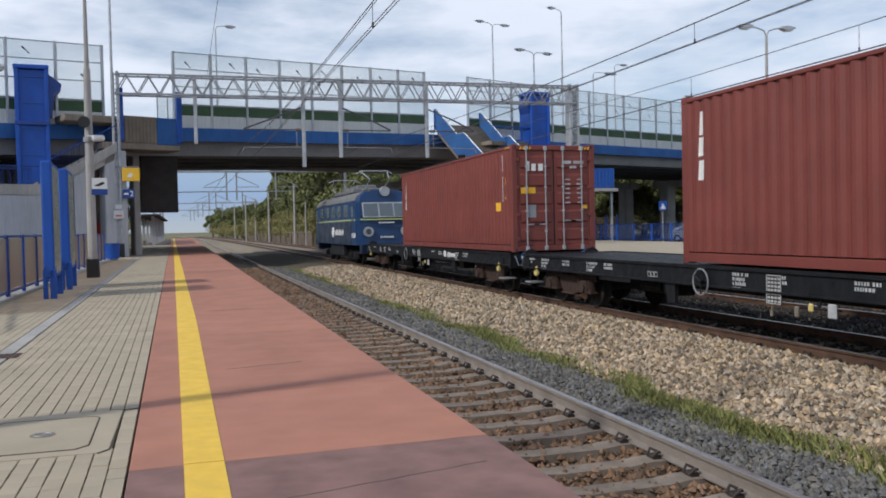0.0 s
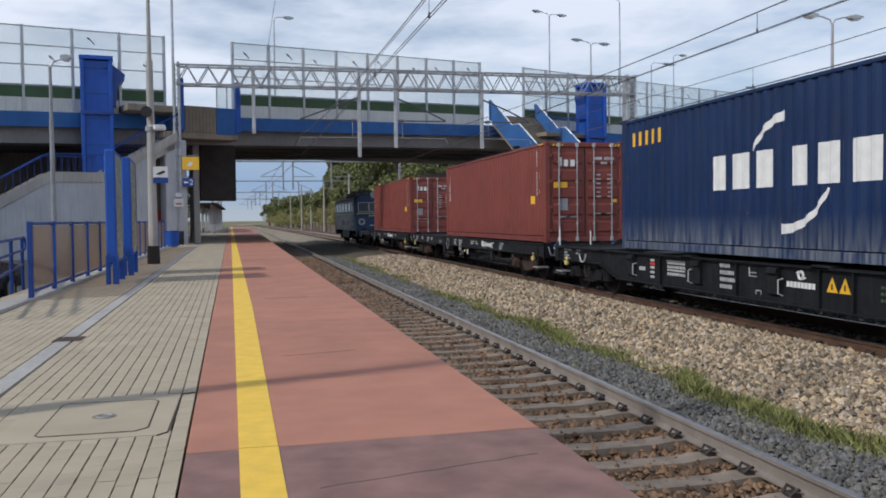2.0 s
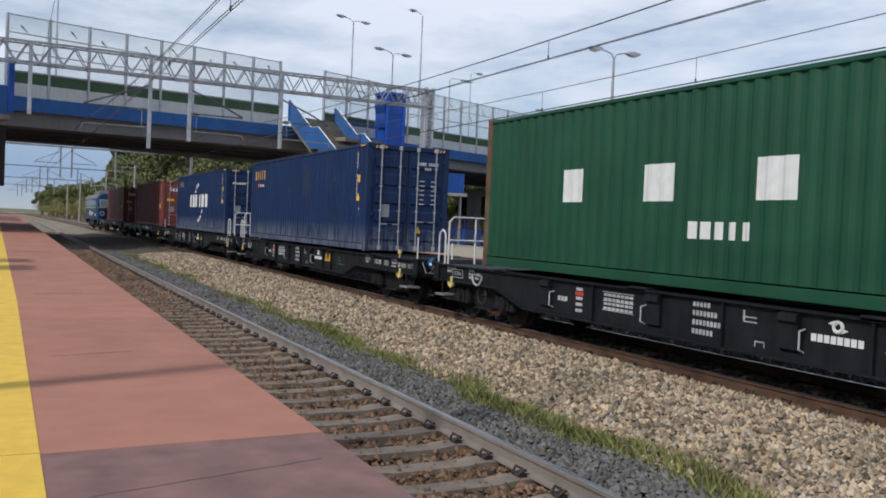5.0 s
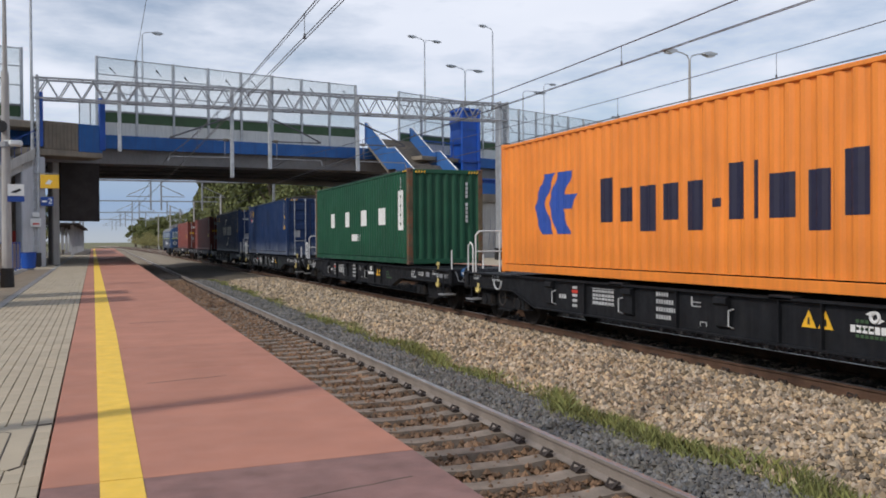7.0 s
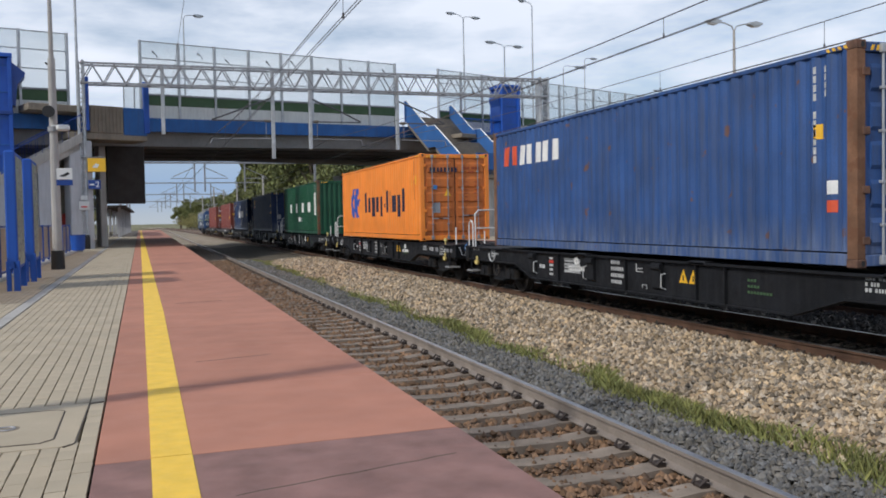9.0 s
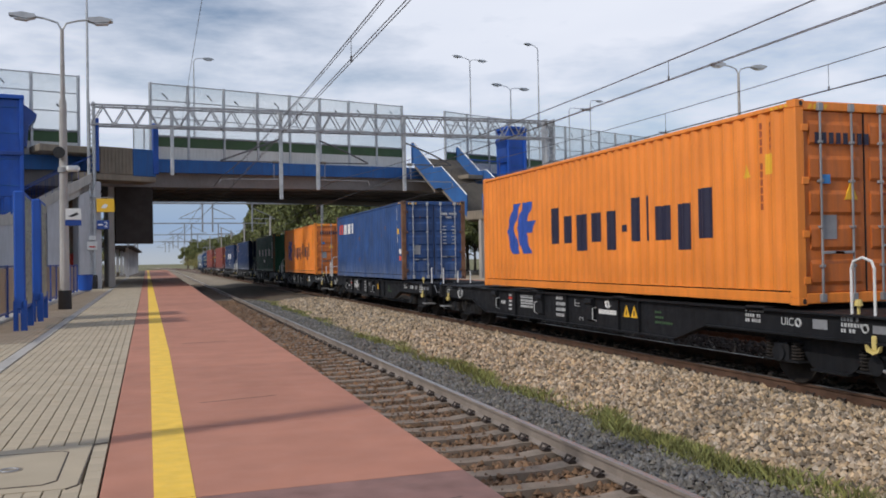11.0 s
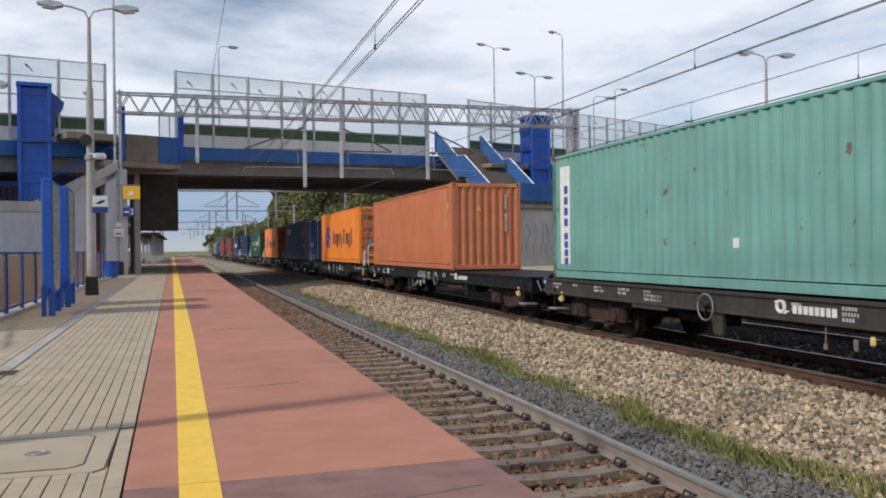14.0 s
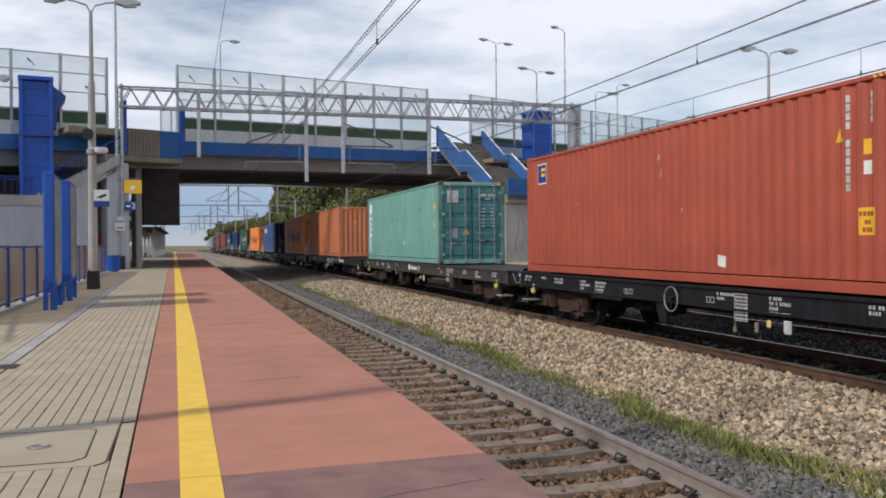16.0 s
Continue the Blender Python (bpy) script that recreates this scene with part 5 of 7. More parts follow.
def grow(kind, x, y, z=-1.1, size=1.0):
    """A copy of a tree, set behind the bridge where its place would lie under the deck."""
    a = radians(BZ)
    v = -math.sin(a) * (x + 0.27) + math.cos(a) * (y - 54.0)
    if -3.0 < v < 32.0:
        y += (32.0 - v) / math.cos(a)
    copy_thing(kinds[kind], Matrix.Translation((x, y, z)) @ Matrix.Scale(size, 4) @ Matrix.Rotation(rt.random() * 6.28, 4, "Z"))


kinds = [tree("tree", "broad green deciduous tree beyond the bridge", 11.0, 4.2, M["leaf"], 5200, 3, pose(27, 140, -1.1)),
         tree("tree", "tall green poplar-like tree beyond the bridge", 13.0, 3.0, M["leaf"], 5200, 4, pose(33, 132, -1.1)),
         tree("tree", "low pale green bushy tree beside the railway", 6.0, 3.4, M["leaf_pale"], 4200, 5, pose(19, 150, -1.1))]
rt = random.Random(11)
for i in range(34):
    y = 135 + 8.5 * i
    x = 20.5 + 7 * rt.random() - 0.035 * (y - 130)
    grow(rt.choice((0, 0, 1, 2)), x, y, -1.1)
for i in range(16):
    grow(2, 17.5 + 3 * rt.random() - 0.03 * i * 12, 130 + 14 * i, -1.4)
for i in range(12):
    grow(rt.choice((0, 1)), 34 + 9 * rt.random() + 1.5 * i, 125 + 9 * rt.random(), -1.1)
for i in range(16):
    grow(rt.choice((0, 0, 1, 2)), 62 + 7.5 * i, 118 - 3.2 * i + 10 * rt.random(), -1.1)
for i in range(10):
    grow(rt.choice((0, 2)), 95 + 5 * i, 78 - 4.5 * i + 5 * rt.random(), -1.1)
for i in range(22):
    grow(rt.choice((0, 0, 2)), 48 + 4.6 * i, 112 - 1.2 * i + 8 * rt.random(), -1.1)
for i in range(8):
    grow(rt.choice((0, 1)), -16 - 6 * i, 82 + 6 * rt.random(), -1.1)
for i in range(7):
    grow(rt.choice((0, 1)), 21.5 + 1.1 * i + 2 * rt.random(), 109 + 4.5 * i, -1.1)
for i in range(13):
    grow(rt.choice((0, 0, 1)), 56 + 3.2 * i, 99 + 5 * rt.random() + 0.6 * i, -1.1)
for i in range(12):
    grow(2, 56 + 3.4 * i, 96 + 2 * rt.random() + 0.6 * i, -1.6)
# added row out of view on the left, blocks low sky to deepen the shade
for i in range(16):
    grow(rt.choice((0, 0, 1)), -27 - 5 * rt.random(), 66 - 6.5 * i, -1.1)
for i in range(13):
    grow(rt.choice((0, 0, 1)), 54 + 1.5 * i, 47.5 - 1.0 * i + 3 * rt.random(), -1.1, 0.56 + 0.06 * rt.random())
for i in range(9):
    grow(rt.choice((0, 1)), 20.5 + 1.5 * i + rt.random(), 128 + 5 * rt.random(), -1.1, 1.12 + 0.2 * rt.random())
for i in range(12):
    grow(rt.choice((0, 1, 1)), 19.5 + 6 * rt.random(), 158 + 4 * i, -1.1, 1.3 + 0.25 * rt.random())
for i in range(18):
    grow(2, 19.0 - 0.30 * i + rt.random(), 140 + 11 * i, -1.3, 0.8 + 0.3 * rt.random())
for i in range(6):
    grow(rt.choice((0, 2)), -9 - 3 * i, 150 + 25 * i, -1.1)

# ---- the train ----
PAINT = {
    "tex": mat("container_oxide_red", (0.215, 0.049, 0.037), 0.55, var=0.16, scale=1.2, fine=35, bump=0.06, streak=0.25),
    "navy": mat("container_navy", (0.0075, 0.028, 0.098), 0.5, var=0.22, scale=1.0, fine=35, bump=0.06, streak=0.3, rust=0.30, spec=0.3, dust=0.55),
    "cobalt": mat("container_cobalt", (0.028, 0.090, 0.28), 0.6, var=0.38, scale=0.9, fine=35, bump=0.06, streak=0.8, rust=0.34, dust=0.35),
    "green": mat("container_green", (0.015, 0.085, 0.045), 0.5, var=0.2, scale=1.0, fine=35, bump=0.06, streak=0.2, spec=0.3),
    "orange": mat("container_orange", (0.94, 0.285, 0.038), 0.5, var=0.12, scale=1.0, fine=35, bump=0.06, streak=0.25),
    "brown": mat("container_orange_brown", (0.58, 0.192, 0.083), 0.55, var=0.13, scale=1.0, fine=35, bump=0.06, streak=0.2),
    "turquoise": mat("container_turquoise", (0.185, 0.415, 0.365), 0.55, var=0.14, scale=1.0, fine=35, bump=0.06, streak=0.3, rust=0.33),
    "red": mat("container_brick_red", (0.44, 0.088, 0.047), 0.55, var=0.14, scale=1.0, fine=35, bump=0.06, streak=0.25),
}
CASTING = mat("rusty_casting", (0.17, 0.09, 0.06), 0.8, var=0.5, scale=8, fine=40, bump=0.2)
RUSTY = {"cobalt": mat("rust_brown_post", (0.22, 0.11, 0.06), 0.8, var=0.45, scale=3, fine=30, bump=0.15, rust=0.45), "turquoise": mat("rust_streaked_post", (0.12, 0.25, 0.22), 0.8, var=0.5, scale=3, fine=30, bump=0.15, rust=0.36), "green": mat("scuffed_post", (0.14, 0.10, 0.055), 0.8, var=0.5, scale=3, fine=30, bump=0.15, rust=0.5)}
# doors darker than the side walls; the orange includes the rear end's shade
DOOR = {"turquoise": mat("teal_door", (0.055, 0.20, 0.21), 0.55, var=0.2, scale=1.2, fine=35, bump=0.06, streak=0.4, rust=0.36), "orange": mat("shaded_orange_door", (0.62, 0.17, 0.03), 0.55, var=0.2, scale=1.2, fine=35, bump=0.06, streak=0.4)}
CL, CW, CH = 12.19, 2.438, 2.896


def wave(a, b, pitch, depth):
    """Trapezoid corrugation: distances along and offsets inwards."""
    n = max(1, round((b - a) / pitch))
    p = (b - a) / n
    out = []
    for i in range(n):
        s = a + p * i
        out += [(s, 0.0), (s + p * 0.26, 0.0), (s + p * 0.5, depth), (s + p * 0.76, depth)]
    return out + [(b, 0.0)]


def sheet(pts, z0, z1, put):
    mb = MB()
    n = len(pts)
    v = [put(s, d, z0) for s, d in pts] + [put(s, d, z1) for s, d in pts]
    return mb.add(v, [(i, i + 1, n + i + 1, n + i) for i in range(n - 1)])


def block(mb, side, s, z, w, h, skew=0.0, r=0.0):
    """A flat marking: centre s, z on the left side (s from the front) or on the rear end (s from its left)."""
    o = [(s - w / 2, z - h / 2), (s + w / 2, z - h / 2), (s + w / 2 + skew, z + h / 2), (s - w / 2 + skew, z + h / 2)]
    poly(mb, side, o)


def dent(s):
    """How far the side wall lies inside its outer line at distance s from the front."""
    a = CL - s - 0.16
    if not 0 < a < CL - 0.32:
        return -0.0105
    p = (CL - 0.32) / round((CL - 0.32) / 0.283)
    return 0.036 * float(np.interp(a % p / p, (0, 0.26, 0.5, 0.76, 1), (0, 0, 1, 1, 0)))


def poly(mb, side, o):
    if side == "side":
        # cut at every fold of the wall and laid on it, as paint is
        bm = bmesh.new()
        bm.faces.new([bm.verts.new((s, z, 0)) for s, z in o])
        p = (CL - 0.32) / round((CL - 0.32) / 0.283)
        lo, hi = min(q[0] for q in o), max(q[0] for q in o)
        for k in range(43):
            for f in (0, 0.26, 0.5, 0.76):
                s = CL - 0.16 - (k + f) * p
                if lo + 1e-4 < s < hi - 1e-4:
                    bmesh.ops.bisect_plane(bm, geom=bm.verts[:] + bm.edges[:] + bm.faces[:], plane_co=(s, 0, 0), plane_no=(1, 0, 0))
        bm.verts.index_update()
        mb.add([(-CW / 2 + 0.0085 + dent(v.co.x), CL / 2 - v.co.x, v.co.y) for v in bm.verts], [[v.index for v in f.verts] for f in bm.faces])
        bm.free()
        return
    n = len(o)
    y = -CL / 2 - 0.006
    v = [(s - CW / 2, y, z) for s, z in o] + [(s - CW / 2, y + 0.02, z) for s, z in o]
    mb.add(v, [tuple(range(n)), tuple(range(n, 2 * n))[::-1]] + [(i, (i + 1) % n, n + (i + 1) % n, n + i) for i in range(n)])


def digits(side, s, z, n, h, w=None, vertical=True, gap=1.25):
    """A row of small bars standing for a number that is not spelt out."""
    mb = MB()
    w = w or h * 0.62
    for i in range(n):
        if n > 6 and i == 4:
            continue
        if vertical:
            block(mb, side, s, z - i * h * gap, w, h)
        else:
            block(mb, side, s + i * w * gap, z, w, h)
    return mb


def container(name, paint, label, doors=True, marks=()):
    """Origin in the middle of the floor; the rear end is at -y, the left side at -x."""
    P = PAINT[paint]
    t = thing(name, label, "shipping container", group="containers on the train")
    x, y = CW / 2, CL / 2
    for sx in (-1, 1):
        pts = wave(-y + 0.16, y - 0.16, 0.283, 0.036)
        part("side_wall", sheet(pts, 0.205, CH - 0.09, lambda s, d, z: (sx * (x - 0.012 - d), s, z)), P, t)
        part("bottom_rail", MB().prism([(sx * x, 0.03), (sx * (x - 0.03), 0.03), (sx * (x - 0.03), 0.16), (sx * (x - 0.06), 0.16), (sx * (x - 0.06), 0.183), (sx * (x - 0.004), 0.183), (sx * x, 0.178)], "y", -y + 0.16, y - 0.16), P, t)
        part("top_rail", MB().bev(sx * x - sx * 0.07, sx * x, -y + 0.1, y - 0.1, CH - 0.10, CH - 0.03, 0.012), P, t)
    part("roof", sheet(wave(-y + 0.1, y - 0.1, 0.21, 0.02), -x + 0.05, x - 0.05, lambda s, d, z: (z, s, CH - 0.045 - d)), P, t)
    part("floor", MB().box(-x + 0.03, x - 0.03, -y + 0.05, y - 0.05, 0.06, 0.16), M["underframe"], t)
    for sy in (-1, 1):
        for sx in (-1, 1):
            part("corner_post", MB().bev(sx * x, sx * (x - 0.15), sy * y, sy * (y - 0.17), 0.11, CH - 0.11, 0.012), RUSTY.get(paint, P), t)
            for z in (0.0, CH - 0.118):
                c = MB().bev(sx * (x + 0.003), sx * (x - 0.162), sy * (y + 0.003), sy * (y - 0.178), z, z + 0.118, 0.012)
                part("corner_casting", c, CASTING if paint in ("cobalt", "turquoise", "green") else P, t)
                part("casting_hole", MB().prism([(sx * (x - 0.1) + 0.032 * math.cos(a), z + 0.059 + 0.04 * math.sin(a)) for a in [k * math.pi / 4 for k in range(8)]], "y", sy * (y + 0.003), sy * (y + 0.006)), M["black"], t)
        part("end_header", MB().bev(-x + 0.15, x - 0.15, sy * y, sy * (y - 0.1), CH - 0.15, CH - 0.02, 0.012), P, t)
        part("end_sill", MB().bev(-x + 0.15, x - 0.15, sy * y, sy * (y - 0.12), 0.02, 0.17, 0.012), P, t)
    part("front_wall", sheet(wave(-x + 0.15, x - 0.15, 0.25, -0.045), 0.16, CH - 0.14, lambda s, d, z: (s, y - 0.06 + d, z)), P, t)
    if not doors:
        part("rear_wall", sheet(wave(-x + 0.15, x - 0.15, 0.265, 0.05), 0.16, CH - 0.14, lambda s, d, z: (s, -y + 0.012 + d, z)), P, t)
    else:
        for k, (a, b) in enumerate(((-x + 0.155, -0.006), (0.006, x - 0.155))):
            d = MB()
            d.bev(a, b, -y + 0.03, -y + 0.08, 0.175, CH - 0.155, 0.01)
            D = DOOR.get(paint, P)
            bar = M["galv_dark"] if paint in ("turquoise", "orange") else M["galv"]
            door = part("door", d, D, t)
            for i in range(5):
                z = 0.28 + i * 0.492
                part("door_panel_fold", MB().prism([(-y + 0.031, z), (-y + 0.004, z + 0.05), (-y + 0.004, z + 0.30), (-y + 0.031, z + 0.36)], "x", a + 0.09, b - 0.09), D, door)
            for f in (0.24, 0.76):
                xx = a + (b - a) * f
                part("locking_bar", MB().rod((xx, -y - 0.022, 0.05), (xx, -y - 0.022, CH - 0.05), 0.017, 8), bar, door, "steel locking bar")
                cams = MB()
                for z in (0.10, CH - 0.10):
                    cams.bev(xx - 0.045, xx + 0.045, -y - 0.05, -y + 0.01, z - 0.06, z + 0.06, 0.01)
                for z in (0.55, 1.1, 1.75, 2.3):
                    cams.bev(xx - 0.035, xx + 0.035, -y - 0.045, -y + 0.03, z - 0.02, z + 0.02, 0.006)
                parts("bar_bracket", cams, bar, door)
                s = 1 if f < 0.5 else -1
                part("door_handle", MB().bev(xx, xx + s * 0.36, -y - 0.05, -y - 0.03, 0.72 + 0.09 * k, 0.76 + 0.09 * k, 0.006), M["galv_dark"], door)
            part("door_seal", MB().box(a - 0.012 if k == 0 else a - 0.006, a + 0.004, -y + 0.022, -y + 0.06, 0.18, CH - 0.16), M["black"], door)
            hg = MB()
            e = a if k == 0 else b
            for z in (0.35, 1.0, 1.75, 2.5):
                hg.bev(e - 0.06, e + 0.06, -y - 0.012, -y + 0.03, z - 0.05, z + 0.05, 0.008)
            parts("hinge", hg, CASTING if paint == "cobalt" else P, door)
    # striped height mark
    for sx in (-1, 1):
        for i in range(4):
            q = sx * (x - 0.22 - 0.09 * i)
            part("height_stripe", MB().prism([(q, CH - 0.13), (q + 0.045, CH - 0.13), (q + 0.075, CH - 0.06), (q + 0.03, CH - 0.06)], "y", -y - 0.004, -y), M["yellow"], t)
    for i in range(4):
        q = 0.25 + 0.1 * i
        part("height_stripe", MB().prism([(y - q - 11.5, CH - 0.088), (y - q - 11.45, CH - 0.088), (y - q - 11.42, CH - 0.045), (y - q - 11.47, CH - 0.045)], "x", -x - 0.004, -x), M["yellow"], t)
    for nm, material, mb in marks:
        (part if nm in ("swoosh",) else parts)(nm, mb, material, t)
    return t


def common(light=None, c=None, door=True):
    """The number rows and small plates that every container carries."""
    light = light or M["faded_white"]
    out = [("number_marking", light, digits("side", 11.62, 2.62, 4, 0.085, 0.05)), ("number_marking", light, digits("side", 11.45 - (c or 0.0), 2.62, 11, 0.095, 0.05))]
    if door:
        out += [("number_marking", light, digits("rear", 1.52, 2.42, 10, 0.085, 0.05, False)), ("number_marking", light, digits("rear", 1.72, 2.29, 4, 0.065, 0.04, False))]
        tb = MB()
        for i, w in enumerate((0.3, 0.34, 0.26, 0.32, 0.22, 0.3)):
            block(tb, "rear", 1.62, 1.95 - i * 0.125, w * 0.5, 0.032)
            block(tb, "rear", 1.98, 1.95 - i * 0.125, w * 0.5, 0.032)
        out.append(("data_marking", light, tb))
        pl = MB()
        block(pl, "rear", 0.56, 1.1, 0.24, 0.34)
        out.append(("data_plate", M["galv_dark"], pl))
    else:
        out.append(("number_marking", light, digits("rear", 1.9, 2.45, 10, 0.10, 0.07)))
    return out


def plate(side, s, z, w, h, material, name="plate"):
    mb = MB()
    block(mb, side, s, z, w, h)
    return (name, material, mb)


def warn(side, s, z, h=0.21):
    mb = MB()
    poly(mb, side, [(s - h * 0.45, z - h / 2), (s + h * 0.45, z - h / 2), (s, z + h / 2)])
    return ("warning_triangle", M["yellow"], mb)


def letters(side, s, z, h, widths, gap, skew=0.0, low=(), deep=()):
    """A brand mark as plain upright bars, one a letter."""
    mb = MB()
    for i, w in enumerate(widths):
        hh = h * (0.74 if i in low else 1.0)
        dd = h * 0.22 if i in deep else 0.0
        block(mb, side, s + w / 2, z - (h - hh) / 2 - dd / 2, w * 0.74, hh + dd, skew)
        s += w + gap
    return mb


def proud(mb, d=0.004):
    """Markings of the side wall that lie on another marking."""
    mb.v = [(x - d, y, z) for x, y, z in mb.v]
    return mb


def swoosh(side, s, z, r, a0, a1, w):
    mb = MB()
    k = 9
    for i in range(k):
        a, b = radians(a0 + (a1 - a0) * i / k), radians(a0 + (a1 - a0) * (i + 1) / k)
        wa, wb = w * (0.35 + 0.65 * i / k), w * (0.35 + 0.65 * (i + 1) / k)
        poly(mb, side, [(s + r * math.cos(a), z + r * math.sin(a)), (s + (r + wa) * math.cos(a), z + (r + wa) * math.sin(a)), (s + (r + wb) * math.cos(b), z + (r + wb) * math.sin(b)), (s + r * math.cos(b), z + r * math.sin(b))])
    return mb


BLACK, WHITE, YEL = M["black"], M["white"], M["yellow"]
NAVY_INK = mat("navy_ink", (0.02, 0.02, 0.05), 0.5, var=0.15, bump=0.03)
BLUE_INK = mat("blue_ink", (0.03, 0.09, 0.42), 0.5, var=0.15, bump=0.03)
RUST_INK = mat("faded_rust_red_ink", (0.42, 0.085, 0.025), 0.6, var=0.3, bump=0.03)
RED_INK = mat("orange_red_ink", (0.70, 0.10, 0.04), 0.5, var=0.15, bump=0.03)


def tex_marks():
    side = MB()
    for i, (w, h) in enumerate(((0.13, 0.40), (0.17, 0.32), (0.18, 0.34))):
        block(side, "side", 0.56, 2.40 - i * 0.40, w, h, 0.02)
    return common() + [("brand_marking", WHITE, side), ("brand_marking", WHITE, letters("rear", 0.42, 2.32, 0.26, (0.10, 0.16, 0.18), 0.03, low=(1, 2))),
                       plate("rear", 0.46, 1.66, 0.42, 0.16, YEL), plate("side", 11.05, 1.25, 0.34, 0.24, YEL), plate("side", 11.62, 1.95, 0.12, 0.2, YEL), warn("side", 11.62, 1.55, 0.2), plate("rear", 2.12, 1.2, 0.14, 0.1, YEL)]


def cma_marks():
    return common() + [("brand_marking", YEL, letters("side", 0.46, 2.42, 0.30, (0.25, 0.26, 0.26, 0.24, 0.26), 0.04)),
                       ("brand_marking", WHITE, letters("side", 3.8, 1.50, 0.62, (0.52, 0.72, 0.60), 0.07)), ("brand_marking", WHITE, letters("side", 6.12, 1.50, 0.62, (0.56, 0.62, 0.80), 0.09)),
                       ("swoosh", WHITE, swoosh("side", 6.0, 1.22, 1.02, 145, 88, 0.17)), ("swoosh", WHITE, swoosh("side", 5.95, 1.72, 1.30, -28, -92, -0.17)),
                       plate("side", 11.55, 2.0, 0.12, 0.2, YEL), warn("side", 11.5, 1.45), ("brand_marking", WHITE, letters("rear", 0.3, 2.25, 0.1, (0.08,) * 6, 0.02)), warn("rear", 0.9, 0.62, 0.2)]


PATCH = mat("dull_repair_patch", (0.014, 0.030, 0.080), 0.7, var=0.35, scale=4, fine=30, bump=0.1, rust=0.36)


def seaco_marks():
    rp = MB()
    for s, z, w, h in ((6.85, 1.95, 0.8, 0.95), (7.45, 0.45, 0.6, 0.36)):
        for k in range(3):
            block(rp, "side", s - w / 3 + k * w / 3, z + 0.06 * (k % 2), w / 3 - 0.01, h - 0.1 * k)
    return common() + [("repair_patch", PATCH, rp), ("brand_marking", YEL, letters("side", 0.45, 2.37, 0.34, (0.26, 0.26, 0.26, 0.24, 0.27), 0.04)), ("brand_marking", RED_INK, letters("side", 0.78, 2.0, 0.14, (0.13, 0.13, 0.13), 0.02, 0.03)),
                       ("brand_marking", WHITE, letters("side", 1.28, 1.98, 0.09, (0.06,) * 6, 0.02)), plate("side", 11.55, 1.95, 0.12, 0.2, YEL), warn("side", 11.52, 1.45), plate("side", 11.65, 1.30, 0.1, 0.16, M["panel_green"]),
                       plate("side", 11.6, 1.0, 0.07, 0.09, M["sky_blue"]), plate("side", 11.6, 1.13, 0.07, 0.06, WHITE), warn("rear", 1.55, 0.62, 0.2)]


def uasc_marks():
    pl = MB()
    block(pl, "side", 11.4, 1.66, 0.42, 1.22)
    gr = MB()
    for i in range(4):
        block(gr, "side", 11.4, 2.08 - 0.28 * i, 0.16, 0.08)
    return common(door=False) + [("brand_marking", WHITE, letters("side", 2.6, 1.52, 0.55, (0.75, 0.95, 0.85, 0.95), 1.28)), ("brand_marking", WHITE, letters("side", 5.75, 0.84, 0.24, (0.2, 0.22, 0.2, 0.2, 0.2), 0.04)),
                                 ("white_panel", WHITE, pl), plate("side", 11.9, 1.9, 0.1, 0.1, M["red"]), ("panel_figure", M["panel_green"], proud(gr))]


def hapag_marks():
    a, b = MB(), MB()
    poly(a, "side", [(1.95, 1.95), (2.05, 2.08), (2.48, 2.08), (2.05, 1.47), (2.42, 0.84), (1.92, 0.84), (1.68, 1.20), (1.60, 1.42)])
    poly(b, "side", [(2.62, 2.08), (3.22, 2.08), (2.86, 1.62), (3.34, 1.62), (3.18, 1.34), (2.78, 1.34), (3.10, 0.84), (2.55, 0.84), (2.20, 1.47)])
    w = (0.62, 0.5, 0.54, 0.5, 0.54)
    mk = [("brand_marking", NAVY_INK, letters("side", 4.1, 1.44, 0.80, w, 0.10, low=(1, 2, 3, 4), deep=(2, 4))), ("brand_marking", NAVY_INK, letters("side", 7.28, 1.27, 0.13, (0.3,), 0.1)),
          ("brand_marking", NAVY_INK, letters("side", 7.68, 1.42, 0.82, (0.42, 0.16, 0.62, 0.48, 0.50), 0.10, low=(2, 3), deep=(3,)))]
    return common(RUST_INK) + [("logo_half", BLUE_INK, a), ("logo_half", BLUE_INK, b)] + mk + [plate("side", 11.6, 2.05, 0.18, 0.3, YEL), warn("side", 11.1, 2.0, 0.22), ("brand_marking", NAVY_INK, letters("rear", 0.32, 2.36, 0.16, (0.1,) * 8, 0.025)),
                               warn("rear", 0.95, 1.62, 0.26), plate("rear", 0.52, 1.78, 0.13, 0.13, M["sky_blue"])]


def ge_marks():
    return common() + [("brand_marking", RED_INK, letters("side", 0.64, 2.24, 0.46, (0.40, 0.36), 0.06, 0.05)), ("brand_marking", WHITE, letters("side", 1.56, 2.22, 0.46, (0.38, 0.38, 0.38, 0.38, 0.42), 0.06, 0.04)),
                       plate("side", 11.5, 1.8, 0.14, 0.2, YEL), plate("side", 11.75, 1.05, 0.16, 0.18, WHITE), plate("side", 11.75, 0.80, 0.16, 0.16, RED_INK)]


def brown_marks():
    return common(door=False) + [plate("side", 11.7, 2.15, 0.12, 0.2, YEL), warn("side", 11.62, 0.55, 0.24), warn("rear", 0.95, 2.05, 0.18)]


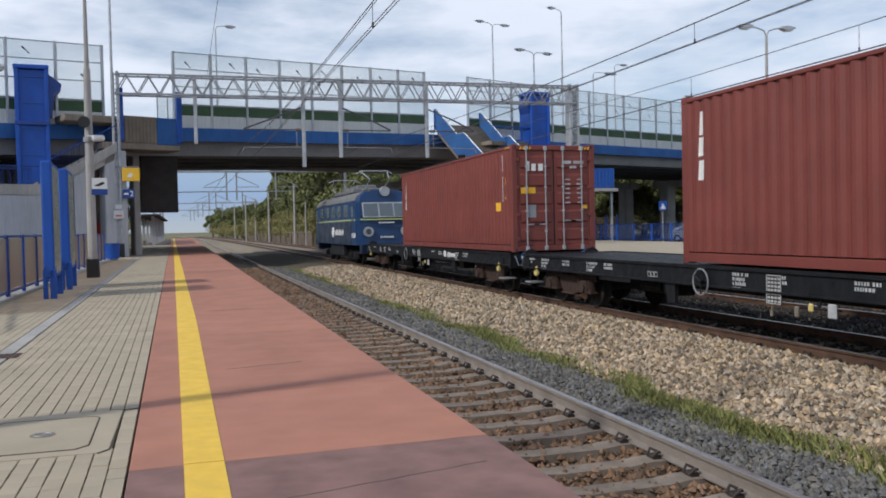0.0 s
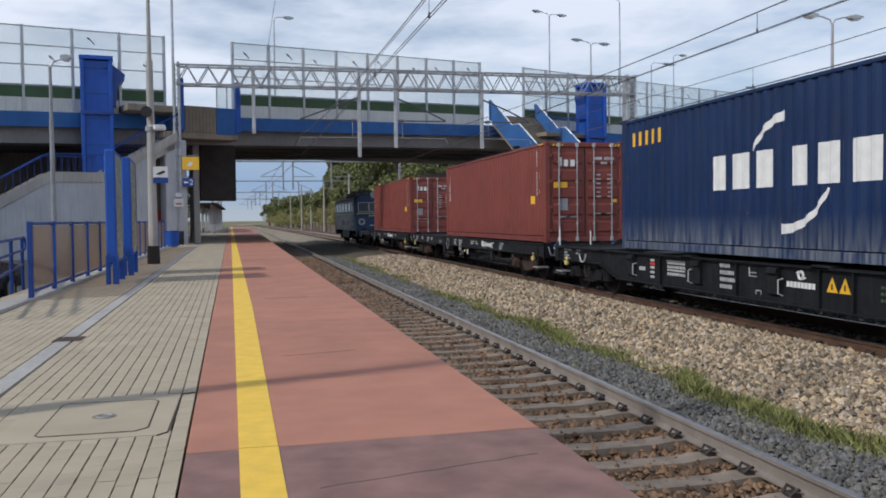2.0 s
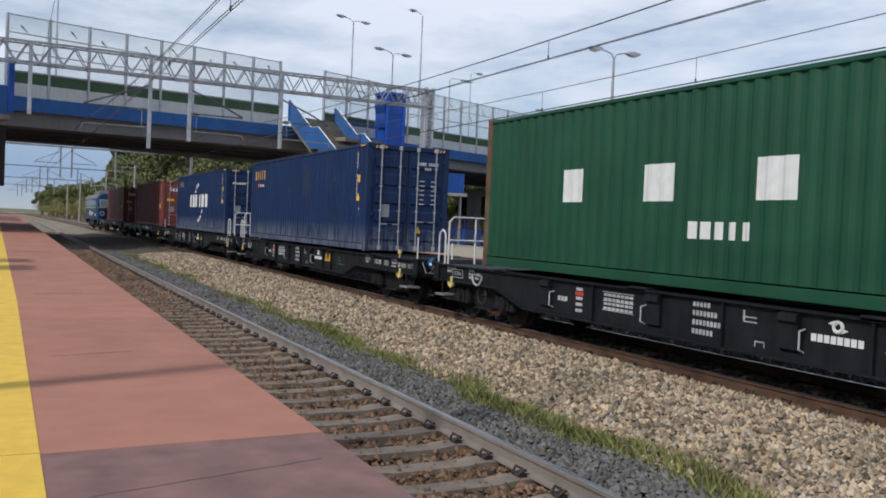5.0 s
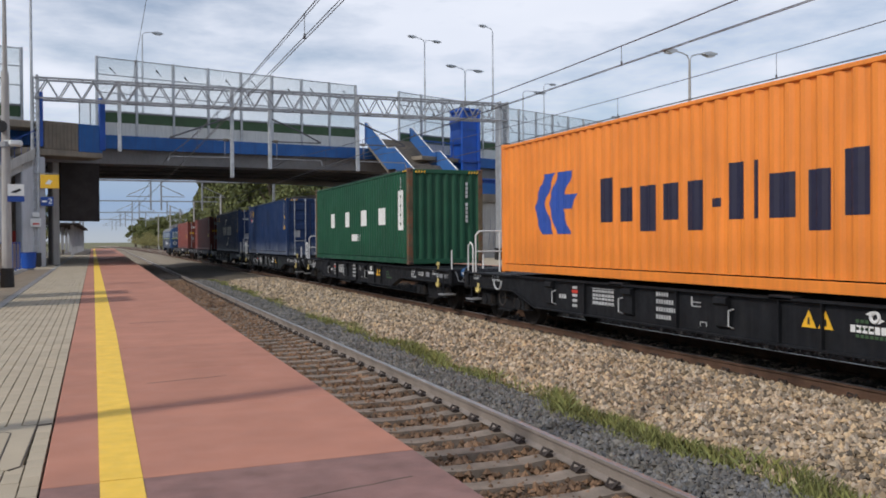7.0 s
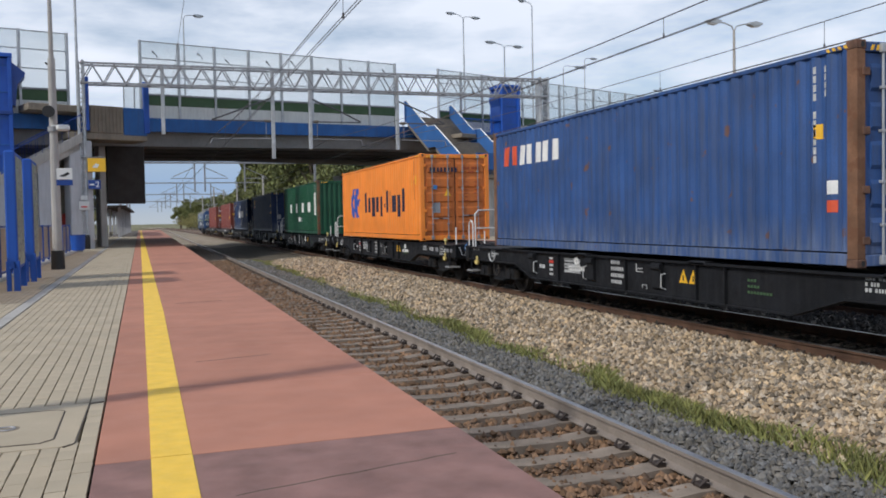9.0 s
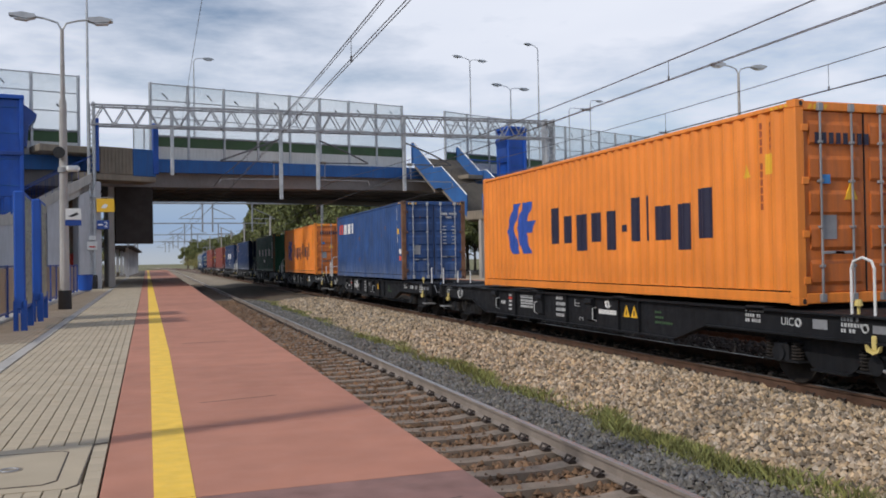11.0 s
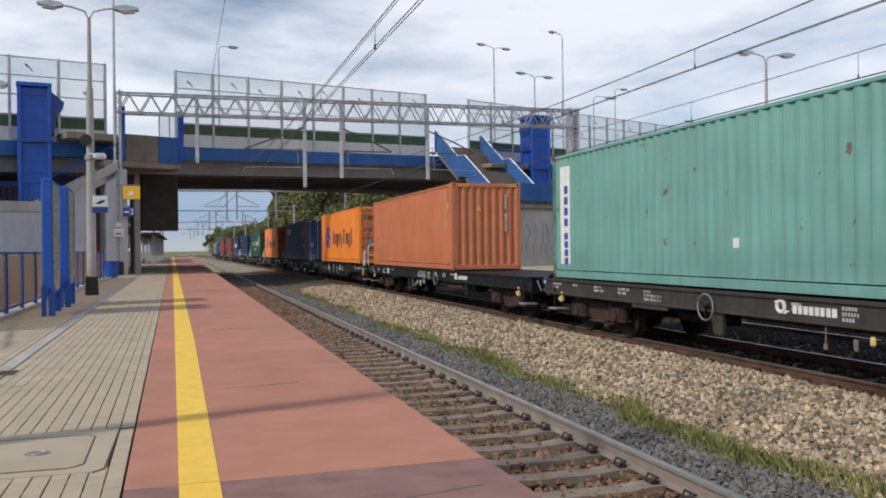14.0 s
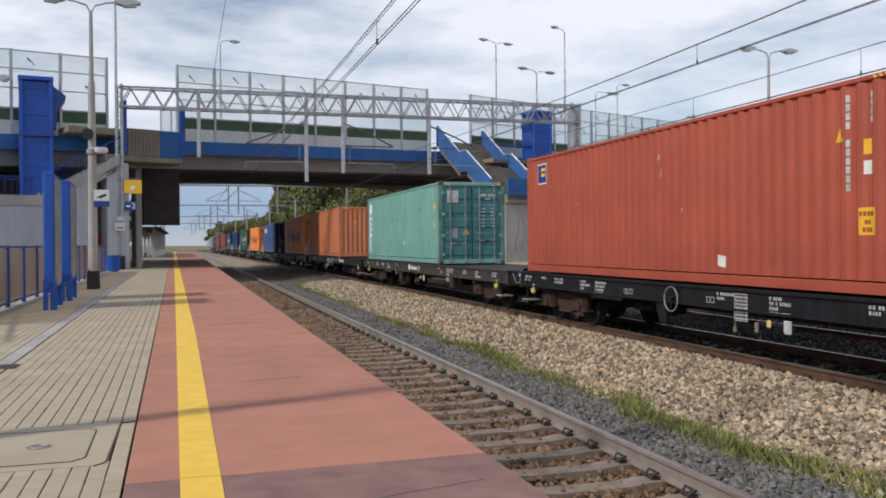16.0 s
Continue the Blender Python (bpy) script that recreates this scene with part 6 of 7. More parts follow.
def turq_marks():
    pl = MB()
    block(pl, "side", 0.66, 1.47, 0.50, 2.26)
    lt = MB()
    for i in range(4):
        block(lt, "side", 0.66, 2.05 - i * 0.25, 0.22, 0.18)
        block(lt, "side", 0.66, 0.98 - i * 0.19, 0.22, 0.15)
    st = MB()
    block(st, "side", 7.1, 0.77, 0.2, 0.16)
    return common(M["faded_white"]) + [("white_panel", WHITE, pl), ("brand_marking", BLUE_INK, proud(lt)), ("sticker", WHITE, st), plate("side", 11.5, 2.05, 0.12, 0.2, YEL), warn("side", 11.45, 1.45), plate("rear", 0.5, 2.37, 0.4, 0.42, M["faded_white"]), warn("rear", 0.98, 1.15, 0.24)]


def red_marks():
    a, b = MB(), MB()
    block(a, "side", 0.92, 2.43, 0.40, 0.44)
    block(b, "side", 0.94, 2.53, 0.28, 0.08, 0.04)
    block(b, "side", 0.94, 2.40, 0.24, 0.08, 0.04)
    bo, sc = MB(), MB()
    block(bo, "side", 0.92, 2.43, 0.46, 0.50)
    for s, z, hh in ((2.9, 1.95, 0.22), (2.95, 1.6, 0.12), (6.4, 2.3, 0.10), (6.45, 2.0, 0.16), (7.2, 1.3, 0.09), (9.1, 2.2, 0.14)):
        block(sc, "side", s, z, 0.02, hh, 0.015)
    st = MB()
    poly(st, "side", [(8.26, 0.34), (8.44, 0.30), (8.46, 0.48), (8.28, 0.52)])
    wr = MB()
    for z, ws in ((1.08, (0.04, 0.035, 0.04, 0.035, 0.03)), (0.97, (0.04, 0.035)), (0.87, (0.035, 0.04, 0.035))):
        q = 11.55 - (sum(ws) + 0.012 * len(ws)) / 2
        for w in ws:
            block(wr, "side", q + w / 2, z, w, 0.06)
            q += w + 0.012
    return common(c=0.24) + [("plate_writing", RUST_INK, proud(wr)), ("logo_border", WHITE, bo), ("logo_plate", M["blue_dark"], proud(a)), ("logo_figure", YEL, proud(b, 0.008)), ("scratch", M["faded_white"], sc), ("sticker", WHITE, st), plate("side", 11.55, 0.98, 0.28, 0.36, YEL), warn("side", 11.05, 2.16, 0.20), plate("side", 11.55, 1.95, 0.12, 0.2, YEL), plate("side", 11.55, 1.68, 0.12, 0.18, WHITE)]


DECK = 1.14


def wagon_marks(parent, y, xs, zs, n, seed):
    rng = random.Random(seed)
    for i in range(n):
        a = y + (rng.random() - 0.5) * 0.2
        mb = MB()
        rows = rng.choice((1, 2, 2, 3, 4))
        for r in range(rows):
            w = rng.uniform(0.18, 0.5)
            z = zs + 0.08 - r * 0.075
            k = 0.0
            while k < w:
                q = rng.uniform(0.022, 0.045)
                mb.box(xs - 0.003, xs + 0.003, a - k - q, a - k, z, z + 0.05)
                k += q + rng.choice((0.02, 0.02, 0.025, 0.06))
        tagged(part("stencil", mb, M["faded_white"], parent), kind="stuff")
        y -= rng.uniform(0.7, 1.4)


def wheelset(parent, y):
    w = MB()
    for sx in (-1, 1):
        w.rod((sx * 0.70, 0, 0), (sx * 0.835, 0, 0), 0.455, 28).rod((sx * 0.67, 0, 0), (sx * 0.70, 0, 0), 0.485, 28).rod((sx * 0.835, 0, 0), (sx * 0.9, 0, 0), 0.12, 12)
        for k in range(6):
            a = k * math.pi / 3
            w.rod((sx * 0.84, 0.28 * math.cos(a), 0.28 * math.sin(a)), (sx * 0.845, 0.28 * math.cos(a), 0.28 * math.sin(a)), 0.06, 8)
    w.rod((-0.7, 0, 0), (0.7, 0, 0), 0.085, 10)
    ob = part("wheelset", w, M["bogie"], parent, "steel wheels on an axle")
    ob.matrix_parent_inverse = Matrix.Translation((0, y, 0.455))
    WHEELS.append(ob)
    return ob


WHEELS = []


def bogie(parent, y, dusty):
    """A two-axle bogie: pressed side frames, axle boxes between paired coil springs."""
    m = M["bogie_rust"] if dusty else M["underframe"]
    fr = MB()
    for sx in (-1, 1):
        x = sx * 1.0
        fr.prism([(y - 1.38, 0.60), (y - 1.34, 0.74), (y - 0.55, 0.76), (y - 0.42, 0.70), (y + 0.42, 0.70), (y + 0.55, 0.76), (y + 1.34, 0.74), (y + 1.38, 0.60), (y + 0.62, 0.60), (y + 0.42, 0.34), (y + 0.3, 0.27), (y - 0.3, 0.27), (y - 0.42, 0.34), (y - 0.62, 0.60)], "x", x - 0.03, x + 0.03)
        fr.bev(x - 0.10, x + 0.10, y - 1.36, y - 0.5, 0.73, 0.765, 0.008).bev(x - 0.10, x + 0.10, y + 0.5, y + 1.36, 0.73, 0.765, 0.008).bev(x - 0.10, x + 0.10, y - 0.34, y + 0.34, 0.25, 0.285, 0.008)
    fr.bev(-0.95, 0.95, y - 0.22, y + 0.22, 0.35, 0.72, 0.03)
    b = part("bogie_frame", fr, m, parent)
    for sx in (-1, 1):
        for dy in (-0.9, 0.9):
            bx = MB().bev(sx * 1.02 - 0.13, sx * 1.02 + 0.13, y + dy - 0.15, y + dy + 0.15, 0.32, 0.62, 0.04).rod((sx * 1.05, y + dy, 0.455), (sx * 1.18, y + dy, 0.455), 0.125, 12).bev(sx * 1.04 - 0.1, sx * 1.04 + 0.1, y + dy - 0.38, y + dy + 0.38, 0.325, 0.36, 0.01)
            part("axle_box", bx, m, b)
            for e in (-0.27, 0.27):
                sp = MB()
                for k in range(6):
                    sp.ring((sx * 1.05, y + dy + e, 0.385 + 0.045 * k), "z", 0.078, 0.016, 10)
                part("spring", sp.rod((sx * 1.05, y + dy + e, 0.36), (sx * 1.05, y + dy + e, 0.62), 0.05, 8), M["bogie"] if not dusty else m, b)
    part("brake_block", MB().bev(-0.9, -0.7, y - 0.42, y - 0.34, 0.3, 0.62, 0.02).bev(-0.9, -0.7, y + 0.34, y + 0.42, 0.3, 0.62, 0.02), M["bogie"], b)
    for dy in (-0.9, 0.9):
        wheelset(parent, y + dy)


def buffers(parent, y, s, blue=False):
    for sx in (-1, 1):
        if blue:
            part("buffer_housing", MB().rod((sx * 0.875, y - s * 0.46, 1.02), (sx * 0.875, y - s * 0.12, 1.02), 0.13, 14).bev(sx * 0.875 - 0.16, sx * 0.875 + 0.16, y - s * 0.1, y - s * 0.05, 0.84, 1.20, 0.02), M["buffer_blue"], parent, "blue painted buffer housing")
            part("housing_mark", MB().box(sx * 0.875 - 0.136, sx * 0.875 - 0.128, y - s * 0.34, y - s * 0.22, 0.985, 1.045), M["white"], parent)
        part("buffer", MB().rod((sx * 0.875, y - s * 0.42, 1.02), (sx * 0.875, y - s * 0.05, 1.02), 0.10, 14).rod((sx * 0.875, y - s * 0.05, 1.02), (sx * 0.875, y, 1.02), 0.22, 18), M["underframe"], parent)
    part("coupling", MB().rod((0, y - s * 0.5, 0.98), (0, y, 0.95), 0.05, 8).ring((0, y - s * 0.05, 0.88), "x", 0.12, 0.03, 12), M["bogie"], parent)
    part("brake_hose", MB().tube([(0.3, y - s * 0.45, 0.9), (0.3, y - s * 0.2, 0.75), (0.3, y, 0.62), (0.3, y + s * 0.05, 0.8)], 0.025, 6), M["black"], parent)
    part("step_plate", MB().bev(-1.38, -1.02, y - s * 0.95 - 0.2, y - s * 0.95 + 0.2, 0.42, 0.46, 0.008), M["steel"], parent, "bright worn step plate")
    part("step_hanger", MB().rod((-1.3, y - s * 0.95, 0.45), (-1.3, y - s * 0.95, 1.0), 0.02, 6).rod((-1.1, y - s * 0.95, 0.45), (-1.1, y - s * 0.95, 1.0), 0.02, 6), M["underframe"], parent)
    part("tow_hook", MB().bev(-1.32, -1.27, y - s * 1.35 - 0.035, y - s * 1.35 + 0.035, 0.66, 0.85, 0.015).prism([(y - s * 1.35 - 0.12, 0.735), (y - s * 1.35 - 0.10, 0.655), (y - s * 1.35, 0.615), (y - s * 1.35 + 0.10, 0.655), (y - s * 1.35 + 0.12, 0.735), (y - s * 1.35 + 0.07, 0.68), (y - s * 1.35, 0.66), (y - s * 1.35 - 0.07, 0.68)], "x", -1.33, -1.28), M["hook"], parent, "pale yellow painted tow hook")
    part("coupler_grip", MB().tube([(-1.2, y - s * 0.32, 1.05), (-1.2, y - s * 0.1, 0.82), (-0.75, y - s * 0.1, 0.82)], 0.012, 6), M["galv_dark"], parent)


def flat_wagon(L, dusty, seed, wheel_y=1.7, table_y=0.0, lever_y=-1.0, logo_y=-3.4):
    """A flat wagon with a plain deep side beam. Origin on the rails in mid-length."""
    t = thing("flat_wagon", "black flat container wagon with white lettering and brown bogies" if not dusty else "dusty grey-black flat container wagon with brown bogies", "railway wagon", group="wagons of the train")
    h = L / 2 - 0.45
    m = M["underframe_grey"] if dusty else M["underframe"]
    for sx in (-1, 1):
        x = sx * 1.26
        part("side_beam", MB().prism([(x - 0.06, DECK - 0.36), (x + 0.06, DECK - 0.36), (x + 0.06, DECK - 0.33), (x + sx * 0.0 + 0.012, DECK - 0.32), (x + 0.012, DECK - 0.06), (x + 0.06, DECK - 0.05), (x + 0.06, DECK), (x - 0.06, DECK), (x - 0.06, DECK - 0.05), (x - 0.012, DECK - 0.06), (x - 0.012, DECK - 0.32), (x - 0.06, DECK - 0.33)], "y", -h, h), m, t)
    part("side_plate", MB().box(-1.285, -1.265, -h, h, DECK - 0.34, DECK - 0.03), m, t)
    for e in (-1, 1):
        part("end_beam", MB().bev(-1.3, 1.3, e * h, e * (h - 0.18), DECK - 0.42, DECK, 0.02), m, t)
        buffers(t, e * L / 2, e, e < 0)
        bogie(t, e * (h - 2.25), True)
    fl = MB()
    y = -h + 0.2
    while y < h - 0.3:
        fl.bev(-1.22, 1.22, y, y + 0.55, DECK - 0.06, DECK - 0.02, 0.006)
        y += 0.58
    parts("deck_board", fl, m, t)
    part("centre_beam", MB().bev(-0.35, 0.35, -h, h, DECK - 0.55, DECK - 0.08, 0.02), m, t)
    for yy in (-h * 0.35, h * 0.38):
        part("brake_gear", MB().bev(-0.7, -0.3, yy - 0.3, yy + 0.3, 0.46, 0.78, 0.04).rod((-0.6, yy + 0.3, 0.60), (-0.6, yy + 1.1, 0.60), 0.13, 12), M["underframe"], t)
        part("truss_leg", MB().prism([(yy - 1.1, DECK - 0.34), (yy - 0.75, DECK - 0.34), (yy - 0.85, 0.42), (yy - 1.1, 0.42)], "x", -1.27, -1.2), m, t)
    BW = wheel_y
    wh = part("handbrake_wheel", MB().ring((-1.36, BW, 0.86), "x", 0.22, 0.014, 20), M["galv_dark"], t, "grey handbrake wheel")
    sp = MB()
    for k in range(3):
        a = k * 2 * math.pi / 3 + 0.5
        sp.rod((-1.36, BW, 0.86), (-1.36, BW + 0.22 * math.cos(a), 0.86 + 0.22 * math.sin(a)), 0.014, 6)
    part("spoke", sp.rod((-1.26, BW, 0.86), (-1.38, BW, 0.86), 0.03, 8), M["underframe"], wh)
    lv = part("lever_shaft", MB().rod((-1.3, lever_y + 0.45, 0.62), (-1.3, lever_y - 0.45, 0.64), 0.02, 6).rod((-1.28, lever_y, 0.62), (-1.2, lever_y, 0.8), 0.025, 6), M["underframe"], t)
    part("lever_weight", MB().bev(-1.34, -1.30, lever_y - 0.40, lever_y - 0.24, 0.52, 0.72, 0.015), M["faded_white"], lv, "pale change-over weight")
    part("lever_grip", MB().bev(-1.35, -1.30, lever_y + 0.05, lever_y + 0.14, 0.58, 0.70, 0.02), M["hook"], lv, "yellow lever grip")
    part("lever_plate", MB().bev(-1.35, -1.31, lever_y + 0.34, lever_y + 0.42, 0.48, 0.64, 0.015), M["concrete_dark"], lv)
    part("drain_valve", MB().rod((-1.27, lever_y + 1.0, 0.80), (-1.27, lever_y + 1.0, 0.50), 0.012, 6).rod((-1.27, lever_y + 1.0, 0.52), (-1.27, lever_y + 1.0, 0.44), 0.03, 8), M["concrete_dark"], t)
    part("weight_table", MB().box(-1.30, -1.287, table_y - 0.17, table_y + 0.17, 0.62, 1.06), M["underframe_grey"], t)
    tb = MB()
    for i in range(7):
        for k in range(4):
            tb.box(-1.304, -1.299, table_y - 0.145 + 0.076 * k, table_y - 0.145 + 0.076 * k + 0.05, 0.65 + i * 0.056, 0.68 + i * 0.056)
    for z in (0.625, 1.045):
        tb.box(-1.304, -1.299, table_y - 0.165, table_y + 0.165, z, z + 0.012)
    for y in (-0.165, 0.153):
        tb.box(-1.304, -1.299, table_y + y, table_y + y + 0.012, 0.625, 1.057)
    tagged(part("stencil", tb, M["faded_white"], t), kind="stuff")
    bx = MB()
    for y, n in ((wheel_y + 1.75, 3), (table_y + 0.85, 2)):
        for i in range(n):
            for z in (0.86, 0.95):
                bx.box(-1.292, -1.286, y - 0.12 * i, y - 0.12 * i + 0.1, z, z + 0.012)
            for e in (0, 0.09):
                bx.box(-1.292, -1.286, y - 0.12 * i + e, y - 0.12 * i + e + 0.01, 0.86, 0.962)
    tagged(part("stencil", bx, M["faded_white"], t), kind="stuff")
    part("number_panel", MB().box(-1.296, -1.285, 4.2, 5.5, 0.70, DECK - 0.34), m, t)
    lg = MB()
    for k, w in enumerate((0.08, 0.08, 0.08, 0.085, 0.085, 0.08, 0.085, 0.09)):
        lg.box(-1.292, -1.286, logo_y - 0.26 - 0.112 * k - w, logo_y - 0.26 - 0.112 * k, DECK - 0.25, DECK - 0.13)
    lg.ring((-1.289, logo_y, DECK - 0.16), "x", 0.085, 0.03, 12)
    for o in ([(0.16, -0.10), (0.06, -0.06), (-0.06, -0.08), (0.06, -0.13)], [(-0.19, -0.22), (-0.08, -0.27), (0.06, -0.25), (-0.06, -0.20)]):
        lg.prism([(logo_y + a, DECK + b) for a, b in o], "x", -1.292, -1.286)
    part("operator_logo", lg, M["white"], t, "white operator logo as plain shapes")
    if seed == 56:
        for k in range(2):
            for i in range(3):
                part("paper_label", MB().box(-1.293, -1.286, 6.02 + 0.18 * k, 6.19 + 0.18 * k, DECK - 0.29 + 0.085 * i, DECK - 0.21 + 0.085 * i), M["panel_white"], t, "white paper label")
    wagon_marks(t, h - 0.4, -1.288, DECK - 0.22, 5, seed)
    wagon_marks(t, h * 0.1, -1.288, DECK - 0.22, 2, seed + 50)
    wagon_marks(t, -BW, -1.288, DECK - 0.22, 5, seed + 90)
    return t


def belly_wagon(L, seed, flip=1, belly=(5.15, 6.2, 3.85, 4.75), logo_y=-1.47, tri_y=-2.2):
    """A container wagon with a fish-bellied side beam."""
    t = thing("container_wagon", "black container wagon with fish-bellied side beams and white lettering", "railway wagon", group="wagons of the train")
    h = L / 2 - 0.45
    m = M["underframe"]
    rf, qf, rr, qr = belly
    r = (rf + rr) / 2
    for sx in (-1, 1):
        x = sx * 1.22
        o = [(-h, DECK - 0.38), (-qr, DECK - 0.38), (-rr, 0.47), (rf, 0.47), (qf, DECK - 0.38), (h, DECK - 0.38), (h, DECK - 0.06), (-h, DECK - 0.06)]
        part("side_beam", MB().prism(o, "x", x - 0.01, x + 0.01), m, t)
        fl = MB()
        pts = o[:6]
        for a, b in zip(pts, pts[1:]):
            fl.prism([(a[0], a[1] - 0.025), (b[0], b[1] - 0.025), (b[0], b[1]), (a[0], a[1])], "x", x - 0.08, x + 0.08)
        fl.box(x - 0.08, x + 0.08, -h, h, DECK - 0.08, DECK - 0.05)
        part("flange", fl, m, t)
        rb = MB()
        for y in (-2.7, -1.95, 0.27, 3.1):
            rb.bev(x - 0.07, x + 0.07, y - 0.014, y + 0.014, 0.47, DECK - 0.06, 0.003)
        parts("stiffener", rb, m, t)
    for e in (-1, 1):
        part("end_beam", MB().bev(-1.3, 1.3, e * h, e * (h - 0.22), DECK - 0.45, DECK - 0.02, 0.03), m, t)
        buffers(t, e * L / 2, e, e < 0)
        bogie(t, e * (h - 1.9), False)
        part("end_deck", MB().bev(-1.2, 1.2, e * (h - 0.2), e * (h - 2.6), DECK - 0.10, DECK - 0.06, 0.01), m, t)
    for yy in (-6.0, -2.0, 2.0, 6.0):
        part("cross_member", MB().bev(-1.2, 1.2, yy - 0.14, yy + 0.14, DECK - 0.35, DECK - 0.03, 0.02), m, t)
        part("container_lock", MB().bev(-1.30, -1.05, yy - 0.22, yy + 0.22, DECK - 0.09, DECK - 0.02, 0.015), m, t)
    part("centre_beam", MB().bev(-0.3, 0.3, -h, h, 0.52, DECK - 0.1, 0.03), m, t)
    for yy, e in ((4.45, -0.2), (1.62, 0.22), (-0.82, -0.2)):
        part("tread", MB().prism([(-1.23, 1.06), (-1.33, 1.02), (-1.34, 0.94), (-1.29, 0.90), (-1.29, 0.60), (-1.23, 0.56)], "y", yy - 0.14, yy + 0.14), m, t, "black pressed step housing")
        part("grip_bar", MB().tube([(-1.24, yy + e, 0.86), (-1.33, yy + e, 0.84), (-1.33, yy + e, 0.62), (-1.24, yy + e, 0.58)], 0.013, 6), M["faded_white"], t, "grimy white grab bar")
    for k in range(2):
        ty = tri_y - 0.28 * k
        part("warning_triangle", MB().prism([(ty - 0.125, 0.73), (ty + 0.125, 0.73), (ty, 0.96)], "x", -1.238, -1.233), M["yellow"], t, "yellow warning triangle")
        part("triangle_figure", MB().prism([(ty - 0.02, 0.77), (ty + 0.02, 0.77), (ty + 0.012, 0.86), (ty - 0.012, 0.86)], "x", -1.241, -1.2385), M["black"], t)
    lg = MB()
    for k in range(8):
        lg.box(-1.238, -1.233, logo_y + 0.36 - 0.09 * k - 0.072, logo_y + 0.36 - 0.09 * k, 0.74, 0.83)
    lg.ring((-1.235, logo_y, 0.94), "x", 0.06, 0.022, 12)
    for o in ([(0.14, 0.97), (0.06, 1.01), (-0.05, 1.0), (0.04, 0.95)], [(-0.14, 0.91), (-0.06, 0.87), (0.05, 0.88), (-0.04, 0.93)]):
        lg.prism([(logo_y + a, b) for a, b in o], "x", -1.238, -1.233)
    part("operator_logo", lg, M["white"], t, "white operator logo as plain shapes")
    # the weight grid, the number block and small stencils, as plain bars and boxes
    gr = MB()
    for i in range(4):
        for k in range(7):
            gr.box(-1.238, -1.233, 2.14 + 0.105 * k, 2.14 + 0.105 * k + 0.08, 0.70 + 0.07 * i, 0.74 + 0.07 * i)
    for z in (0.685, 0.83, 0.97):
        gr.box(-1.238, -1.233, 2.12, 2.88, z, z + 0.01)
    for i, n in enumerate((5, 7, 8, 6)):
        for k in range(n):
            gr.box(-1.238, -1.233, 0.86 - 0.068 * k - 0.046, 0.86 - 0.068 * k, 0.95 - 0.125 * i, 1.02 - 0.125 * i)
    for k in range(3):
        gr.box(-1.238, -1.233, 4.05 - 0.1 * k, 4.05 - 0.1 * k + 0.075, 0.72, 0.80)
    for z in (0.58, 0.68, 0.78, 0.93):
        gr.box(-1.238, -1.233, 3.42, 3.60, z, z + 0.05)
    gr.box(-1.238, -1.233, -0.28, -0.06, 0.90, 0.915).box(-1.238, -1.233, -0.28, -0.06, 0.84, 0.855).box(-1.238, -1.233, -0.08, -0.05, 0.86, 0.99)
    gr.box(-1.238, -1.233, -0.42, -0.26, 0.61, 0.622).box(-1.238, -1.233, -0.42, -0.408, 0.55, 0.622).box(-1.238, -1.233, -0.272, -0.26, 0.55, 0.622)
    tagged(part("stencil", gr, M["faded_white"], t), kind="stuff")
    part("red_stencil", MB().box(-1.238, -1.233, 3.40, 3.62, 0.85, 0.91), M["red"], t)
    gn = MB()
    for i, n in enumerate((3, 4, 8)):
        for k in range(n):
            gn.box(-1.238, -1.233, -3.2 - 0.07 * k - 0.05, -3.2 - 0.07 * k, 0.86 - 0.09 * i, 0.90 - 0.09 * i)
    tagged(part("stencil", gn, M["panel_green"], t, "faint green stencil"), kind="stuff")
    part("hose_ring", MB().tube([(-1.3, h - 2.0 + 0.2 * math.cos(a), 0.95 + 0.2 * math.sin(a)) for a in [math.pi * (1.0 + k / 10) for k in range(11)]], 0.02, 6), M["faded_white"], t)
    part("release_ring", MB().ring((-1.2, h - 2.05, 0.56), "x", 0.17, 0.012, 18).rod((-1.2, h - 2.05, 0.56), (-1.0, h - 2.05, 0.56), 0.02, 6), M["underframe_grey"], t, "grey release ring")
    wagon_marks(t, h - 0.5, -1.234, DECK - 0.22, 2, seed)
    lettering("UIC", 0.16, t, M["faded_white"], pose(-1.236, -h + 2.52, DECK - 0.22, 90, 0, -90))
    lettering("Sp", 0.19, t, M["faded_white"], pose(-1.236, -h + 0.28, DECK - 0.22, 90, 0, -90))
    if seed == 28:
        lettering("R 75m", 0.11, t, M["faded_white"], pose(-1.236, h - 1.05, DECK - 0.22, 90, 0, -90))
        bx = MB()
        for z in (DECK - 0.305, DECK - 0.145):
            bx.box(-1.238, -1.233, h - 1.28, h - 0.82, z, z + 0.012)
        for y in (h - 1.28, h - 0.832):
            bx.box(-1.238, -1.233, y, y + 0.012, DECK - 0.305, DECK - 0.133)
        part("letter_box", bx, M["faded_white"], t)
    pl = MB().box(-1.238, -1.233, -h + 0.42, -h + 0.98, DECK - 0.27, DECK - 0.17).box(-1.238, -1.233, -h + 1.75, -h + 2.02, DECK - 0.28, DECK - 0.15)
    parts("stencil_plate", pl, M["galv_dark"], t)
    part("stencil_ring", MB().ring((-1.236, -h + 1.1, DECK - 0.22), "x", 0.05, 0.012, 12), M["faded_white"], t)
    part("stencil_ring", MB().ring((-1.236, -h + 2.3, DECK - 0.22), "x", 0.05, 0.016, 12), M["faded_white"], t)
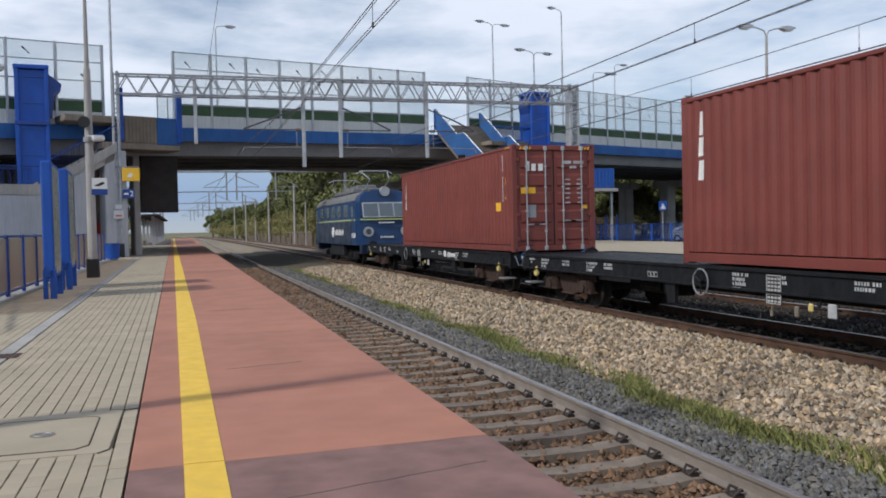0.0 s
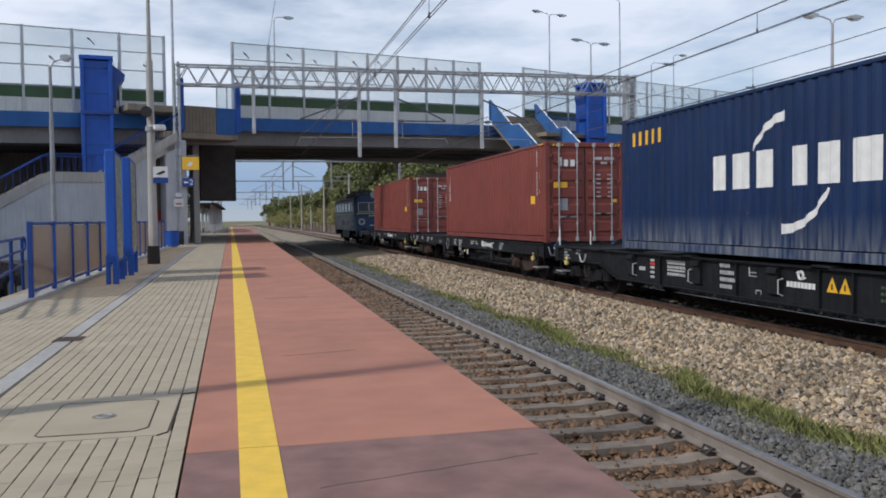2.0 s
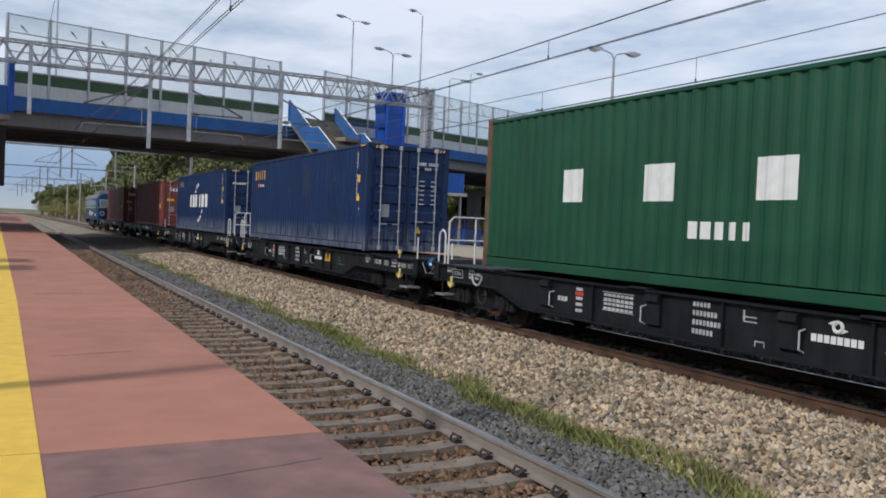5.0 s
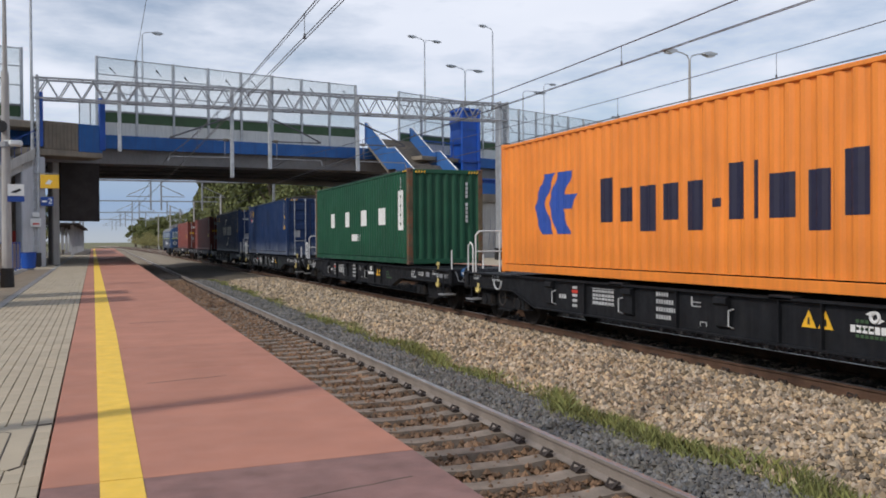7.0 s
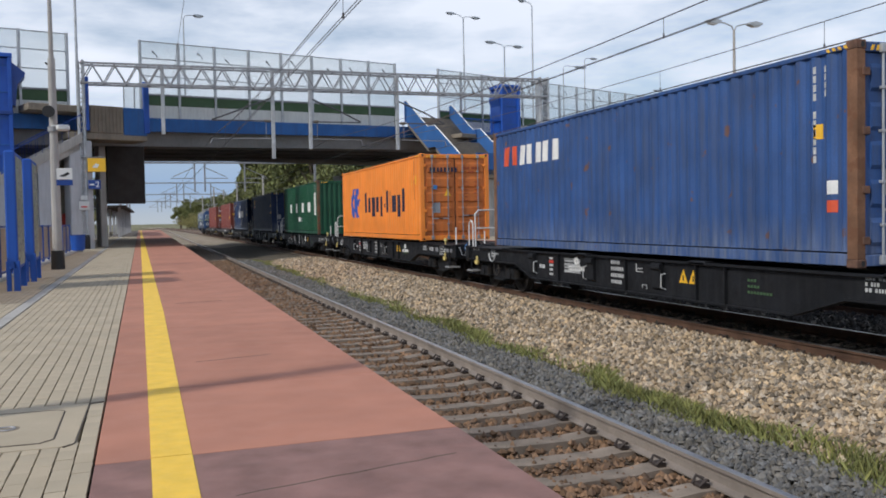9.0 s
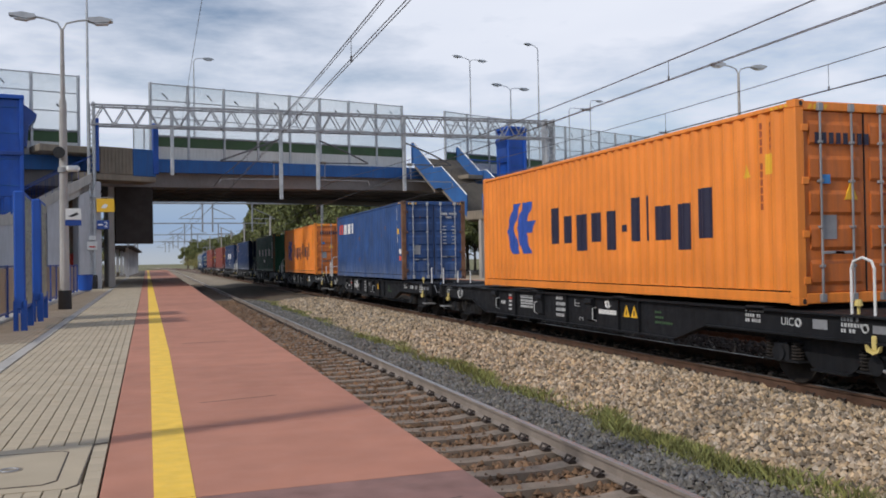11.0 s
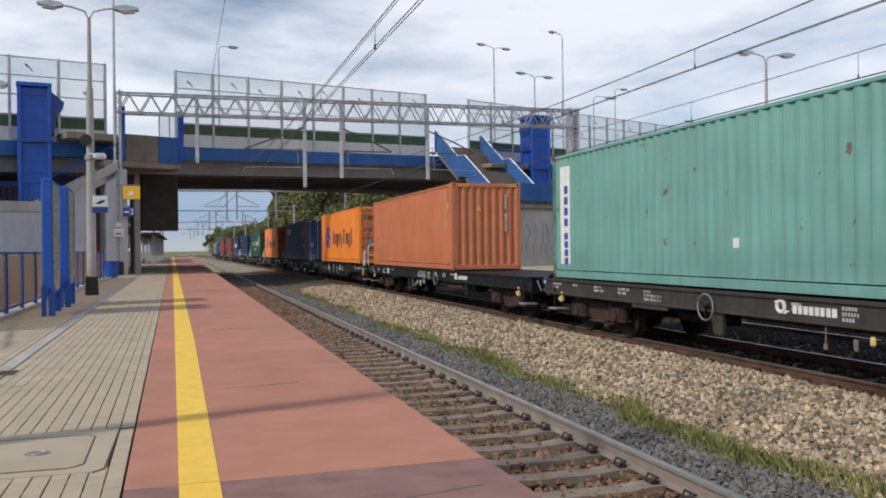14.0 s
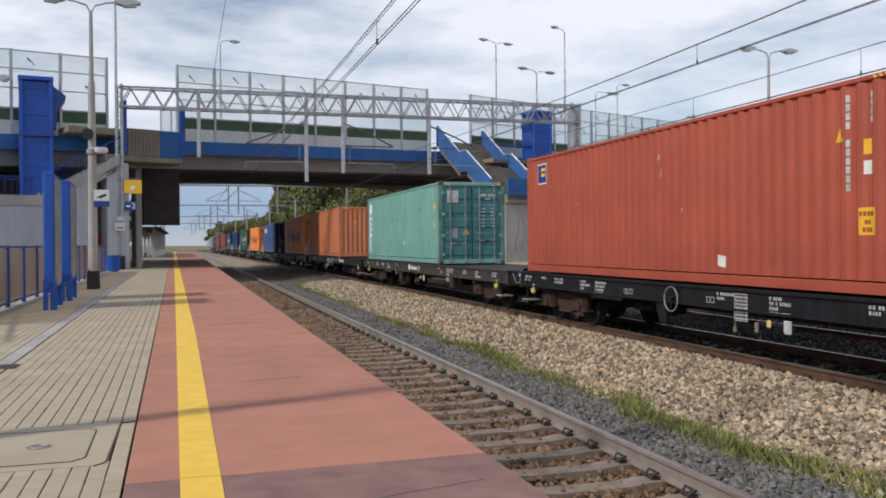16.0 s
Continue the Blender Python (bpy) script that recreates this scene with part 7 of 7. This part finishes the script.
    wagon_marks(t, -h + 1.55, -1.234, DECK - 0.22, 1, seed + 60)
    wagon_marks(t, -h + 3.35, -1.234, DECK - 0.2, 1, seed + 61)
    part("lock_knob", MB().rod((-1.14, -h + 1.3, DECK - 0.06), (-1.14, -h + 1.3, DECK + 0.07), 0.02, 8).rod((-1.14, -h + 1.3, DECK + 0.06), (-1.14, -h + 1.3, DECK + 0.14), 0.055, 10, 0.04), M["hook"], t, "pale knob on a stem")
    # end railing at the front and posts at the rear
    rl = MB()
    y = h - 0.42 if flip > 0 else 0.35 - h
    rl.tube([(-1.15, y, DECK - 0.05), (-1.15, y, 2.0), (-1.05, y, 2.1), (1.05, y, 2.1), (1.15, y, 2.0), (1.15, y, DECK - 0.05)], 0.021, 8)
    rl.rod((-1.15, y, 1.6), (1.15, y, 1.6), 0.022, 6).rod((-0.5, y, DECK - 0.05), (-0.5, y, 2.1), 0.022, 6).rod((0.5, y, DECK - 0.05), (0.5, y, 2.1), 0.022, 6)
    part("end_railing", rl, M["white"], t, "white tubular end railing")
    ya, yb = (y + 0.06, y + 0.36) if flip > 0 else (y + 0.62, y + 1.0)
    hp = MB().tube([(-1.2, ya, DECK - 0.1), (-1.2, ya, 1.68), (-1.2, ya + 0.04, 1.77), (-1.2, (ya + yb) / 2, 1.82), (-1.2, yb - 0.04, 1.77), (-1.2, yb, 1.68), (-1.2, yb, DECK - 0.1)], 0.019, 8)
    part("hand_hoop", hp, M["white"], t, "white grab hoop")
    for x, z in ((-1.2, 1.62), (-0.3, 1.5)):
        part("marker_post", MB().rod((x, flip * (0.15 - h), DECK - 0.1), (x, flip * (0.15 - h), z), 0.02, 6), M["white"], t)
    return t


def locomotive():
    """A four-axle electric locomotive with rounded cabs. Origin on the rails in mid-length."""
    t = thing("electric_locomotive", "blue electric locomotive with a pale lime stripe and grey roof", "locomotive")
    blue = mat("locomotive_blue", (0.005, 0.042, 0.135), 0.45, var=0.15, scale=1, fine=30, bump=0.03, streak=0.2)
    navy = mat("locomotive_dark_blue", (0.004, 0.016, 0.050), 0.4, var=0.15, scale=1, fine=30, bump=0.03, streak=0.3)
    roof = mat("locomotive_roof_grey", (0.20, 0.205, 0.21), 0.8, var=0.3, scale=2, fine=30, bump=0.1)
    h, x = 7.3, 1.48
    # body: rounded roof section drawn along, cabs raked at the ends
    sec = [(-x, 1.05), (x, 1.05), (x, 3.2), (x - 0.12, 3.5), (x - 0.45, 3.72), (0, 3.85), (-x + 0.45, 3.72), (-x + 0.12, 3.5), (-x, 3.2)]
    part("body", MB().prism(sec, "y", -h + 0.75, h - 0.75), blue, t)
    part("side_band", MB().box(-x - 0.012, -x + 0.01, -h + 1.9, h - 1.9, 1.1, 2.25), navy, t)
    for e in (-1, 1):
        v0 = [(p[0], e * (h - 0.75), p[1]) for p in sec]
        f = [(p[0] * 0.90, e * (h - (0.12 if p[1] < 2.3 else 0.12 + (p[1] - 2.3) * 0.36)), p[1]) for p in sec]
        n = len(sec)
        part("cab", MB().add(v0 + f, [(i, (i + 1) % n, n + (i + 1) % n, n + i) for i in range(n)] + [tuple(range(n, 2 * n))]), blue, t)
        # three framed windscreen panes across the raked front
        for xa, xb in ((-1.14, -0.42), (-0.34, 0.34), (0.42, 1.14)):
            for nm, g, d, material, note in (("windscreen_frame", 0.05, 0.0, M["galv"], "pale windscreen frame"), ("windscreen", 0.0, 0.015, M["window_glass"], "dark reflecting windscreen")):
                q = [(xa - g, 2.48 - g), (xb + g, 2.48 - g), (xb + g, 3.12 + g), (xa - g, 3.12 + g)]
                out = [(x, e * (h - 0.10 - (z - 2.3) * 0.36 + d), z) for x, z in q]
                part(nm, MB().add(out + [(x, y - e * 0.08, z) for x, y, z in out], [(0, 1, 2, 3), (4, 7, 6, 5), (0, 4, 5, 1), (1, 5, 6, 2), (2, 6, 7, 3), (3, 7, 4, 0)]), material, t, note)
        for sx in (-1, 1):
            hl = part("headlight", MB().rod((sx * 0.95, e * (h - 0.2), 1.72), (sx * 0.95, e * (h - 0.04), 1.72), 0.25, 18), M["galv"], t)
            part("lens", MB().rod((sx * 0.95, e * (h - 0.06), 1.72), (sx * 0.95, e * (h - 0.025), 1.72), 0.14, 18), M["window_glass"], hl)
        part("stripe", MB().box(-1.345, 1.345, e * (h - 0.14), e * (h - 0.085), 2.29, 2.36), M["stripe"], t, "pale lime stripe")
        part("roof_headlight", MB().rod((0, e * (h - 0.9), 3.72), (0, e * (h - 0.42), 3.72), 0.24, 16), M["galv"], t)
        part("pilot", MB().bev(-1.35, 1.35, e * (h - 0.05), e * (h - 0.5), 0.62, 1.1, 0.04), navy, t)
        for sx in (-1, 1):
            part("buffer", MB().rod((sx * 0.875, e * (h - 0.1), 1.03), (sx * 0.875, e * (h + 0.45), 1.03), 0.12, 12).rod((sx * 0.875, e * (h + 0.45), 1.03), (sx * 0.875, e * (h + 0.5), 1.03), 0.24, 16), M["underframe"], t)
        lg = MB()
        for k in range(7):
            lg.box(-0.35 + 0.1 * k, -0.28 + 0.1 * k, e * (h - 0.13), e * (h - 0.09), 1.4, 1.48)
        for k in range(8):
            lg.box(-0.42 + 0.1 * k, -0.35 + 0.1 * k, e * (h - 0.13), e * (h - 0.09), 2.12, 2.2)
        part("front_lettering", lg, M["white"], t)
        bogie(t, e * 3.9, False)
        yy = e * 4.6
        pan = part("pantograph", MB().bev(-0.6, 0.6, yy - 0.5, yy + 0.5, 3.90, 3.95, 0.01), M["galv_dark"], t, "folding current collector")
        for sx in (-1, 1):
            part("pantograph_arm", MB().tube([(sx * 0.5, yy - e * 0.3, 3.95), (sx * 0.5, yy + e * 1.1, 4.40), (sx * 0.7, yy - e * 0.2, 4.86)], 0.03, 6), M["galv"], pan)
        part("collector_head", MB().tube([(-0.98, yy - e * 0.2, 4.74), (-0.7, yy - e * 0.2, 4.90), (0.7, yy - e * 0.2, 4.90), (0.98, yy - e * 0.2, 4.74)], 0.03, 6), M["galv"], pan)
        for sx in (-1, 1):
            for k in range(2):
                part("roof_insulator", MB().rod((sx * 0.45, yy + (k - 0.5) * 0.9, 3.74), (sx * 0.45, yy + (k - 0.5) * 0.9, 3.92), 0.07, 8), M["concrete_dark"], t)
        part("cab_door", MB().bev(-x - 0.016, -x + 0.02, e * (h - 1.75), e * (h - 1.15), 1.15, 3.05, 0.01), blue, t)
        part("cab_window", MB().bev(-x - 0.02, -x + 0.03, e * (h - 1.72) + 0.05, e * (h - 1.2), 2.45, 3.0, 0.02), M["window_glass"], t)
    part("stripe", MB().box(-x - 0.016, -x + 0.01, -h + 0.76, h - 0.76, 2.29, 2.36), M["stripe"], t, "pale lime stripe")
    for k in range(5):
        yy = -4.0 + 2.0 * k
        part("side_window", MB().bev(-x - 0.018, -x + 0.03, yy - 0.55, yy + 0.55, 2.5, 3.15, 0.03), M["window_glass"], t)
    nm = MB()
    for k in range(8):
        nm.box(-x - 0.02, -x + 0.01, -0.6 - 0.34 * k - 0.22, -0.6 - 0.34 * k, 1.55, 1.86 if k % 3 else 1.80)
    nm.ring((-x - 0.01, 0.0, 1.70), "x", 0.24, 0.07, 12)
    for k in range(4):
        nm.box(-x - 0.02, -x + 0.01, -5.6 - 0.26 * k - 0.17, -5.6 - 0.26 * k, 1.42, 1.66)
    part("side_lettering", nm, M["white"], t)
    rc = [(x + 0.012, 3.28), (x - 0.108, 3.515), (x - 0.44, 3.735), (0, 3.866), (-x + 0.44, 3.735), (-x + 0.108, 3.515), (-x - 0.012, 3.28)]
    part("roof", MB().prism(rc, "y", -h + 0.74, h - 0.74), roof, t, "weathered grey roof")
    rf = MB().bev(-0.9, 0.9, -3.2, 3.2, 3.8, 4.05, 0.05)
    for k in range(4):
        rf.bev(-0.5, 0.5, -2.6 + 1.4 * k, -1.8 + 1.4 * k, 4.05, 4.25, 0.04)
    parts("roof_box", rf, roof, t)
    part("skirt", MB().bev(-1.3, 1.3, -2.2, 2.2, 0.4, 1.06, 0.05), M["underframe"], t)
    return t


# where each container's front end and each wagon's ends lie behind the first container's front end
LOADS = [0.0, 20.43, 37.72, 54.47, 73.10, 91.81, 110.46, 130.96, 146.69, 167.01, 187.27]
ENDS = [-7.3, 12.6, 33.1, 52.4, 70.6, 89.3, 108.0, 126.7, 145.9, 166.3, 186.5, 206.7]
CARGO = [("tex", "oxide red forty-foot container with white brand bars and rear doors", True, tex_marks), ("tex", "oxide red forty-foot container with white brand bars and rear doors", True, tex_marks),
         ("navy", "navy container with large white lettering bars and two white swooshes", True, cma_marks), ("navy", "navy container with a small yellow brand mark and rust patches", True, seaco_marks),
         ("green", "dark green container with four white letter bars", False, uasc_marks), ("orange", "bright orange container with a blue logo and black brand bars", True, hapag_marks),
         ("cobalt", "weathered cobalt container with red and white brand bars", True, ge_marks), ("orange", "bright orange container with a blue logo and black brand bars", True, hapag_marks),
         ("brown", "orange-brown forty-foot container with a plain corrugated end", False, brown_marks), ("turquoise", "turquoise container with a white strip and rust-spotted doors", True, turq_marks),
         ("red", "brick red forty-foot container with a small blue and yellow plate", True, red_marks)]
# handbrake wheel, weight table, levers and operator mark of the flat wagons, from their middle
BELLIES = {5: ((5.1, 6.1, 4.2, 5.2), -3.48, -2.45), 6: ((4.5, 5.4, 4.2, 5.17), 2.3, -1.55)}
FITTINGS = {0: (1.7, -0.1, -1.1, -3.4), 1: (1.68, -0.13, -1.05, -3.4), 8: (-1.27, 0.45, 1.15, -3.4), 9: (2.92, -4.07, -0.8, 1.1), 10: (2.26, 0.31, -0.5, -4.2)}
TRAIN = []
for i, (paint, label, doors, marks) in enumerate(CARGO):
    c = container("container", paint, label, doors, marks())
    TRAIN.append((c, -LOADS[i] - CL / 2, RAIL_F + DECK + 0.012))
    L = ENDS[i + 1] - ENDS[i]
    w = belly_wagon(L, i * 7, -1 if i in (2, 7) else 1, *BELLIES.get(i, ())) if 2 <= i <= 7 else flat_wagon(L, i == 9, i * 7, *FITTINGS.get(i, (1.7, -0.1, -1.1, -3.4)))
    TRAIN.append((w, -(ENDS[i] + ENDS[i + 1]) / 2, RAIL_F))
TRAIN.append((locomotive(), 15.25, RAIL_F))

paving()


# ---- what moves ----
# seconds and how far along the line the first container's front end has come
RUN = [(0.0, 33.87), (0.5, 39.34), (1.0, 44.90), (1.5, 50.48), (2.0, 56.00), (2.5, 61.44), (3.0, 66.79), (3.5, 72.07), (4.0, 77.38), (4.6, 83.80), (5.2, 90.30), (5.8, 96.80), (6.5, 104.37), (7.0, 109.75), (7.5, 115.12), (8.0, 120.51), (8.5, 125.90),
       (9.0, 131.34), (9.6, 137.80), (10.2, 144.30), (10.8, 150.85), (11.5, 158.52), (12.0, 164.05), (12.5, 169.53), (13.0, 174.97), (13.5, 180.45), (14.0, 186.02), (14.5, 191.57), (15.0, 197.06), (15.5, 202.53), (16.0, 207.98)]


def motions():
    for ob, back, z in TRAIN:
        rows = []
        for t, s in RUN:
            y = s + back
            turn = math.degrees(math.atan2(far_x(y - 1) - far_x(y + 1), 2.0))
            rows.append((t, pose(far_x(y), y, z, 0, 0, turn)))
        walk(ob, rows)
    # every wheelset rolls by the way that the train has gone
    rows = []
    for k in range(frame(16.0)):
        t = k / FPS
        s = float(np.interp(t, [r[0] for r in RUN], [r[1] for r in RUN]))
        rows.append((t, pose(0, 0, 0, -math.degrees((s - RUN[0][1]) / 0.455))))
    walk(WHEELS[0], rows)
    keys = WHEELS[0].animation_data
    for w in WHEELS[1:]:
        w.rotation_mode = "QUATERNION"
        w.animation_data_create()
        w.animation_data.action = keys.action
        w.animation_data.action_slot = keys.action_slot


motions()
